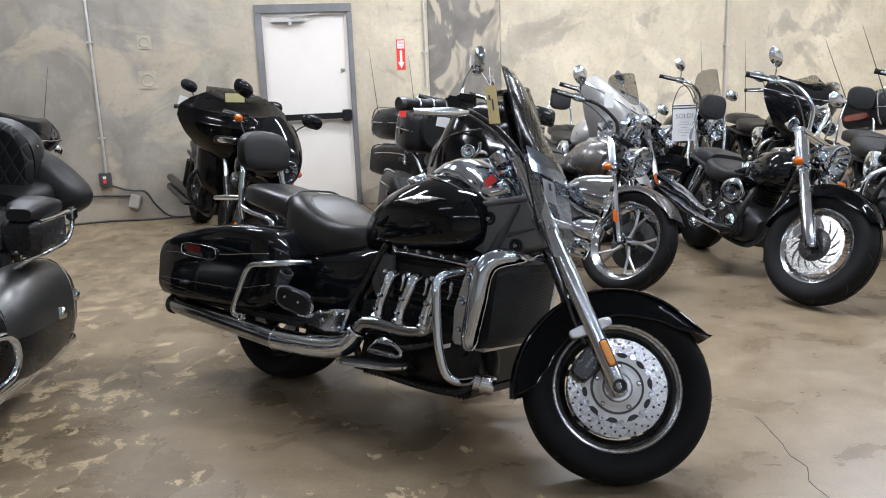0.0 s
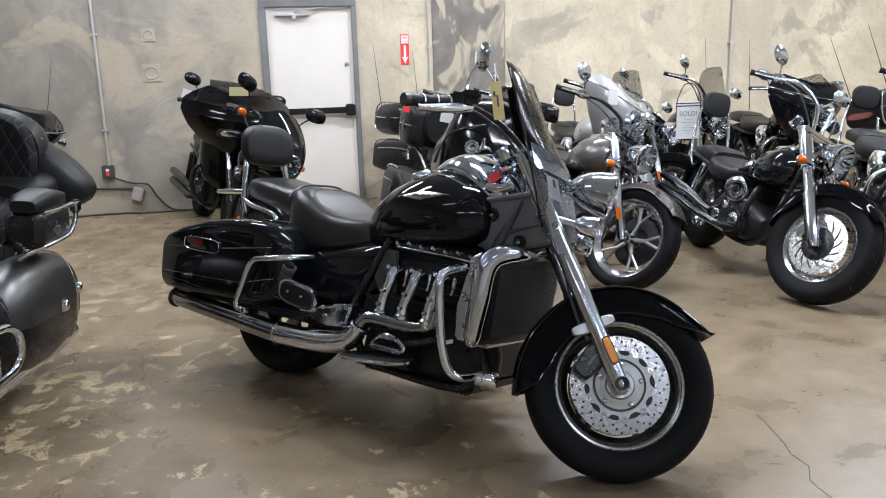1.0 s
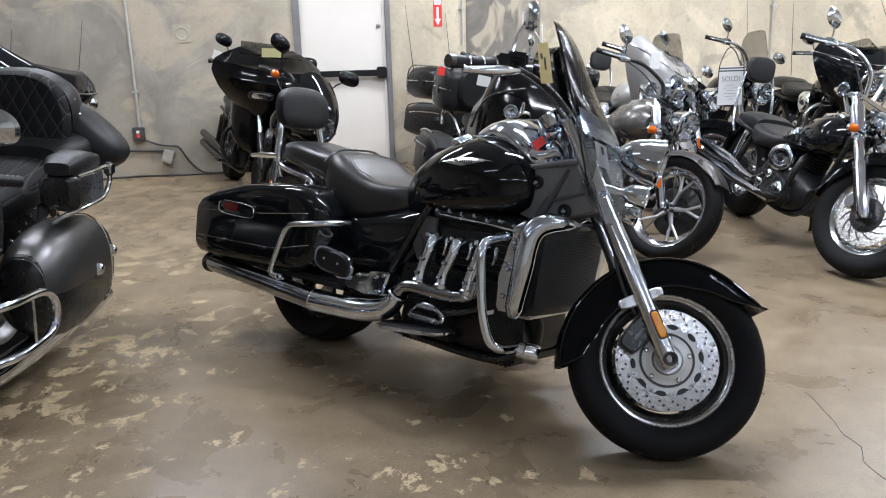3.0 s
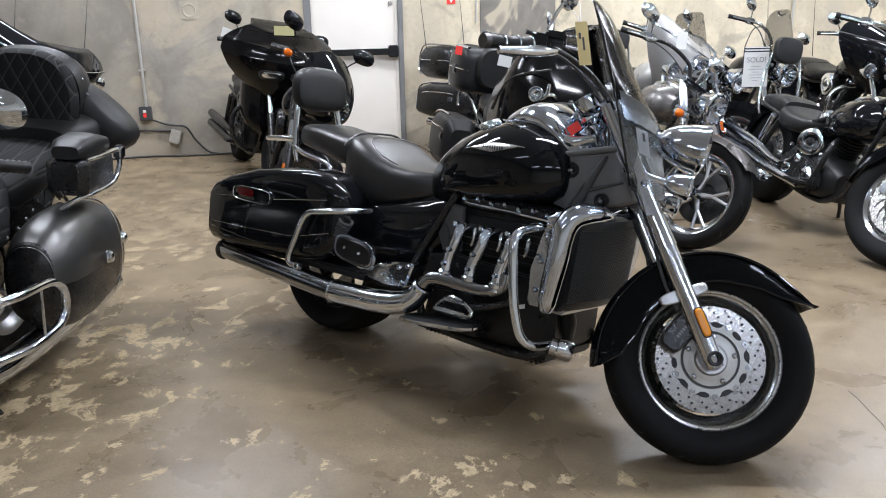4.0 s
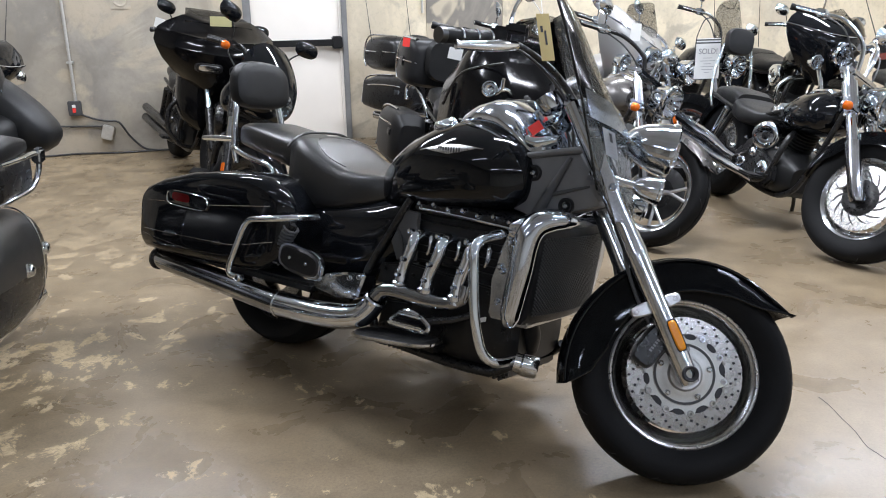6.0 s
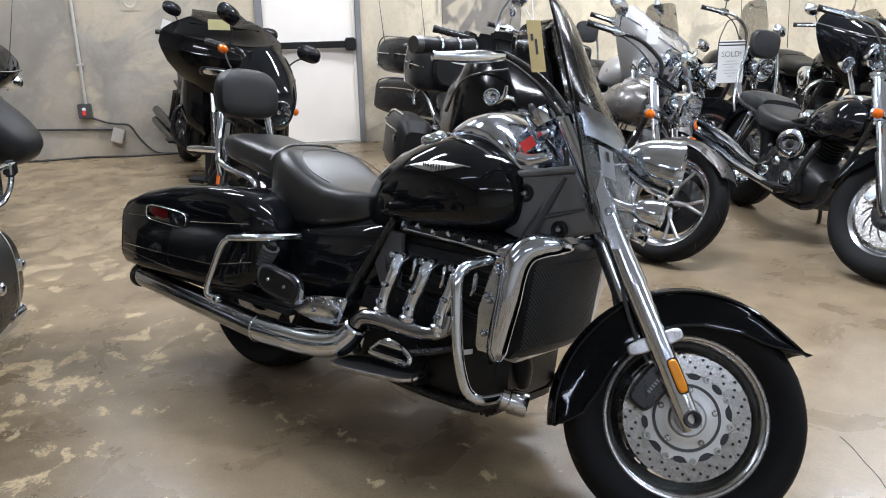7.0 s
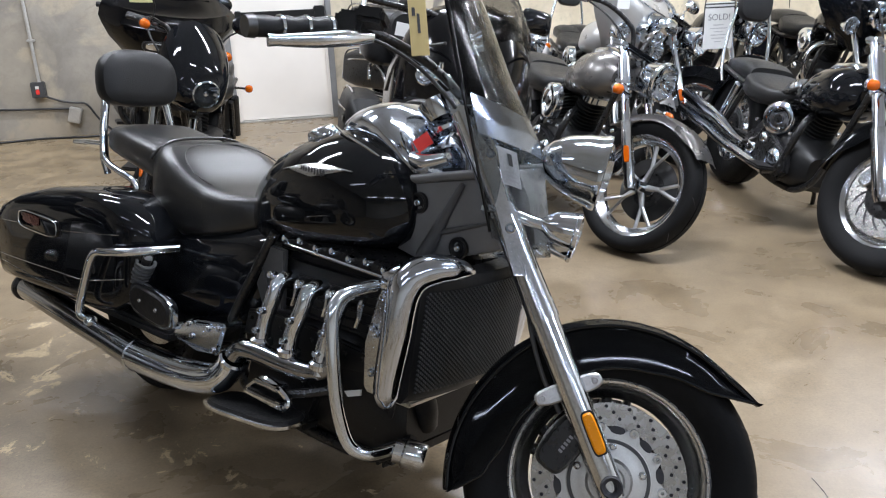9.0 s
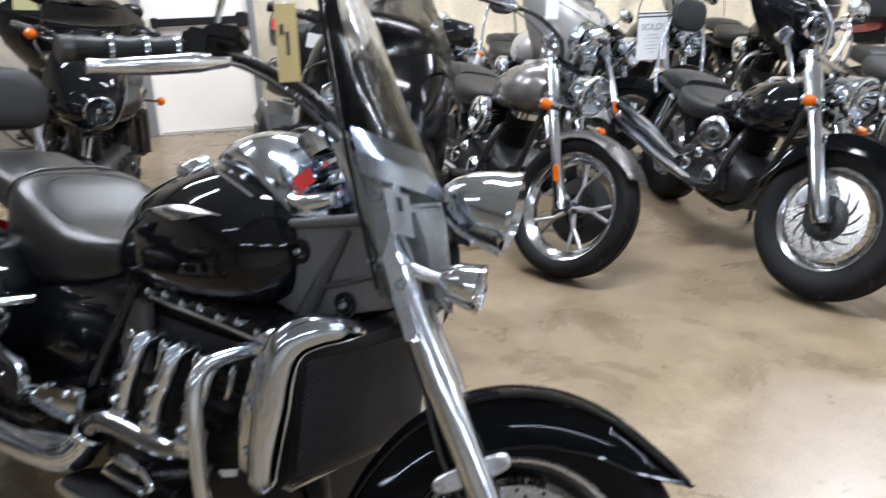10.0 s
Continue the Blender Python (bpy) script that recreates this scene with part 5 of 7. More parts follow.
    for s in (-1, 1):
        q2 = Matrix.Translation((1.480, s * 0.12, 0.822)) @ hd.to_track_quat("Z", "Y").to_matrix().to_4x4() @ Matrix.Scale(0.68, 4)
        bm = B()
        lathe(bm, [(0.0, -0.085), (0.025, -0.08), (0.048, -0.045), (0.058, 0.0), (0.060, 0.02), (0.064, 0.024), (0.064, 0.034), (0.056, 0.036)], q2, 30)
        sp = fpart("spot_lamp", bm, "chrome", label="small chrome spot lamp")
        bm = B()
        lathe(bm, [(0.0, -0.02), (0.03, -0.012), (0.056, 0.03)], q2, 24)
        fpart("reflector_bowl", bm, "chrome", sp)
        bm = B()
        lathe(bm, [(0.057, 0.033), (0.04, 0.042), (0.0, 0.046)], q2, 24)
        o = fpart("lamp_glass", bm, "lens", sp)
        o.visible_shadow = False
        bm = B()
        tube(bm, [(1.43, s * 0.12, 0.822), (1.38, s * 0.115, 0.83), (1.33, s * 0.10, 0.85)], 0.013, 10)
        fpart("lamp_stay", bm, "chrome", sp)
    bm = B()
    box(bm, (1.29, -0.15, 0.815), (1.37, 0.15, 0.85), 0.012)
    box(bm, (1.18, -0.14, 1.015), (1.27, 0.14, 1.05), 0.012)
    fpart("fork_yoke", bm, "chrome", label="chrome fork yokes")
    # tall screen: upper pane with dark reflections built as bands, clear lower pane
    def screen_pt(u, v):
        w_ = float(np.interp(v, [0, 0.25, 0.46, 0.75, 0.93, 1.0], [0.15, 0.205, 0.233, 0.215, 0.175, 0.115]))
        xe = 1.325 - 0.246 * v
        xc = float(np.interp(v, [0, 0.115, 0.39, 0.624, 0.884, 1.0], [1.455, 1.439, 1.389, 1.289, 1.192, 1.135]))
        return Vector((xe + (xc - xe) * (1 - u * u), u * w_, 0.77 + 0.62 * v + 0.02 * (1 - u * u) * max(0.0, v - 0.6)))
    def pane(u0, u1, v0, v1, name, mat, parent, label, thick=0.005, out=0.0):
        bm = B()
        loft(bm, [[screen_pt(u, v) + Vector((out, out * 0.8 * u, 0)) for u in np.linspace(u0, u1, 19)] for v in np.linspace(v0, v1, 15)], closed=False)
        bmesh.ops.solidify(bm, geom=bm.faces, thickness=thick)
        o = fpart(name, bm, mat, parent, label)
        o.visible_shadow = mat != "glass"
        return o
    sc = pane(-1, 1, 0.0, 0.46, "lower_screen", "glass", None, "clear lower windscreen")
    sc2 = pane(-0.85, 0.85, 0.46, 1.0, "upper_screen", "glass", None, "tall clear windscreen")
    for s in (-1, 1):
        # opaque black strip imitating the dark reflection near the edge
        pane(s * 0.99, s * 0.84, 0.44, 0.995, "screen_reflection", "screen_black", sc2, "black band along the screen edge in place of a dark reflection", 0.006, 0.003)
        pane(s * 0.97, s * 0.30, 0.33, 0.455, "screen_plate", "tank_chrome", sc, "polished plate across the screen", 0.004, 0.007)
    for s in (-1, 1):
        bm = B()
        tube(bm, [screen_pt(s, v) for v in np.linspace(0.02, 0.99, 16)], [0.004] * 7 + [0.0065] * 8 + [0.004], 8, 2, flat=0.7)
        fpart("screen_edge", bm, "screen_black", sc2, "rounded screen edge")
        bm = B()
        slab(bm, [(1.225, 1.020), (1.250, 1.022), (1.290, 0.960), (1.350, 0.842), (1.412, 0.705), (1.388, 0.700), (1.330, 0.820), (1.268, 0.940)], s * 0.152, s * 0.160, 0.003)
        st = fpart("screen_stay", bm, "worn_chrome", label="polished screen bracket")
        for x, z in ((1.362, 0.797), (1.288, 0.945), (1.240, 1.008)):
            bm = B()
            bolt(bm, (x, s * 0.162, z), (0, s, 0), 0.012, 0.008)
            fpart("stay_bolt", bm, "chrome", st)
    pane(-0.84, -0.66, 0.19, 0.31, "sticker", "sticker", sc, "faded inspection sticker", 0.0015, 0.006)
    for k in range(3):
        v = 0.205 + 0.013 * k
        pane(-0.80, -0.71, v, v + 0.004, "sticker_bar", "faint_ink", sc, "", 0.001, 0.0085)
    pane(-0.77, -0.73, 0.255, 0.295, "sticker_mark", "greyplastic", sc, "small dark mark on the sticker", 0.001, 0.0085)
    # handlebar, grips, levers, mirrors
    for s in (-1, 1):
        bm = B()
        tube(bm, [(1.22, s * 0.06, 1.04), (1.20, s * 0.09, 1.07), (1.12, s * 0.17, 1.115), (1.02, s * 0.245, 1.135), (0.955, s * 0.32, 1.115), (0.83, s * 0.445, 1.048)], 0.0108, 12)
        hb = fpart("handlebar", bm, "satin", label="swept-back handlebar")
        bm = B()
        p0, p1 = Vector((0.945, s * 0.332, 1.108)), Vector((0.83, s * 0.447, 1.046))
        rs_ = [0.018, 0.021, 0.021, 0.018, 0.021, 0.021, 0.018, 0.021, 0.021, 0.018, 0.021, 0.021, 0.02]
        tube(bm, [p0 + (p1 - p0) * i / 12 for i in range(13)], rs_, 16, 1)
        gp = fpart("grip", bm, "plastic", hb, "black ribbed rubber grip")
        for k in (0.06, 0.36, 0.68):
            bm = B()
            lathe(bm, [(0.018, -0.004), (0.0228, -0.003), (0.0228, 0.003), (0.018, 0.004)], Matrix.Translation(p0 + (p1 - p0) * k) @ (p1 - p0).to_track_quat("Z", "Y").to_matrix().to_4x4(), 18)
            fpart("grip_band", bm, "chrome", gp, "bright ring")
        bm = B()
        tube(bm, [p1, p1 + (p1 - p0).normalized() * 0.018], [0.023, 0.021], 16, 1)
        fpart("bar_end", bm, "dark_alloy", hb)
        bm = B()
        d = (p1 - p0).normalized()
        fwd = Vector((0.72, -s * 0.05, -0.04))
        l0 = p0 + Vector((0.06, -s * 0.015, -0.005))
        tube(bm, [l0 - d * 0.02, l0 + d * 0.05 + Vector((0.015, 0, 0)), l0 + d * 0.13 + Vector((0.018, 0, -0.004)), l0 + d * 0.20 + Vector((0.010, 0, -0.006)), l0 + d * 0.215 + Vector((0.006, 0, -0.006))], [0.012, 0.017, 0.0155, 0.011, 0.013], 14, 4, flat=0.7)
        fpart("lever", bm, "worn_chrome", hb, "polished alloy lever")
        bm = B()
        c = p0 - d * 0.035
        box(bm, (-0.028, -0.028, -0.026), (0.03, 0.028, 0.03), 0.01, Matrix.Translation(c))
        box(bm, (0.01, -0.03, 0.01), (0.075, 0.03, 0.042), 0.008, Matrix.Translation(c))
        fpart("master_cylinder", bm, "plastic", hb, "black brake reservoir")
        bm = B()
        tube(bm, [c + Vector((0.0, 0, -0.012)), c + Vector((0.07, -s * 0.06, -0.005)), c + Vector((0.16, -s * 0.14, -0.035)), c + Vector((0.24, -s * 0.22, -0.10)), c + Vector((0.27, -s * 0.25, -0.22))], 0.0045, 8)
        fpart("control_cable", bm, "cable", hb, "black control cable")
        if s > 0:
            continue
        bm = B()
        tube(bm, [c + Vector((0.02, 0, 0.03)), c + Vector((0.025, s * 0.012, 0.09)), c + Vector((0.045, s * 0.03, 0.13))], 0.006, 8)
        mst = fpart("mirror_stem", bm, "chrome", hb)
        bm = B()
        mc = c + Vector((0.055, s * 0.035, 0.160))
        e1, e2 = Vector((-0.38, -s * 0.88, 0.25)).normalized(), Vector((-0.15, 0.28 * s, 0.94)).normalized()
        nn = e1.cross(e2)
        loft(bm, [ring_axis(mc + nn * k * 0.016, e1, e2, a, b, 28, 0.85) for k, a, b in ((-1, 0.040, 0.030), (-0.6, 0.056, 0.043), (0.2, 0.064, 0.050), (0.6, 0.062, 0.048))])
        mr = fpart("mirror", bm, "chrome", mst, "oval chrome mirror")
    # two dials
    for s in (-1, 1):
        bm = B()
        q3 = Matrix.Translation((1.14, s * 0.055, 1.06)) @ Vector((-0.55, 0, 0.83)).to_track_quat("Z", "Y").to_matrix().to_4x4()
        lathe(bm, [(0.0, -0.04), (0.04, -0.035), (0.048, -0.01), (0.05, 0.01), (0.043, 0.012), (0.04, 0.006)], q3, 24)
        dl = fpart("dial", bm, "chrome", label="round dial in a chrome cup")
        bm = B()
        lathe(bm, [(0.041, 0.005), (0.0, 0.005)], q3, 24)
        fpart("dial_face", bm, "paper", dl)
    # long tag hung from the mirror stem
    bm = B()
    hang = bike.matrix_world.inverted() @ pose(1.842, 3.160, 1.318, -32, 0, 4)
    box(bm, (-0.019, -0.001, -0.150), (0.019, 0.001, 0.0), 0.0, hang)
    tg = part("price_tag", bm, "manila", bike, "long manila price tag")
    bm = B()
    box(bm, (-0.012, -0.0018, -0.060), (-0.005, -0.001, -0.040), 0.0, hang)
    box(bm, (-0.002, -0.0018, -0.100), (0.004, -0.001, -0.055), 0.0, hang)
    part("pen_mark", bm, "ink", tg)
    for dx in (-0.030, 0.012):
        bm = B()
        tube(bm, [hang @ Vector((0, 0, -0.006)), hang @ Vector((dx * 0.4, 0.01, 0.035)), hang @ Vector((dx, 0.03, 0.09))], 0.0014, 5)
        part("tag_string", bm, "paper", tg)


main_bike()


# ---- the other motorcycles ----
def steer_matrix(hub, rake, steer, offset=0.05):
    head = hub - Vector((math.cos(rake), 0, math.sin(rake))) * offset
    return Matrix.Translation(head) @ Matrix.Rotation(steer, 4, Vector((-math.sin(rake), 0, math.cos(rake)))) @ Matrix.Translation(-head)


def wheel(add, name, hub, R, rim, width, style, rimmat, disc_side, root):
    w = add(name, at_hub(rim_mesh(rim, width * 0.82), hub), rimmat)
    add("tyre", at_hub(tyre_mesh(R, rim, width), hub), "rubber", w)
    if name == "front_wheel":
        tagged(add("tread_grooves", at_hub(tread_mesh(R, rim, width, 10), hub), "ink", w), kind="stuff")
    if style == "wire":
        for k in range(30):
            bm = B()
            a, b = 2 * math.pi * k / 30, 2 * math.pi * k / 30 + (0.5 if k % 2 else -0.5)
            s = 1 if (k // 2) % 2 else -1
            tube(bm, [hub + Vector((0.035 * math.cos(b), s * 0.035, 0.035 * math.sin(b))), hub + Vector(((rim - 0.03) * math.cos(a), s * 0.008, (rim - 0.03) * math.sin(a)))], 0.002, 5, 1)
            add("spoke", bm, "worn_chrome", w)
    else:
        n = 5 if style == "cast" else 9
        for k in range(n):
            a = 2 * math.pi * k / n + 0.2
            bm = B()
            u = Vector((math.cos(a), 0, math.sin(a)))
            tube(bm, [hub + u * 0.03, hub + u * 0.10], [0.017, 0.012], 8, 1, flat=0.8)
            for da in (-0.20, 0.20):
                v = Vector((math.cos(a + da), 0, math.sin(a + da)))
                tube(bm, [hub + u * 0.095, hub + v * (rim - 0.028)], [0.010, 0.009], 8, 1, flat=0.8)
            add("spoke", bm, "alu" if rimmat != "satin" else "satin", w)
    bm = B()
    lathe(bm, [(0.0, -0.055), (0.03, -0.055), (0.036, -0.02), (0.036, 0.02), (0.03, 0.055), (0.0, 0.055)], Matrix.Translation(hub) @ AX_Y, 20)
    add("hub", bm, "chrome" if rimmat != "satin" else "satin", w)
    wide = style == "wire" and disc_side < 0 and name == "front_wheel"
    d = add("brake_disc", at_hub(disc_mesh(rim * (0.80 if wide else 0.64), disc_side * 0.062, 0.44 if wide else 0.55), hub), "dark_alloy" if style == "cast" else "disc_steel" if wide else "steel", w, "broad polished brake disc with curved slots" if wide else "")
    if wide:
        for k in range(14):
            bm = B()
            pts = []
            for i in range(6):
                r, a = rim * (0.40 + 0.058 * i), 2 * math.pi * k / 14 + 0.10 * i
                pts.append(hub + Vector((r * math.cos(a), disc_side * 0.0648, r * math.sin(a))))
            tube(bm, pts, [0.0015, 0.004, 0.0048, 0.0045, 0.0035, 0.0012], 6, 2)
            add("disc_slot", bm, "ink", d)
    bm = B()
    lathe(bm, [(0.03, 0.004), (0.06, 0.006), (rim * 0.38, 0.003), (rim * 0.46, 0.0)], Matrix.Translation(hub + Vector((0, disc_side * 0.064, 0))) @ (AX_Y if disc_side > 0 else pose(0, 0, 0, 90)), 30)
    add("disc_carrier", bm, "satin", d)
    return w


def arc_guard(bm, hub, R, a0, a1, half, drop, flare=0.0, n=22, thick=0.005):
    """A mudguard: a curved strip with turned-down sides."""
    rings = []
    for i in range(n + 1):
        t = i / n
        a = radians(a0 + (a1 - a0) * t)
        rr = R + flare * max(0, t - 0.7) / 0.3
        end = min(1.0, 0.25 + 3.5 * min(t, 1 - t))
        rad = Vector((math.cos(a), 0, math.sin(a)))
        seq = [(1.0, drop * end), (0.99, drop * end * 0.5 + 0.008), (0.90, 0.014), (0.66, 0.004), (0.33, 0.0)]
        rings.append([hub + rad * (rr - d) + Vector((0, -half * k, 0)) for k, d in seq] + [hub + rad * rr] + [hub + rad * (rr - d) + Vector((0, half * k, 0)) for k, d in seq[::-1]])
    loft(bm, rings, closed=False)
    bmesh.ops.solidify(bm, geom=bm.faces, thickness=thick)
    return bm


def fairing_shell(x0, z0, levels):
    """A wing-shaped fairing body from (height, half width, reach forwards) levels."""
    bm = B()
    rings = []
    for dz, w, f in levels:
        front = [Vector((x0 + f * (1 - abs(u) ** 2.4) - 0.06 * abs(u) ** 3, w * u, z0 + dz + 0.05 * abs(u) ** 2)) for u in np.linspace(-1, 1, 29)]
        back = [Vector((x0 - 0.10 + 0.03 * abs(u), w * 0.94 * u, z0 + dz + 0.05 * abs(u) ** 2)) for u in np.linspace(1, -1, 13)]
        rings.append(front + back)
    return loft(bm, rings)


def motorcycle(pos, yaw, label, wb=1.60, lean=9.0, steer=28.0, paint="paint", trim="chrome", rimmat="worn_chrome", style="cast", R=0.315, rim=0.225, tw=0.12, rtw=0.16,
               bars=1.08, pull=0.20, fairing="", screen=False, bags="", trunk=False, backrest=False, guard=True, deepguard=True, tank_h=0.0, crash=False, tag="", mirror="chrome", signals=True, antenna=False, bagmat="", sig=0.60, lift=0.0, dz=0.0, rotor=-1, cover="iron", trunk_w=0.255, pz=0.0, barw=1.0, amber=True, tilt_ac=0, forkr=1.0, fw=0.0, bag_z=0.0, barmat="", trunk_z=0.0, boxy=False):
    root = thing("motorcycle", Matrix.Translation((*pos, 0)) @ pose(0, 0, 0, 0, 0, yaw) @ pose(0, 0, 0, -lean), label, "motorcycle", "motorcycles")
    rake = radians(32)
    hub, rc = Vector((wb, 0, R)), Vector((0, 0, R))
    S = steer_matrix(hub, rake, radians(steer))

    def add(name, bm, mat, parent=None, lab=""):
        return part(name, bm, mat, parent or root, lab)

    def fadd(name, bm, mat, parent=None, lab=""):
        bmesh.ops.transform(bm, matrix=S, verts=bm.verts)
        return part(name, bm, mat, parent or root, lab)

    # rolling parts
    wheel(add, "rear_wheel", rc, R, rim * 0.92, rtw, style, rimmat, -1, root)
    add("rear_mudguard", arc_guard(B(), rc, R + 0.045, 35, 195, rtw / 2 + 0.03, 0.10, 0.02), paint)
    wheel(fadd, "front_wheel", hub, R, rim, tw, style, rimmat, rotor, root)
    if guard:
        fadd("front_mudguard", arc_guard(B(), hub, R + 0.03, 178 if deepguard else 140, 38, tw / 2 + 0.025, 0.085 if deepguard else 0.045), paint)
    # frame, engine
    bm = B()
    for s in (-1, 1):
        tube(bm, [(0.05, s * 0.13, R), (0.42, s * 0.13, 0.34), (0.55, s * 0.13, 0.22), (0.95, s * 0.12, 0.20), (1.08, s * 0.09, 0.30), (1.24, s * 0.04, 0.80)], 0.016, 8)
        tube(bm, [(-0.18, s * 0.12, 0.66), (0.25, s * 0.12, 0.60), (0.55, s * 0.10, 0.62), (1.22, s * 0.03, 0.86)], 0.015, 8)
        tube(bm, [(0.05, s * 0.15, R), (0.22, s * 0.15, 0.58)], 0.018, 8)
    add("frame", bm, "satin")
    bm = B()
    loft(bm, [ring_x(x, 0, z0, z1, w, 24, 0.55) for x, z0, z1, w in ((0.42, 0.24, 0.44, 0.12), (0.50, 0.20, 0.48, 0.17), (0.75, 0.19, 0.48, 0.18), (0.95, 0.20, 0.44, 0.165), (1.02, 0.24, 0.38, 0.11))])
    add("crankcase", bm, "iron")
    for k, (x, tilt) in enumerate(((0.66, -24), (0.80, 24))):
        bm = B()
        prof = [(0.0, 0.0)]
        for f in range(9):
            z = 0.02 + 0.020 * f
            prof += [(0.058, z), (0.082, z + 0.004), (0.082, z + 0.009), (0.058, z + 0.013)]
        prof += [(0.058, 0.205), (0.07, 0.21), (0.066, 0.26), (0.0, 0.275)]
        lathe(bm, prof, pose(x, 0, 0.44, 0, tilt, 0), 20)
        cyl = add("cylinder", bm, "iron")
        bm = B()
        loft(bm, [ring_axis(Vector((x, 0, 0.44)) + Vector((math.sin(radians(tilt)), 0, math.cos(radians(tilt)))) * z, (math.cos(radians(tilt)), 0, -math.sin(radians(tilt))), (0, 1, 0), a, b, 20, 0.6) for z, a, b in ((0.215, 0.075, 0.08), (0.25, 0.073, 0.078), (0.27, 0.055, 0.06))])
        add("rocker_cover", bm, trim, cyl)
    bm = B()
    lathe(bm, [(0.0, 0.030), (0.030, 0.030), (0.034, 0.024), (0.055, 0.024), (0.060, 0.034), (0.085, 0.034), (0.096, 0.026), (0.100, 0.012), (0.100, -0.02)], pose(0.745, -0.175, 0.60 + 0.9 * dz, 90, 0, tilt_ac) @ Matrix.Scale(1 - 0.004 * tilt_ac, 4), 30)
    ac = add("air_cleaner", bm, trim)
    bm = B()
    lathe(bm, [(0.0, 0.036), (0.022, 0.035), (0.028, 0.029)], pose(0.745, -0.175, 0.60 + 0.9 * dz, 90, 0, tilt_ac) @ Matrix.Scale(1 - 0.004 * tilt_ac, 4), 26)
    add("cover_plate", bm, "satin", ac)
    for s in (-1, 1):
        bm = B()
        slab(bm, [(0.46, 0.30), (0.50, 0.40), (0.62, 0.44), (0.80, 0.42), (0.95, 0.36), (0.97, 0.28), (0.90, 0.22), (0.60, 0.22)], s * 0.165, s * 0.205, 0.012)
        for x, z in ((0.50, 0.32), (0.62, 0.40), (0.80, 0.39), (0.92, 0.30), (0.75, 0.245)):
            bolt(bm, (x, s * 0.206, z), (0, s, 0), 0.009, 0.006)
        add("engine_cover", bm, cover)
        for x, z, r in ((0.58, 0.325, 0.05), (0.84, 0.315, 0.062), (0.70, 0.40, 0.03)):
            bm = B()
            lathe(bm, [(0.0, 0.022), (r * 0.6, 0.020), (r * 0.85, 0.012), (r, 0.0), (r, -0.01)], pose(x, s * 0.206, z, -90 * s, 0, 0), 20)
            add("cover_cap", bm, trim)
        for x in (0.55, 0.69, 0.80, 0.92):
            bm = B()
            bolt(bm, (x, s * 0.19, 0.465), (0, s, 0.3), 0.011, 0.012)
            add("engine_bolt", bm, trim)
    for x0, z0, zl, zz in ((0.62, 0.58, 0.33, 0.38 + pz), (0.90, 0.56, 0.25, 0.29 + pz)):
        bm = B()
        tube(bm, [(x0, -0.10, z0), (x0 + 0.04, -0.15, z0 - 0.03), (x0 + 0.04, -0.18, z0 - 0.12), (x0 + 0.0, -0.20, zl + 0.04), (x0 - 0.10, -0.22, zl)], 0.018, 12, 4)
        add("header_pipe", bm, "satin")
        bm = B()
        xs = x0 - 0.09
        tube(bm, [(xs, -0.22, zl), (xs - 0.10, -0.228, zl + 0.1 * (zz - zl)), (0.25, -0.233, zl + 0.4 * (zz - zl)), (0.1, -0.236, zl + 0.6 * (zz - zl)), (-0.36, -0.24, zz)], [0.020, 0.023, 0.033, 0.036, 0.036], 18, 4, cap=False)
        add("exhaust_pipe", bm, "tank_chrome" if trim == "chrome" else "satin", lab="straight slash-cut exhaust")
    for s in (-1, 1):
        bm = B()
        tube(bm, [(0.86, s * 0.17, 0.27), (0.86, s * 0.30, 0.28)], 0.014, 8, 1)
        box(bm, (0.80, s * 0.28 - 0.05, 0.275), (0.95, s * 0.28 + 0.05, 0.295), 0.008)
        add("foot_peg", bm, "plastic")
        bm = B()
        tube(bm, [(0.03, s * 0.17, R + 0.02), (0.16, s * 0.165, 0.60)], 0.024, 12, 1)
        add("damper", bm, trim)
    if crash:
        for s in (-1, 1):
            bm = B()
            tube(bm, [(1.06, s * 0.08, 0.62), (1.05, s * 0.22, 0.60), (1.04, s * 0.30, 0.52), (1.04, s * 0.30, 0.36), (1.03, s * 0.20, 0.25), (1.0, s * 0.1, 0.23)], 0.018, 10)
            add("crash_bar", bm, trim)
    # tank and seat
    bm = B()
    rings = []
    for x, z0, z1, w in ((0.60, 0.69, 0.72, 0.03), (0.64, 0.665, 0.765, 0.08), (0.74, 0.655, 0.84, 0.13), (0.88, 0.66, 0.905 + tank_h, 0.165), (1.02, 0.67, 0.925 + tank_h, 0.165), (1.12, 0.70, 0.91 + tank_h, 0.135), (1.17, 0.75, 0.86, 0.07)):
        rr = []
        for j in range(24):
            a = 2 * math.pi * j / 24
            zc = z0 + (z1 - z0) * 0.4
            hh = (z1 - zc) if math.sin(a) > 0 else (zc - z0)
            rr.append(Vector((x, w * sq(math.cos(a), 0.85), dz + zc + hh * sq(math.sin(a), 0.9))))
        rings.append(rr)
    loft(bm, rings)
    tk = add("fuel_tank", bm, paint)
    bm = B()
    loft(bm, [ring_x(x, 0, z0 + dz, z1 + dz, w, 16, 0.8) for x, z0, z1, w in ((0.74, 0.82, 0.855, 0.03), (0.88, 0.89, 0.93 + tank_h, 0.055), (1.03, 0.91, 0.945 + tank_h, 0.055), (1.12, 0.88, 0.91 + tank_h, 0.03))])
    add("tank_console", bm, trim, tk)
    bm = B()
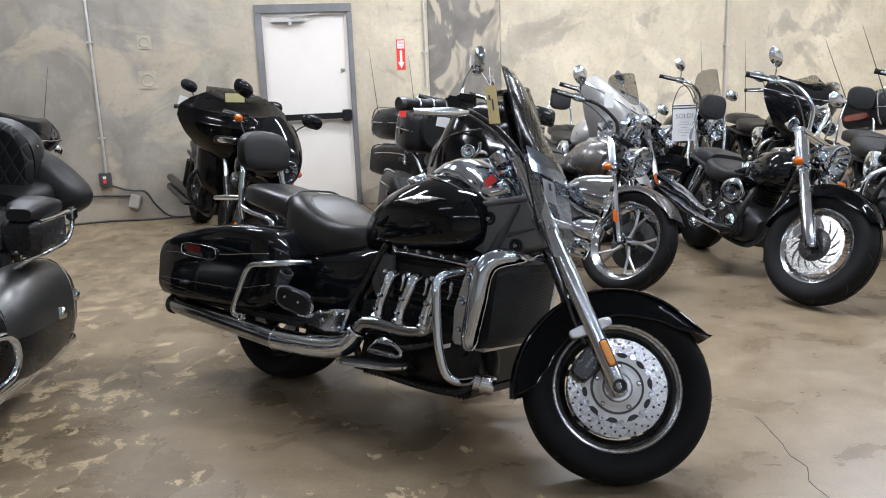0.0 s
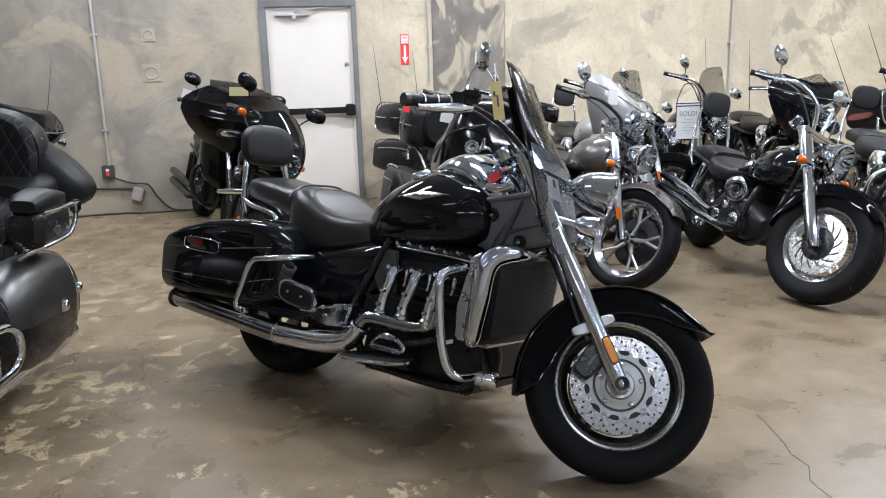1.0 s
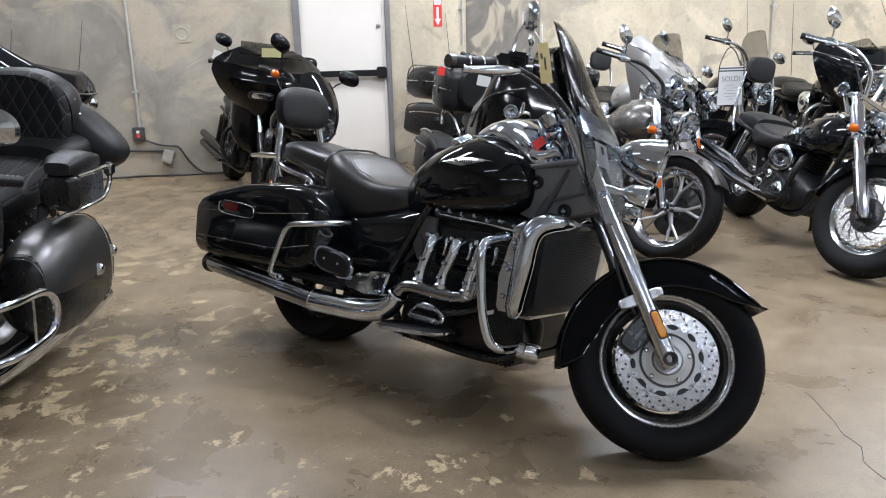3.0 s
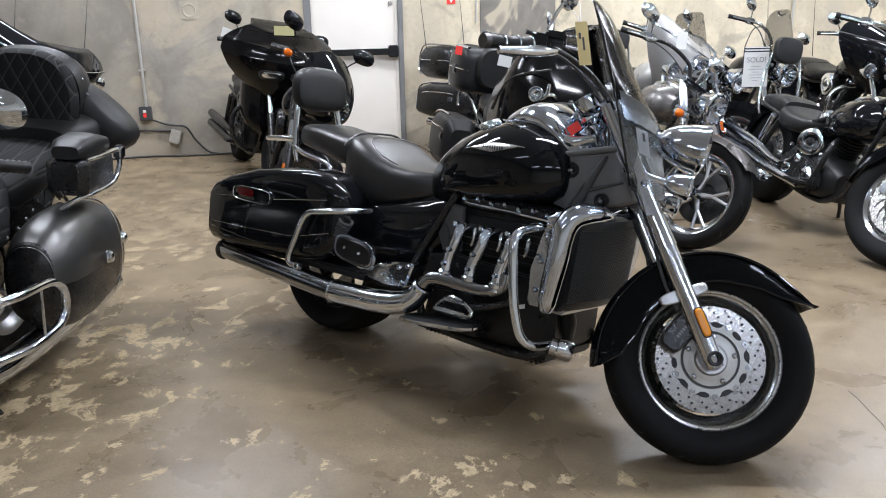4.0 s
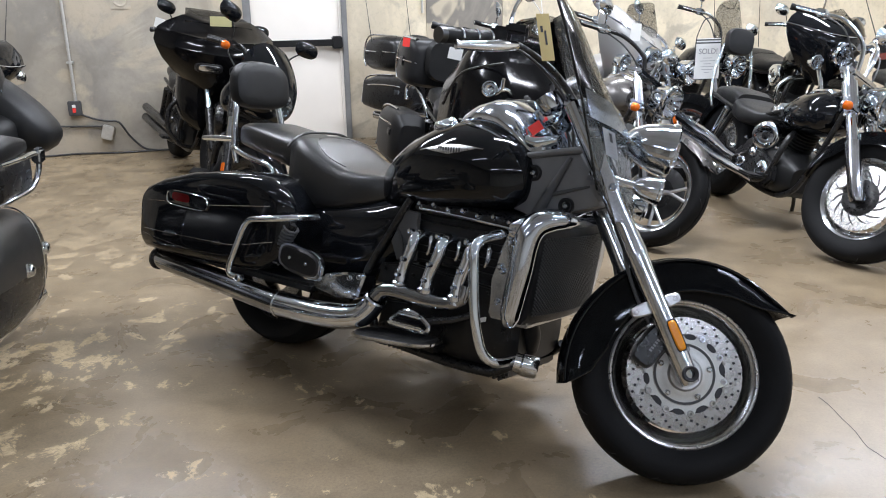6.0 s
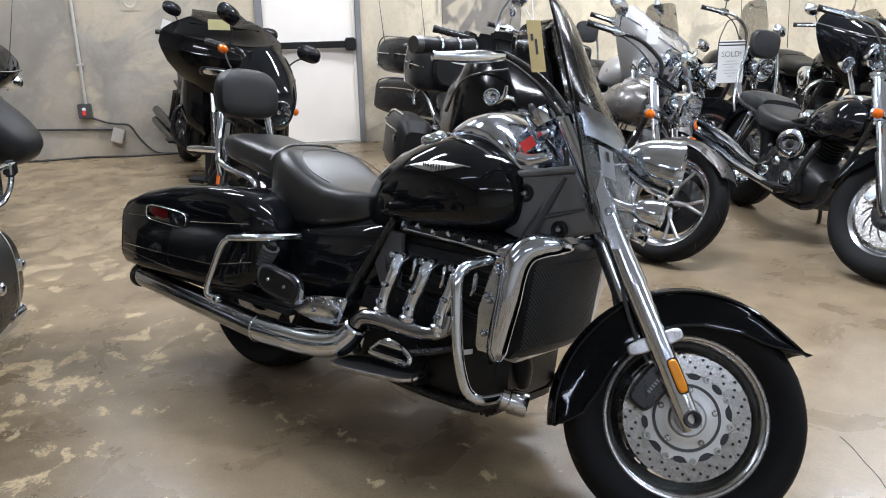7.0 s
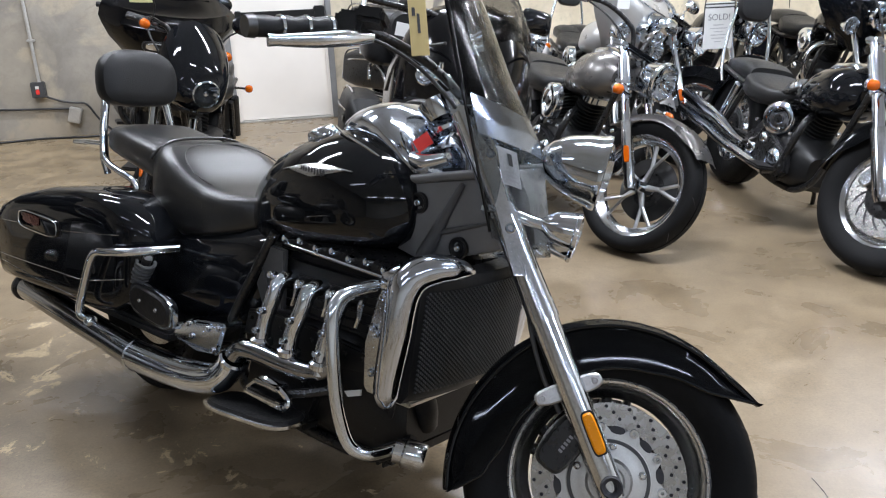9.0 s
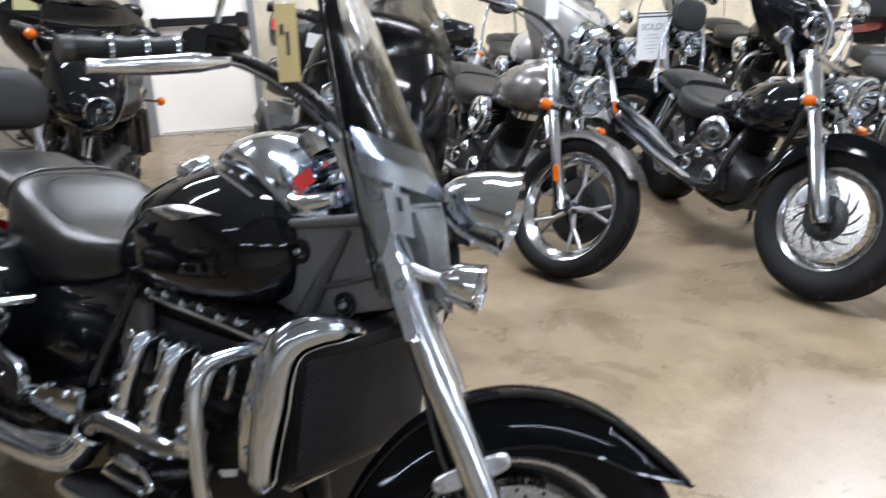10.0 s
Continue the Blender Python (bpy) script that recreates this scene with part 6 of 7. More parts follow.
    loft(bm, [ring_x(x, 0, z0 + dz * 0.8, z1 + dz * 0.8, w, 28, 0.6) for x, z0, z1, w in ((0.18, 0.64, 0.74, 0.13), (0.22, 0.62, 0.765, 0.165), (0.34, 0.605, 0.735, 0.18), (0.50, 0.62, 0.715, 0.15), (0.62, 0.66, 0.725, 0.09), (0.66, 0.68, 0.72, 0.05))])
    st = add("rider_seat", bm, "vinyl")
    bm = B()
    loft(bm, [ring_x(x, 0, z0 + dz * 0.6, z1 + dz * 0.6, w, 24, 0.6) for x, z0, z1, w in ((-0.22, 0.69, 0.74, 0.07), (-0.17, 0.685, 0.785, 0.11), (-0.05, 0.68, 0.80, 0.125), (0.12, 0.67, 0.795, 0.135), (0.20, 0.67, 0.77, 0.13))])
    add("passenger_seat", bm, "vinyl")
    bm = B()
    loft(bm, [ring_axis((-0.30, 0, 0.60), (0, 1, 0), (0.2, 0, 1), 0.05, 0.035, 16), ring_axis((-0.34, 0, 0.60), (0, 1, 0), (0.2, 0, 1), 0.045, 0.03, 16)])
    add("tail_lamp", bm, "red")
    if backrest:
        bm = B()
        tl = pose(-0.25, 0, 1.03, 0, -10)
        loft(bm, [[tl @ Vector((dx, 0.102 * k * sq(math.cos(t), 0.62), 0.092 * k * sq(math.sin(t), 0.66))) for t in (2 * math.pi * j / 28 for j in range(28))] for dx, k in ((-0.032, 0.82), (-0.015, 1.0), (0.012, 1.0), (0.03, 0.9), (0.036, 0.6))])
        add("backrest_pad", bm, "vinyl")
        for s in (-1, 1):
            bm = B()
            tube(bm, [(-0.26, s * 0.10, 1.0), (-0.23, s * 0.13, 0.85), (-0.19, s * 0.14, 0.68), (-0.12, s * 0.14, 0.58)], 0.011, 10)
            add("backrest_post", bm, trim)
    for s in (-1, 1):
        if bags:
            bm = B()
            low = 0.30 if bags == "hard" else 0.34
            prof = [(-0.42, low + 0.06, 0.56, 0.06), (-0.40, low + 0.02, 0.60, 0.09), (-0.25, low, 0.64, 0.105), (0.05, low, 0.65, 0.105), (0.18, low + 0.03, 0.64, 0.10), (0.24, low + 0.10, 0.58, 0.07)]
            loft(bm, [ring_x(x, s * 0.285, z0 + bag_z, z1 + bag_z, w, 28, 0.5) for x, z0, z1, w in prof])
            bg = add("side_bag", bm, bagmat or paint)
            bm = B()
            tube(bm, [(x, s * y, z + bag_z) for x, y, z in ((-0.43, 0.345, 0.53), (-0.25, 0.395, 0.555), (0.05, 0.395, 0.56), (0.24, 0.33, 0.53))], 0.005, 6)
            add("lid_trim", bm, "worn_chrome", bg)
            bm = B()
            tube(bm, [(x, s * y, z + bag_z) for x, y, z in ((-0.40, 0.375, low + 0.05), (-0.425, 0.355, 0.45), (-0.405, 0.35, 0.60), (-0.25, 0.345, 0.642), (0.05, 0.345, 0.650))], 0.007, 8)
            add("edge_trim", bm, "worn_chrome", bg, "bright edge moulding")
            bm = B()
            box(bm, (0.04, s * 0.39 - 0.008, 0.49 + bag_z), (0.11, s * 0.39 + 0.008, 0.53 + bag_z), 0.005)
            add("latch", bm, trim, bg)
            bm = B()
            loft(bm, [ring_axis((-0.43, s * 0.30, 0.47 + bag_z), (0, 1, 0), (0, 0, 1), 0.035, 0.05, 16, 0.6), ring_axis((-0.445, s * 0.30, 0.47 + bag_z), (0, 1, 0), (0, 0, 1), 0.03, 0.045, 16, 0.6)])
            add("reflector", bm, "red", bg)
        if signals and not backrest:
            bm = B()
            tube(bm, [(-0.20, s * 0.10, 0.60), (-0.21, s * 0.19, 0.60)], 0.008, 6, 1)
            ss = add("signal_stalk", bm, trim)
            bm = B()
            lathe(bm, [(0.0, -0.03), (0.02, -0.02), (0.027, 0.0), (0.026, 0.012), (0.0, 0.02)], pose(-0.21, s * 0.205, 0.60, 0, -90), 14)
            add("signal_lens", bm, "orange", ss)
    if trunk:
        tz = Matrix.Translation((0, 0, trunk_z))

        def tadd(name, bm, mat, parent=None, lab=""):
            bmesh.ops.transform(bm, matrix=tz, verts=bm.verts)
            return add(name, bm, mat, parent, lab)

        bm = B()
        loft(bm, [ring_x(x, 0, z0, z1, w * trunk_w, 40, 0.32 if boxy else 0.5) for x, z0, z1, w in ((-0.60, 0.82, 1.0, 0.80), (-0.58, 0.78, 1.04, 0.93), (-0.54, 0.765, 1.065, 0.98), (-0.35, 0.76, 1.08, 1.0), (-0.20, 0.77, 1.07, 0.97), (-0.165, 0.79, 1.04, 0.90), (-0.15, 0.83, 1.0, 0.78))])
        tr = tadd("top_case", bm, bagmat or paint)
        for sd in (-1, 1):
            bm = B()
            tube(bm, [(-0.605, sd * 0.6 * trunk_w, 0.92), (-0.59, sd * 0.90 * trunk_w, 0.925), (-0.54, sd * 1.0 * trunk_w, 0.925), (-0.36, sd * 1.015 * trunk_w, 0.925), (-0.20, sd * 0.985 * trunk_w, 0.925), (-0.155, sd * 0.80 * trunk_w, 0.92)], 0.005, 6)
            tadd("lid_trim", bm, "worn_chrome", tr)
            bm = B()
            box(bm, (-0.40, sd * 1.01 * trunk_w - 0.008, 0.885), (-0.31, sd * 1.01 * trunk_w + 0.008, 0.945), 0.006)
            tadd("latch", bm, "satin", tr)
        bm = B()
        tube(bm, [(-0.555, -0.93 * trunk_w, 0.79), (-0.58, -0.95 * trunk_w, 0.85), (-0.585, -0.95 * trunk_w, 0.96), (-0.565, -0.90 * trunk_w, 1.045), (-0.50, -0.86 * trunk_w, 1.07), (-0.20, -0.82 * trunk_w, 1.066)], 0.010 if boxy else 0.007, 8)
        tadd("edge_trim", bm, "worn_chrome", tr, "bright edge moulding")
        bm = B()
        loft(bm, [ring_x(x, 0, z0, z1, w, 24, 0.6) for x, z0, z1, w in ((-0.16, 0.84, 1.08, 0.15), (-0.13, 0.82, 1.10, 0.17), (-0.09, 0.83, 1.08, 0.15))])
        tadd("backrest_pad", bm, "vinyl", tr)
        bm = B()
        loft(bm, [ring_axis((-0.60, 0, 0.87), (0, 1, 0), (0.1, 0, 1), 0.17, 0.03, 20, 0.6), ring_axis((-0.615, 0, 0.87), (0, 1, 0), (0.1, 0, 1), 0.16, 0.025, 20, 0.6)])
        tadd("trunk_lamp", bm, "red", tr)
    if antenna:
        for s in (-1, 1):
            bm = B()
            tube(bm, [(-0.45, s * 0.24, 0.80), (-0.60, s * 0.25, 1.25), (-0.70, s * 0.255, 1.55)], [0.005, 0.003, 0.0015], 6)
            add("antenna", bm, "satin")
    # fork
    d = Vector((-math.sin(rake), 0, math.cos(rake)))
    for s in (-1, 1):
        base = hub + Vector((0, s * 0.105, -0.005))
        bm = B()
        tube(bm, [base - d * 0.03, base, base + d * 0.30], [0.022 * forkr, 0.028 * forkr, 0.028 * forkr], 16, 2)
        leg = fadd("fork_slider", bm, "worn_chrome" if trim == "chrome" else "satin")
        bm = B()
        tube(bm, [base + d * 0.28, base + d * 0.72], 0.021 * forkr, 14, 1)
        fadd("fork_tube", bm, "chrome", leg)
        bm = B()
        tube(bm, [base + d * 0.46, base + d * 0.64], 0.029 * forkr, 14, 1)
        fadd("fork_shroud", bm, trim, leg)
        bm = B()
        c0 = base + d * 0.14 + Vector((0.01, s * 0.028, 0))
        loft(bm, [ring_axis(c0 + Vector((0, s * dy, 0)), d, (math.cos(rake), 0, math.sin(rake)), a, b, 14, 0.45) for dy, a, b in ((-0.003, 0.042, 0.014), (0.004, 0.040, 0.012))])
        if amber:
            fadd("reflector", bm, "orange", leg)
        if s < 0:
            bm = B()
            cc = hub + Vector((-0.10, -0.075, 0.06))
            q = pose(cc.x, cc.y, cc.z, 0, -60, 0)
            loft(bm, [[q @ v for v in ring_axis((0, dy, 0), (1, 0, 0), (0, 0, 1), a, b, 18, 0.5)] for dy, a, b in ((0.03, 0.055, 0.03), (-0.012, 0.058, 0.033), (-0.024, 0.05, 0.026))])
            fadd("brake_caliper", bm, trim, leg)
    top = hub + d * 0.70
    bm = B()
    for k in (0.50, 0.70):
        c = hub + d * k
        box(bm, (c.x - 0.05, -0.135, c.z - 0.016), (c.x + 0.045, 0.135, c.z + 0.016), 0.01)
    fadd("fork_yoke", bm, trim)
    # lamps at the front
    hl = hub + d * 0.56 + Vector((0.14, 0, 0.02 + (lift if fairing == "quarter" else 0)))
    q = Matrix.Translation(hl) @ Vector((1, 0, -0.08)).to_track_quat("Z", "Y").to_matrix().to_4x4()
    if not fairing:
        bm = B()
        lathe(bm, [(0.0, -0.12), (0.04, -0.11), (0.075, -0.07), (0.088, 0.0), (0.094, 0.012), (0.094, 0.025), (0.086, 0.028)], q, 28)
        lamp = fadd("headlamp", bm, trim)
    else:
        lamp = root
    if fairing in ("", "quarter"):
        rl, z_ = (0.66, 0.142) if fairing else (1.0, 0.0)
        bm = B()
        lathe(bm, [(0.0, -0.03 + z_), (0.05 * rl, -0.015 + z_), (0.086 * rl + 0.006, 0.022 + z_), (0.086 * rl + 0.010, 0.012 + z_)], q, 56)
        flute(bm, q, 0.03 * rl, 0.07 * rl, 0.009)
        lathe(bm, [(0.018 * rl, -0.02 + z_), (0.018 * rl, 0.006 + z_), (0.0, 0.012 + z_)], q, 14)
        fadd("reflector_bowl", bm, "chrome", lamp)
        bm = B()
        lathe(bm, [(0.087 * rl + 0.01, 0.024 + z_), (0.06 * rl, 0.038 + z_), (0.0, 0.044 + z_)], q, 24)
        o = fadd("lamp_glass", bm, "lens", lamp)
        o.visible_shadow = False
    if signals:
        for s in (-1, 1):
            p = hub + d * sig + Vector((0.04, s * 0.12, 0.0))
            bm = B()
            tube(bm, [p, p + Vector((0.0, s * 0.09, 0.0))], 0.008, 8, 1)
            sk = fadd("signal_stalk", bm, trim)
            bm = B()
            qs = Matrix.Translation(p + Vector((0, s * 0.108, 0))) @ pose(0, 0, 0, 0, 90)
            lathe(bm, [(0.0, 0.029), (0.012, 0.027), (0.021, 0.019), (0.0235, 0.010), (0.0235, -0.014)], qs, 18)
            fadd("signal_lens", bm, "orange", sk, "amber turn signal")
            bm = B()
            lathe(bm, [(0.0235, -0.010), (0.0255, -0.011), (0.0255, -0.016), (0.022, -0.026), (0.010, -0.033), (0.0, -0.034)], qs, 18)
            fadd("signal_cup", bm, trim, sk)
    # handlebar
    for s in (-1, 1):
        bm = B()
        tip = Vector((top.x - pull - 0.10, s * 0.42 * barw, bars - 0.02))
        mid = Vector((top.x - pull, s * 0.30 * barw, bars))
        tube(bm, [top + Vector((0, s * 0.04, 0.02)), top + Vector((-0.02, s * 0.08, (bars - top.z) * 0.7)), Vector((top.x - pull * 0.5, s * 0.20 * barw, bars + 0.01)), mid, tip], 0.0125, 10)
        hb = fadd("handlebar", bm, barmat or (trim if mirror != "black" else "satin"))
        bm = B()
        rs = [0.016, 0.019] * 5 + [0.018]
        tube(bm, [mid + (tip - mid) * (0.1 + 0.9 * i / 10) for i in range(11)], rs, 12, 1)
        fadd("grip", bm, "plastic", hb)
        dd = (tip - mid).normalized()
        bm = B()
        l0 = mid + Vector((0.055, 0, 0.0))
        tube(bm, [l0 - dd * 0.02, l0 + dd * 0.06, l0 + dd * 0.16], [0.008, 0.008, 0.007], 8, 3, flat=0.6)
        fadd("lever", bm, "chrome" if mirror != "black" else "satin", hb)
        bm = B()
        box(bm, (-0.022, -0.024, -0.022), (0.045, 0.024, 0.024), 0.008, Matrix.Translation(mid - dd * 0.01))
        fadd("switch_box", bm, trim, hb)
        mk = 1.0 if mirror == "black" else 0.68
        if boxy and s < 0:
            continue
        bm = B()
        tube(bm, [mid + Vector((0.02, 0, 0.02)), mid + Vector((0.03, s * 0.02, 0.08 * mk)), mid + Vector((0.04, s * 0.06, 0.13 * mk))], 0.005, 6)
        ms = fadd("mirror_stem", bm, "satin" if mirror == "black" else "chrome", hb)
        bm = B()
        mc = mid + Vector((0.045, s * 0.085, 0.165 * mk))
        e1, e2 = Vector((0.1, s * 0.95, 0.12)).normalized(), Vector((-0.2, -0.1 * s, 0.95)).normalized()
        nn = e1.cross(e2) * -s
        k1 = 1.12 if boxy else 1.0
        loft(bm, [ring_axis(mc + nn * k * 0.014, e1, e2, a * k1, b * k1, 24, 0.42 if boxy else 0.8) for k, a, b in ((-2.1, 0.008, 0.005), (-1.9, 0.028, 0.017), (-1.4, 0.050, 0.031), (-0.6, 0.068, 0.043), (0.3, 0.076, 0.048), (0.6, 0.073, 0.045))])
        fadd("mirror", bm, "paint" if mirror == "black" else "chrome", ms)
        bm = B()
        tube(bm, [mid, Vector((top.x - pull * 0.3, s * 0.2, bars - 0.05)), top + Vector((0.03, s * 0.08, -0.03)), top + Vector((0.02, s * 0.05, -0.2))], 0.005, 6)
        fadd("control_cable", bm, "cable", hb)
    if fairing == "bat":
        bm = fairing_shell(top.x + 0.02, top.z + lift, [(dz_ * (1 + 3.5 * fw), w_, f_) for dz_, w_, f_ in ((-0.23, 0.09, 0.09), (-0.19, 0.15, 0.13), (-0.12, 0.24, 0.17), (-0.04, 0.32, 0.20), (0.04, 0.38, 0.21), (0.10, 0.40, 0.185), (0.15, 0.37, 0.13), (0.19, 0.31, 0.075), (0.205, 0.27, 0.05))])
        fg = fadd("fairing", bm, paint, lab="broad fork-mounted fairing")
        bm = B()
        pts = [(top.x + 0.205 - 0.185 * abs(u) ** 2.4 - 0.06 * abs(u) ** 3, 0.40 * u, top.z + lift + 0.105 * (1 + 3.5 * fw) + 0.05 * abs(u) ** 2) for u in np.linspace(-1, 1, 13)]
        tube(bm, pts, 0.006, 6, 2)
        fadd("fairing_trim", bm, trim, fg)
        bm = B()
        qh = Matrix.Translation((top.x + 0.262, 0, top.z - 0.015 + lift)) @ Vector((1, 0, -0.08)).to_track_quat("Z", "Y").to_matrix().to_4x4()
        lathe(bm, [(0.108, -0.08), (0.104, 0.012), (0.094, 0.022), (0.088, 0.014), (0.062, -0.012), (0.036, -0.030), (0.0, -0.036)], qh, 56)
        flute(bm, qh, 0.03, 0.07, 0.009)
        lathe(bm, [(0.020, -0.03), (0.020, 0.004), (0.0, 0.010)], qh, 14)
        fadd("headlamp", bm, "chrome", fg, "chrome ringed headlamp")
        bm = B()
        lathe(bm, [(0.089, 0.015), (0.05, 0.030), (0.0, 0.036)], qh, 24)
        o = fadd("lamp_glass", bm, "lens", fg)
        o.visible_shadow = False
        for s in (-1, 1):
            bm = B()
            qs = Matrix.Translation((top.x + 0.17, s * 0.185, top.z - 0.10 + lift)) @ Vector((1, 0, -0.05)).to_track_quat("Z", "Y").to_matrix().to_4x4()
            lathe(bm, [(0.0, -0.07), (0.045, -0.05), (0.060, 0.0), (0.063, 0.02), (0.056, 0.024), (0.050, 0.010), (0.034, -0.014), (0.0, -0.026)], qs, 48)
            flute(bm, qs, 0.02, 0.045, 0.007)
            lathe(bm, [(0.012, -0.02), (0.012, 0.006), (0.0, 0.010)], qs, 12)
            fadd("spot_lamp", bm, "chrome", fg, "chrome spot lamp")
            if not amber:
                continue
            bm = B()
            lathe(bm, [(0.0, 0.030), (0.020, 0.026), (0.028, 0.010), (0.028, 0.0), (0.0, -0.02)], Matrix.Translation((top.x + 0.15, s * 0.205, top.z - 0.19 + lift)) @ pose(0, 0, 0, 0, 90), 16)
            fadd("signal_lens", bm, "orange", fg)
    if fairing == "quarter":
        bm = B()
        rings = []
        for t in np.linspace(0, 1, 14):
            e = math.sqrt(1 - (1 - t) ** 2.2)
            x = hl.x + 0.135 - 0.26 * t
            rings.append(ring_x(x, 0, hl.z - 0.05 - 0.10 * e, hl.z + 0.05 + 0.22 * e * (0.5 + 0.5 * t), 0.055 + 0.115 * e, 36, 0.82, -0.05))
        loft(bm, rings)
        fadd("fairing", bm, paint, lab="small bullet fairing round the headlamp")
    if fairing == "shark":
        bm = fairing_shell(top.x, top.z + lift, [(-0.30, 0.13, 0.10), (-0.24, 0.20, 0.17), (-0.15, 0.30, 0.24), (-0.06, 0.385, 0.29), (0.02, 0.43, 0.32), (0.055, 0.445, 0.325), (0.07, 0.45, 0.295), (0.13, 0.44, 0.265), (0.155, 0.43, 0.265), (0.165, 0.42, 0.235), (0.21, 0.36, 0.16), (0.26, 0.26, 0.07), (0.285, 0.19, 0.02)])
        fg = add("fairing", bm, paint, lab="wide frame-mounted fairing")
        for sd in (-1, 1):
            bm = B()
            loft(bm, [ring_axis((top.x + dx, sd * 0.115, top.z - 0.04 + lift), (-0.16 * sd, 1, 0), (0.3, 0, 1), a, b, 24, 0.6) for dx, a, b in ((0.245, 0.095, 0.036), (0.292, 0.092, 0.034), (0.297, 0.08, 0.026))])
            add("headlamp", bm, "satin", fg, "dark framed headlamp")
            bm = B()
            loft(bm, [ring_axis((top.x + dx, sd * 0.115, top.z - 0.04 + lift), (-0.16 * sd, 1, 0), (0.3, 0, 1), a, b, 24, 0.6) for dx, a, b in ((0.296, 0.078, 0.024), (0.303, 0.060, 0.016))])
            add("lamp_lens", bm, "worn_chrome", fg)
        bm = B()
        loft(bm, [[Vector((top.x + 0.02 + 0.05 * (1 - u * u) - 0.35 * v, u * (0.25 - 0.07 * v), top.z + lift + 0.27 + 0.10 * v)) for u in np.linspace(-1, 1, 13)] for v in np.linspace(0, 1, 5)], closed=False)
        bmesh.ops.solidify(bm, geom=bm.faces, thickness=0.004)
        add("wind_screen", bm, "screen_black", fg, "short dark wind screen")
        bm = B()
        loft(bm, [ring_x(top.x + 0.10 - 0.09 * k, 0, 0.36 + 0.02 * k, top.z + 0.02 + lift, (0.15, 0.235, 0.26, 0.26, 0.22)[k], 28, 0.6, -0.02) for k in range(5)])
        add("lower_fairing", bm, paint, lab="gloss black lower fairing beside the engine")
    if fairing == "tour":
        bm = B()
        rings = []
        for t in np.linspace(0, 1, 11):
            x = top.x + 0.30 - 0.62 * t
            w = 0.11 + 0.19 * math.sin(min(1, t * 1.5) * math.pi / 2)
            z0, z1 = top.z - 0.18 - 0.42 * math.sin(t * 2.0), top.z + 0.02 + 0.26 * math.sin(min(1, t * 1.6) * math.pi / 2) * (1 - 0.55 * max(0, t - 0.6) / 0.4)
            rings.append(ring_x(x, 0, z0, z1, w, 32, 0.7, -0.08))
        loft(bm, rings)
        fg = add("fairing", bm, paint, lab="full touring fairing with side legs")
        for sd in (-1, 1):
            bm = B()
            loft(bm, [ring_axis((top.x + 0.235 + dx, sd * 0.085, top.z - 0.03), (-0.5 * sd, 1, 0), (-0.35, 0, 1), a, b, 22, 0.6) for dx, a, b in ((-0.05, 0.07, 0.05), (0.022, 0.066, 0.046), (0.028, 0.056, 0.036))])
            add("headlamp", bm, "satin", fg, "dark slanted headlamp")
            bm = B()
            tube(bm, [(top.x + 0.20, sd * 0.15, top.z + 0.14), (top.x - 0.05, sd * 0.275, top.z + 0.06), (top.x - 0.25, sd * 0.30, top.z - 0.12)], 0.006, 8)
            add("panel_seam", bm, "satin", fg)
    if screen:
        bm = B()
        zt = top.z + (0.16 + 0.6 * fw + lift if fairing else -0.02)
        xt = top.x + (0.06 if fairing else 0.10)
        hgt = 0.09 if screen == "low" else 0.19 if fairing else 0.38
        loft(bm, [[Vector((xt - 0.5 * hgt * v + 0.07 * (1 - u * u), u * 0.23 * (1 - 0.62 * v**4) * (0.9 + 0.1 * v), zt + hgt * v + (0.05 * (1 - u * u) * v**2))) for u in np.linspace(-1, 1, 13)] for v in np.linspace(0, 1, 8)], closed=False)
        bmesh.ops.solidify(bm, geom=bm.faces, thickness=0.004)
        o = fadd("wind_screen", bm, "tint" if screen in ("tint", "low") else "glass", lab="curved wind screen")
        o.visible_shadow = False
    if tag:
        bm = B()
        p = Vector((top.x - pull - 0.02, -0.28, bars - 0.02))
        box(bm, (-0.002, -0.035, -0.11), (0.002, 0.035, 0.0), 0.0, pose(p.x, p.y, p.z, 0, 6, 20))
        fadd("price_tag", bm, tag, lab="paper price tag")
    bm = B()
    tube(bm, [(0.62, 0.17, 0.22), (0.56, 0.24, 0.10), (0.50, 0.285, -0.035)], 0.012, 8)
    add("side_stand", bm, "satin")
    return root


def behind(front, yaw, wb):
    """The place of the rear wheel from that of the front one."""
    a = radians(yaw)
    return (front[0] - wb * math.cos(a), front[1] - wb * math.sin(a))


pewter_bike = motorcycle(behind((2.765, 5.04), -77, 1.55), -77, "gunmetal grey cruiser with chrome fork and black seat", wb=1.55, lean=12.5, paint="gunmetal", R=0.318, rim=0.245, tw=0.13, style="cast", bars=1.05, pull=0.22, deepguard=False, dz=-0.03, rotor=1, sig=0.44, barmat="satin")
motorcycle(behind((3.745, 4.63), -87, 1.52), -87, "black cruiser with wire wheels and tall chrome bars", wb=1.52, lean=11, R=0.33, rim=0.215, tw=0.145, style="wire", bars=1.15, barw=0.85, pull=0.24, backrest=True, dz=-0.10, rotor=-1, pz=0.07, cover="satin", tilt_ac=38, forkr=1.4, sig=0.47)
bullet_bike = motorcycle(behind((0.47, 5.17), -86, 1.56), -86, "black cruiser with a small bullet fairing", wb=1.56, steer=38.0, trim="satin", rimmat="satin", bars=1.06, pull=0.10, fairing="quarter", lift=0.08, mirror="black", guard=True, deepguard=False, sig=0.86, barw=0.62)
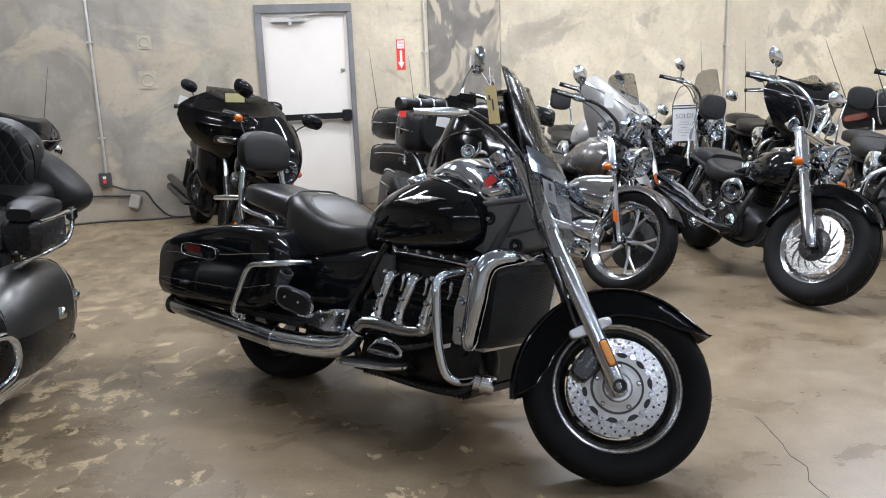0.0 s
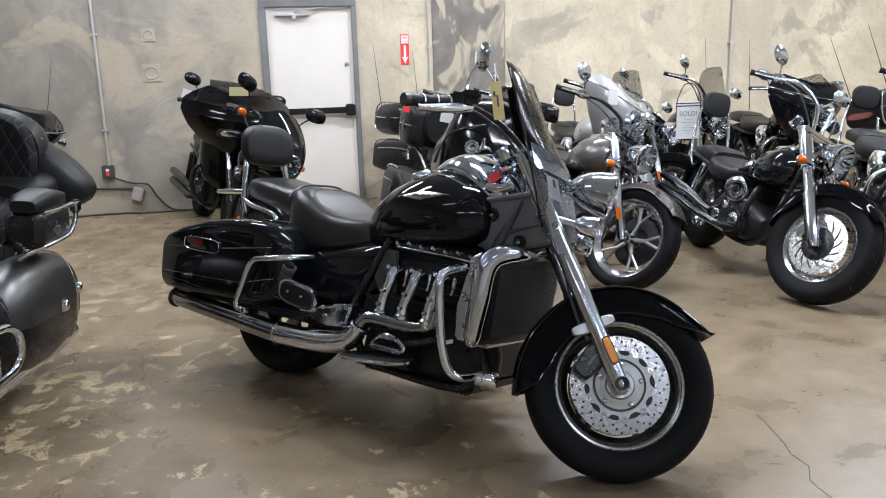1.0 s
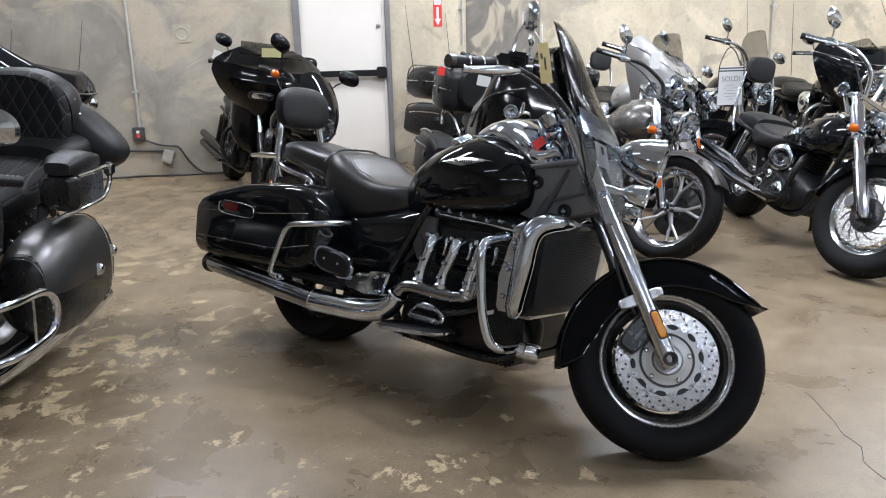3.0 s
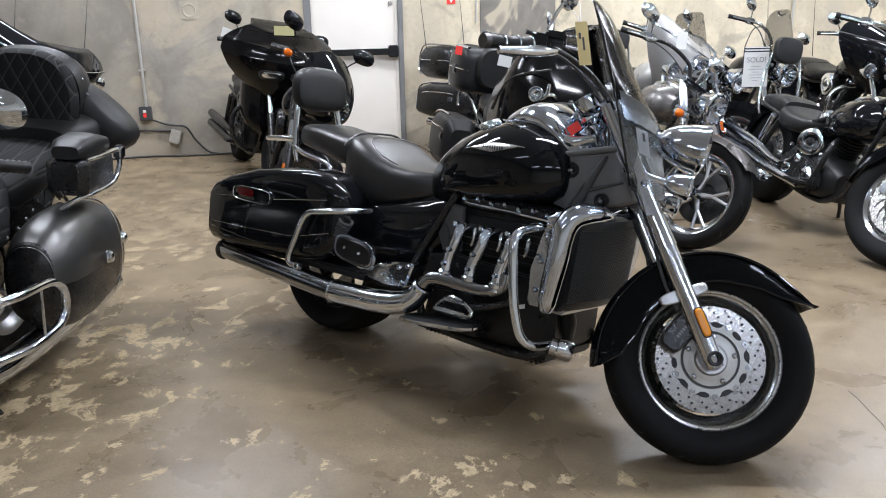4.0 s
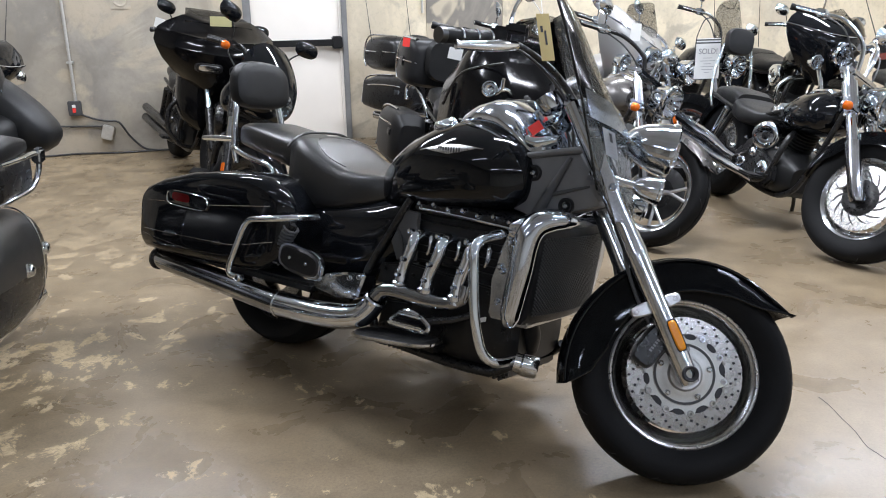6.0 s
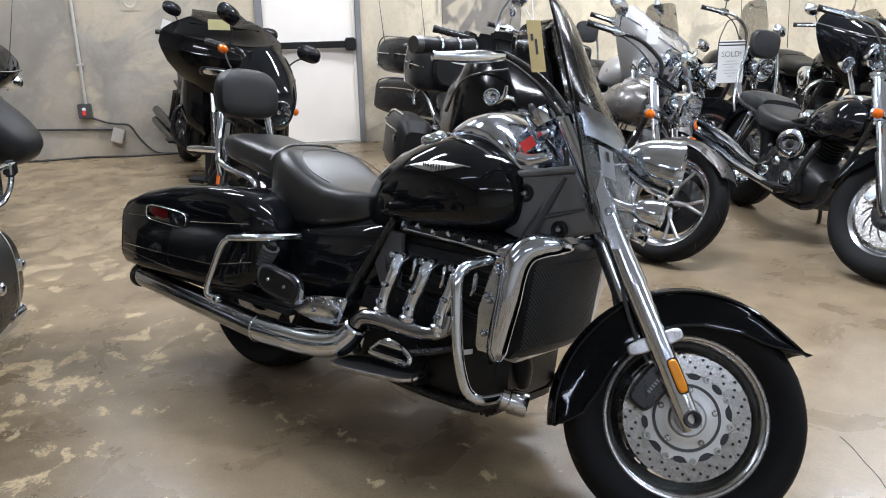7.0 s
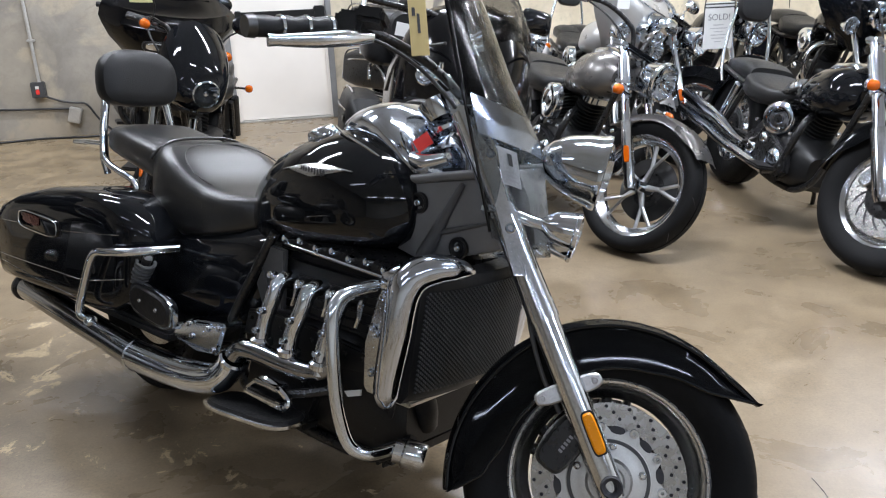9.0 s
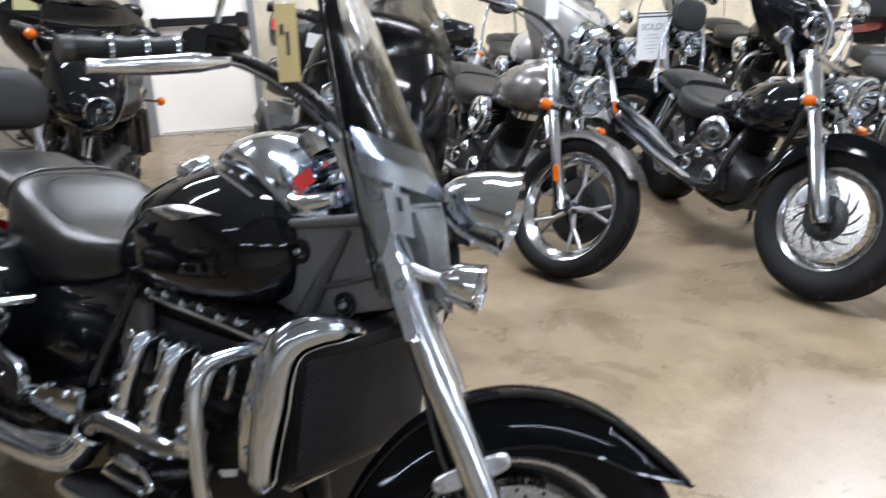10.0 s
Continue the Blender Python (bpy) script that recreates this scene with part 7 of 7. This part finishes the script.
bagger = motorcycle((-0.49, 8.12), -66, "black bagger with a wide fairing and black bars", wb=1.55, paint="screen_black", trim="satin", rimmat="satin", bars=1.05, pull=0.22, fairing="shark", lift=0.0, steer=14.0, mirror="black", crash=True, signals=False, amber=False)
tourer = motorcycle((1.68, 5.92), -80, "black sport tourer with hard cases and top box", wb=1.55, paint="screen_black", trim="satin", rimmat="satin", bars=1.08, pull=0.22, fairing="tour", screen="tint", bags="hard", trunk=True, trunk_w=0.27, bagmat="plastic", signals=False, mirror="black", bag_z=-0.01, boxy=True)
motorcycle((1.66, 8.00), -50, "black touring motorcycle with leather bags by the wall", wb=1.45, bars=1.00, bags="soft", trunk=True, trunk_z=-0.08, bagmat="satin", antenna=True, signals=False)
motorcycle(behind((3.02, 6.45), -86, 1.6), -86, "silver touring motorcycle with batwing fairing and smoked screen", wb=1.60, paint="silver", steer=34.0, bars=1.05, pull=0.16, fairing="bat", lift=0.03, screen="tint", signals=False, amber=False, bags="hard", backrest=True, crash=True)
motorcycle(behind((3.98, 6.98), -84, 1.55), -84, "black cruiser with smoked screen hung with a sold sign", wb=1.55, bars=1.10, pull=0.12, screen="tint", style="wire", bags="soft")
motorcycle(behind((3.50, 6.55), -72, 1.55), -72, "black cruiser parked between two touring machines", wb=1.55, paint="paint", bars=1.00, pull=0.2)
motorcycle(behind((5.04, 7.20), -87, 1.5), -87, "black full dress tourer with wide fairing", wb=1.5, fairing="bat", fw=0.08, lift=-0.06, screen="low", signals=False, amber=False, bags="hard", bars=1.02, lean=5, steer=8.0, antenna=True, crash=True)
motorcycle(behind((4.66, 4.95), -100, 1.50), -100, "black cruiser with chrome forks beside the others", wb=1.50, style="wire", bars=1.12, pull=0.18, crash=True, backrest=True, tag="brass", tank_h=0.05)
motorcycle((5.80, 6.72), 4, "black touring motorcycle with a top box parked crosswise", wb=1.5, bars=1.12, bags="hard", trunk=True, bagmat="plastic", antenna=True, mirror="black", tag="paper", style="cast")
motorcycle(behind((-1.08, 5.0), -70, 1.60), -70, "black touring motorcycle parked behind the quilted tourer", wb=1.60, fairing="bat", lift=0.13, bars=1.00, pull=0.16, antenna=True, signals=False, amber=False)


def hung_card(root, name, place, w, h, mat, label, roll=0):
    """A flat card at a place in the room, fixed to a motorcycle."""
    bm = B()
    box(bm, (-w / 2, -0.001, -h / 2), (w / 2, 0.001, h / 2), 0.0, root.matrix_world.inverted() @ pose(*place, 0, roll, 0))
    part(name, bm, mat, root, label)


# a round lamp on a chrome bracket at the front, a chrome hoop beside the case
into = tourer.matrix_world.inverted()
bm = B()
face = into @ Matrix.Translation((1.85, 4.44, 0.957)) @ Vector((-0.05, -1, 0.15)).to_track_quat("Z", "Y").to_matrix().to_4x4()
lathe(bm, [(0.0, -0.045), (0.022, -0.04), (0.034, -0.015), (0.037, 0.0), (0.033, 0.006), (0.030, 0.0), (0.018, -0.014), (0.0, -0.018)], face, 28)
round_lamp = part("round_lamp", bm, "chrome", tourer, "small round chrome lamp")
bm = B()
lathe(bm, [(0.031, 0.002), (0.018, 0.007), (0.0, 0.009)], face, 24)
part("lamp_glass", bm, "lens", round_lamp).visible_shadow = False
bm = B()
tube(bm, [into @ Vector(q) for q in ((1.87, 4.47, 0.93), (1.905, 4.46, 0.95), (1.915, 4.45, 1.0))], [0.014, 0.012, 0.009], 10)
tube(bm, [into @ Vector(q) for q in ((1.895, 4.46, 0.95), (1.935, 4.47, 0.945), (1.96, 4.52, 0.91))], [0.012, 0.011, 0.014], 10)
part("lamp_bracket", bm, "chrome", round_lamp, "forked chrome bracket")
bm = B()
tube(bm, [into @ Vector(q) for q in ((1.515, 6.20, 0.70), (1.525, 6.22, 0.775), (1.56, 6.18, 0.80), (1.60, 6.10, 0.76), (1.63, 6.02, 0.68), (1.645, 5.98, 0.60))], 0.013, 12)
part("grab_hoop", bm, "worn_chrome", tourer, "polished grab hoop beside the case")
hung_card(tourer, "red_tag", (1.52, 5.98, 1.08), 0.045, 0.055, "redpaper", "red paper tag", 8)
hung_card(tourer, "white_tag", (1.76, 5.20, 1.06), 0.075, 0.06, "paper", "white paper price card", 14)
hung_card(pewter_bike, "white_tag", (2.86, 5.59, 1.134), 0.062, 0.10, "paper", "white paper price card", 4)
hung_card(bagger, "white_tag", (-0.357, 7.45, 1.176), 0.075, 0.075, "paper", "white paper price card", 20)
hung_card(bullet_bike, "yellow_card", (0.46, 5.60, 1.236), 0.12, 0.055, "brass", "pale yellow notice card", 3)

# cardboard notice hung from a handlebar
sold = thing("sold_sign", pose(3.665, 6.50, 0.895, 0, 0, 6), "white card notice on a black cord hung from a handlebar", "sign")
bm = B()
box(bm, (-0.095, -0.002, -0.14), (0.095, 0.002, 0.14), 0.001)
part("card", bm, "paper", sold)
bm = B()
tube(bm, [(-0.095, 0, -0.05), (-0.095, 0, 0.13), (-0.075, 0, 0.20), (-0.03, 0.01, 0.27), (0.04, 0.01, 0.27), (0.085, 0, 0.20), (0.095, 0, 0.13), (0.095, 0, -0.05)], 0.004, 6)
part("cord", bm, "cable", sold)
bm = B()
for z in (0.130, 0.110):
    box(bm, (-0.095, -0.004, z - 0.004), (0.095, -0.002, z + 0.004))
part("band", bm, "ink", sold)
lettering("SOLD!", 0.052, pose(0, -0.0035, 0.05, 90), "soft_ink", sold)
for k, w in enumerate((0.05, 0.08, 0.04, 0.07, 0.06, 0.03)):
    bm = B()
    box(bm, (-w * 0.7, -0.004, 0.003 - 0.02 * k), (w * 0.7, -0.002, 0.007 - 0.02 * k))
    part("text_line", bm, "faint_ink", sold)


# ---- the full dress tourer with quilted seat, facing the other way ----
def quilted():
    m, nt, b = tree("quilted_leather")
    v = coords(nt)
    sep = nt.nodes.new("ShaderNodeSeparateXYZ")
    nt.links.new(v, sep.inputs[0])
    waves = []
    for sgn in (1, -1):
        mul = nt.nodes.new("ShaderNodeMath")
        mul.operation, mul.inputs[1].default_value = "MULTIPLY", sgn * 1.7
        nt.links.new(sep.outputs[1], mul.inputs[0])
        ad = nt.nodes.new("ShaderNodeMath")
        ad.operation = "ADD"
        nt.links.new(mul.outputs[0], ad.inputs[0])
        nt.links.new(sep.outputs[2], ad.inputs[1])
        sc = nt.nodes.new("ShaderNodeMath")
        sc.operation, sc.inputs[1].default_value = "MULTIPLY", 9.0
        nt.links.new(ad.outputs[0], sc.inputs[0])
        pp = nt.nodes.new("ShaderNodeMath")
        pp.operation, pp.inputs[1].default_value = "PINGPONG", 0.5
        nt.links.new(sc.outputs[0], pp.inputs[0])
        waves.append(pp.outputs[0])
    mn = nt.nodes.new("ShaderNodeMath")
    mn.operation = "MINIMUM"
    nt.links.new(waves[0], mn.inputs[0])
    nt.links.new(waves[1], mn.inputs[1])
    h = ramp(nt, mn.outputs[0], [(0.0, (0, 0, 0)), (0.16, (0.75, 0.75, 0.75)), (0.5, (1, 1, 1))])
    nt.links.new(ramp(nt, mn.outputs[0], [(0.0, (0.035, 0.035, 0.035)), (0.03, (0.035, 0.035, 0.035)), (0.05, (0.0075, 0.0075, 0.008))]), b.inputs["Base Color"])
    b.inputs["Roughness"].default_value = 0.7
    b.inputs["Specular IOR Level"].default_value = 0.22
    bump(nt, b, h, 0.45, 0.008)
    return m


M["quilt"] = quilted()


def quilted_tourer():
    root = thing("motorcycle", Matrix.Translation((-0.465, 3.67, 0)) @ pose(0, 0, 0, 0, 0, -91) @ pose(0, 0, 0, -4), "matte smoke grey full dress tourer with quilted studded seat", "motorcycle", "motorcycles")

    def add(name, bm, mat, parent=None, lab=""):
        return part(name, bm, mat, parent or root, lab)

    rc, fh = Vector((0, 0, 0.32)), Vector((1.67, 0, 0.32))
    wheel(add, "rear_wheel", rc, 0.32, 0.21, 0.17, "cast", "alu", -1, root)
    wheel(add, "front_wheel", fh, 0.32, 0.21, 0.13, "cast", "alu", -1, root)
    add("rear_mudguard", arc_guard(B(), rc, 0.37, 35, 215, 0.13, 0.16, 0.02), "satin")
    add("front_mudguard", arc_guard(B(), fh, 0.36, 195, 30, 0.10, 0.16, 0.02), "smoke")
    for s in (-1, 1):
        # side bag: domed lid, dark lower body
        bm = B()
        prof = [(-0.335, 0.40, 0.48, 0.03), (-0.31, 0.31, 0.555, 0.08), (-0.25, 0.25, 0.61, 0.112), (-0.15, 0.215, 0.648, 0.130), (0.0, 0.20, 0.672, 0.138), (0.14, 0.21, 0.672, 0.138), (0.26, 0.24, 0.645, 0.125), (0.34, 0.30, 0.60, 0.095), (0.365, 0.36, 0.54, 0.06)]
        loft(bm, [ring_x(x, s * 0.33, z0, z1, w, 40, 0.86) for x, z0, z1, w in prof])
        bag = add("side_bag", bm, "satin", lab="satin black side bag")
        bm = B()
        rings = []
        for x in np.linspace(-0.17, 0.345, 12):
            z0, z1, w = (float(np.interp(x, [p[0] for p in prof], [p[i] for p in prof])) for i in (1, 2, 3))
            zc, hh = (z0 + z1) / 2, (z1 - z0) / 2
            rings.append([Vector((x, s * 0.33 + (w + 0.005) * sq(math.cos(a), 0.86), zc + (hh + 0.005) * sq(math.sin(a), 0.86))) for a in (math.pi * j / 28 for j in range(29))])
        loft(bm, rings, closed=False)
        bmesh.ops.solidify(bm, geom=bm.faces, thickness=0.003)
        add("bag_lid", bm, "smoke", bag, "matte smoke grey bag lid")
        bm = B()
        pts = [(-0.172, s * (0.33 + 0.133 * sq(math.cos(a), 0.86)), 0.431 + 0.221 * sq(math.sin(a), 0.86)) for a in np.linspace(-0.9, 2.4, 18)]
        tube(bm, pts, 0.003, 6, 2)
        add("lid_trim", bm, "worn_chrome", bag)
        for x, z, y in ((0.01, 0.455, 0.472), (-0.20, 0.475, 0.445)):
            bm = B()
            lathe(bm, [(0.0, 0.035), (0.012, 0.034), (0.022, 0.028), (0.026, 0.02), (0.026, 0.014), (0.029, 0.012), (0.030, 0.004), (0.026, 0.0), (0.026, -0.02)], pose(x - 0.02, s * (y - 0.012), z, -90 * s, 0, 25 * s), 22)
            add("chrome_knob", bm, "chrome", bag, "round chrome knob")
        bm = B()
        box(bm, (-0.02, s * 0.30 - 0.02, 0.652), (0.05, s * 0.30 + 0.02, 0.672), 0.008)
        tube(bm, [(-0.03, s * 0.32, 0.66), (0.06, s * 0.34, 0.668)], 0.008, 8, 1)
        add("bag_latch", bm, "chrome", bag)
        bm = B()
        pts = [(0.86, 0.30, 0.54), (0.74, 0.45, 0.54), (0.50, 0.475, 0.52), (0.42, 0.475, 0.485), (0.385, 0.475, 0.43), (0.39, 0.47, 0.365), (0.45, 0.465, 0.33), (0.62, 0.45, 0.325), (0.86, 0.34, 0.32)]
        tube(bm, [(x, s * y, z) for x, y, z in pts], 0.016, 14)
        gd = add("bag_guard", bm, "chrome", lab="chrome side bag guard")
        bm = B()
        box(bm, (0.53, s * 0.468 - 0.003, 0.335), (0.542, s * 0.468 + 0.003, 0.525), 0.002)
        add("guard_bar", bm, "chrome", gd)
        bm = B()
        tube(bm, [(1.05, s * 0.17, 0.30), (0.8, s * 0.24, 0.22), (0.45, s * 0.30, 0.20), (-0.1, s * 0.30, 0.19), (-0.45, s * 0.30, 0.19)], [0.03, 0.045, 0.05, 0.05, 0.045], 18)
        add("silencer", bm, "chrome", lab="long chrome silencer")
        bm = B()
        lathe(bm, [(0.0, 0.03), (0.04, 0.028), (0.06, 0.018), (0.065, 0.0), (0.065, -0.05)], pose(0.74, s * 0.30, 0.40, -90 * s), 24)
        box(bm, (0.66, s * 0.28 - 0.03, 0.30), (0.80, s * 0.28 + 0.03, 0.345), 0.01)
        add("engine_cover", bm, "chrome")
        # arm rest with its box and rail
        bm = B()
        loft(bm, [ring_x(x, s * 0.405, z0, z1, w, 24, 0.6) for x, z0, z1, w in ((-0.12, 0.885, 0.91, 0.03), (-0.10, 0.875, 0.935, 0.065), (0.0, 0.87, 0.96, 0.075), (0.10, 0.87, 0.955, 0.07), (0.15, 0.88, 0.93, 0.05))])
        add("arm_rest", bm, "vinyl", lab="padded leather arm rest")
        bm = B()
        loft(bm, [ring_x(x, s * 0.395, z0, z1, w, 20, 0.4) for x, z0, z1, w in ((-0.14, 0.75, 0.875, 0.06), (-0.11, 0.735, 0.88, 0.08), (0.12, 0.735, 0.88, 0.08), (0.15, 0.76, 0.87, 0.05))])
        add("speaker_box", bm, "satin")
        bm = B()
        tube(bm, [(0.10, s * 0.46, 0.872), (-0.02, s * 0.475, 0.872), (-0.13, s * 0.48, 0.872), (-0.165, s * 0.48, 0.855), (-0.16, s * 0.478, 0.80), (-0.10, s * 0.474, 0.748), (0.06, s * 0.46, 0.735), (0.10, s * 0.42, 0.72), (0.12, s * 0.36, 0.68)], 0.0105, 12)
        box(bm, (-0.19, s * 0.48 - 0.018, 0.83), (-0.14, s * 0.48 + 0.018, 0.885), 0.008)
        add("trunk_rail", bm, "chrome", lab="chrome rail under the arm rest")
    # trunk, back rest, seat
    bm = B()
    loft(bm, [ring_x(x, 0, z0, z1, w, 36, 0.55) for x, z0, z1, w in ((-0.78, 0.86, 0.95, 0.22), (-0.74, 0.81, 0.97, 0.28), (-0.60, 0.78, 0.98, 0.31), (-0.42, 0.76, 0.98, 0.30), (-0.32, 0.76, 0.96, 0.27), (-0.27, 0.78, 0.92, 0.22))])
    tr = add("trunk", bm, "vinyl", lab="black leather covered travel trunk")
    for s in (-1, 1):
        bm = B()
        rows = ((0.10, -0.53, 0.970, 0.12, 0.150), (0.20, -0.53, 0.945, 0.12, 0.150), (0.27, -0.535, 0.915, 0.12, 0.130), (0.32, -0.54, 0.893, 0.115, 0.108), (0.36, -0.545, 0.878, 0.10, 0.082), (0.388, -0.55, 0.870, 0.08, 0.055), (0.404, -0.555, 0.868, 0.05, 0.028), (0.408, -0.56, 0.868, 0.015, 0.008))
        loft(bm, [ring_axis((cx, s * y, cz), (1, 0, 0), (0, 0, 1), ax, az, 28, 0.8) for y, cx, cz, ax, az in rows])
        add("trunk_wing", bm, "vinyl", tr, "smooth leather side wing of the trunk")
    bm = B()
    loft(bm, [ring_x(x, 0, z0, z1, w, 32, 0.8, 0.0) for x, z0, z1, w in ((-0.60, 0.92, 1.17, 0.17), (-0.55, 0.90, 1.215, 0.215), (-0.46, 0.86, 1.245, 0.24), (-0.40, 0.85, 1.22, 0.232))])
    add("backrest_shell", bm, "vinyl", tr, "black leather back rest")
    bm = B()
    rings = []
    for x, k in ((-0.41, 1.0), (-0.38, 0.985), (-0.362, 0.92), (-0.355, 0.75)):
        rr = []
        for j in range(36):
            a = 2 * math.pi * j / 36
            zc, hh = 1.0, (0.225 if math.sin(a) > 0 else 0.16)
            rr.append(Vector((x + 0.03 * (1 - sq(math.sin(a), 1.0)), 0.235 * k * sq(math.cos(a), 0.82), zc + (hh + 0.01) * k * sq(math.sin(a), 0.82))))
        rings.append(rr)
    loft(bm, rings)
    add("quilted_backrest", bm, "quilt", lab="diamond quilted leather back rest")
    for s in (-1, 1):
        for k in range(6):
            bm = B()
            a = radians(60 - 17 * k)
            bolt(bm, (-0.44, s * (0.243 * sq(math.cos(a), 0.7) + 0.004), 1.0 + 0.22 * sq(math.sin(a), 0.8)), (0, s, 0.2), 0.007, 0.004)
            add("stud", bm, "chrome")
        for k in range(9):
            bm = B()
            bolt(bm, (-0.05 + 0.075 * k, s * (0.205 + 0.05 * math.sin(k * 0.36)), 0.70 - 0.016 * k), (0, s, 0.2), 0.007, 0.004)
            add("stud", bm, "chrome")
    bm = B()
    loft(bm, [ring_x(x, 0, z0, z1, w, 32, 0.6) for x, z0, z1, w in ((-0.34, 0.72, 0.86, 0.17), (-0.30, 0.69, 0.88, 0.20), (-0.05, 0.66, 0.83, 0.205), (0.12, 0.64, 0.79, 0.20), (0.18, 0.64, 0.80, 0.18))])
    add("passenger_seat", bm, "quilt", lab="quilted leather passenger seat")
    bm = B()
    loft(bm, [ring_x(x, 0, z0, z1, w, 32, 0.6) for x, z0, z1, w in ((0.12, 0.62, 0.86, 0.13), (0.17, 0.58, 0.84, 0.19), (0.30, 0.55, 0.74, 0.25), (0.48, 0.57, 0.71, 0.25), (0.62, 0.62, 0.70, 0.18), (0.70, 0.64, 0.69, 0.10))])
    add("rider_seat", bm, "quilt", lab="quilted leather rider seat")
    # tank, engine, forks, bars
    bm = B()
    loft(bm, [ring_x(x, 0, z0, z1, w, 28, 0.8) for x, z0, z1, w in ((0.56, 0.66, 0.72, 0.06), (0.66, 0.63, 0.83, 0.15), (0.85, 0.64, 0.92, 0.20), (1.05, 0.66, 0.95, 0.20), (1.16, 0.72, 0.92, 0.14))])
    add("fuel_tank", bm, "smoke")
    bm = B()
    loft(bm, [ring_x(x, 0, z0, z1, w, 24, 0.55) for x, z0, z1, w in ((0.45, 0.22, 0.46, 0.14), (0.55, 0.18, 0.62, 0.20), (0.95, 0.18, 0.64, 0.21), (1.08, 0.24, 0.50, 0.14))])
    add("engine", bm, "iron")
    bm = B()
    loft(bm, [ring_x(x, 0, z0, z1, w, 24, 0.6) for x, z0, z1, w in ((0.20, 0.36, 0.58, 0.16), (0.35, 0.34, 0.60, 0.21), (0.50, 0.36, 0.62, 0.19))])
    add("side_cover", bm, "satin")
    S = steer_matrix(fh, radians(29), radians(14))

    def fadd(name, bm, mat, parent=None, lab=""):
        bmesh.ops.transform(bm, matrix=S, verts=bm.verts)
        return part(name, bm, mat, parent or root, lab)

    dd = Vector((-math.sin(radians(29)), 0, math.cos(radians(29))))
    for s in (-1, 1):
        base = fh + Vector((0, s * 0.12, 0))
        bm = B()
        tube(bm, [base, base + dd * 0.36, base + dd * 0.8], [0.033, 0.033, 0.027], 16, 1)
        add("fork_leg", bm, "chrome")
        bm = B()
        mid, tip = Vector((0.88, s * 0.450, 1.01)), Vector((0.705, s * 0.548, 0.968))
        tube(bm, [(1.24, s * 0.06, 1.0), (1.20, s * 0.14, 1.07), (1.05, s * 0.30, 1.06), mid, tip], 0.0145, 12)
        hb = add("handlebar", bm, "chrome")
        bm = B()
        n = 22
        tube(bm, [mid + (tip - mid) * (0.02 + i / n) for i in range(n + 1)], [0.0175, 0.0205] * (n // 2) + [0.018], 14, 1)
        add("grip", bm, "plastic", hb, "black ribbed grip")
        bm = B()
        mc = Vector((0.80, s * 0.515, 1.155))
        e1, e2 = Vector((0.12, s * 0.97, -0.05)).normalized(), Vector((0.1, 0, 0.97)).normalized()
        nn = e1.cross(e2)
        if nn.x < 0:
            nn = -nn
        loft(bm, [ring_axis(mc + nn * k * 0.03, e1, e2, a, b, 28, 0.9) for k, a, b in ((1.2, 0.02, 0.015), (1.0, 0.06, 0.037), (0.3, 0.096, 0.058), (-0.3, 0.102, 0.062), (-0.5, 0.098, 0.058))])
        add("mirror", bm, "chrome", hb, "teardrop chrome mirror")
        bm = B()
        tube(bm, [mid + Vector((0.03, 0, 0.01)), mid + Vector((0.05, s * 0.01, 0.05)), mc + Vector((0.02, -s * 0.02, -0.03))], 0.007, 8)
        add("mirror_stem", bm, "chrome", hb)
    bm = B()
    loft(bm, [ring_x(x, 0, z0, z1, w, 32, 0.75, -0.06) for x, z0, z1, w in ((1.55, 0.86, 1.0, 0.12), (1.48, 0.78, 1.10, 0.26), (1.38, 0.74, 1.20, 0.36), (1.28, 0.76, 1.22, 0.38))])
    add("fairing", bm, "smoke")
    bm = B()
    tube(bm, [(0.62, 0.17, 0.22), (0.56, 0.24, 0.10), (0.50, 0.285, -0.035)], 0.014, 8)
    add("side_stand", bm, "satin")


quilted_tourer()
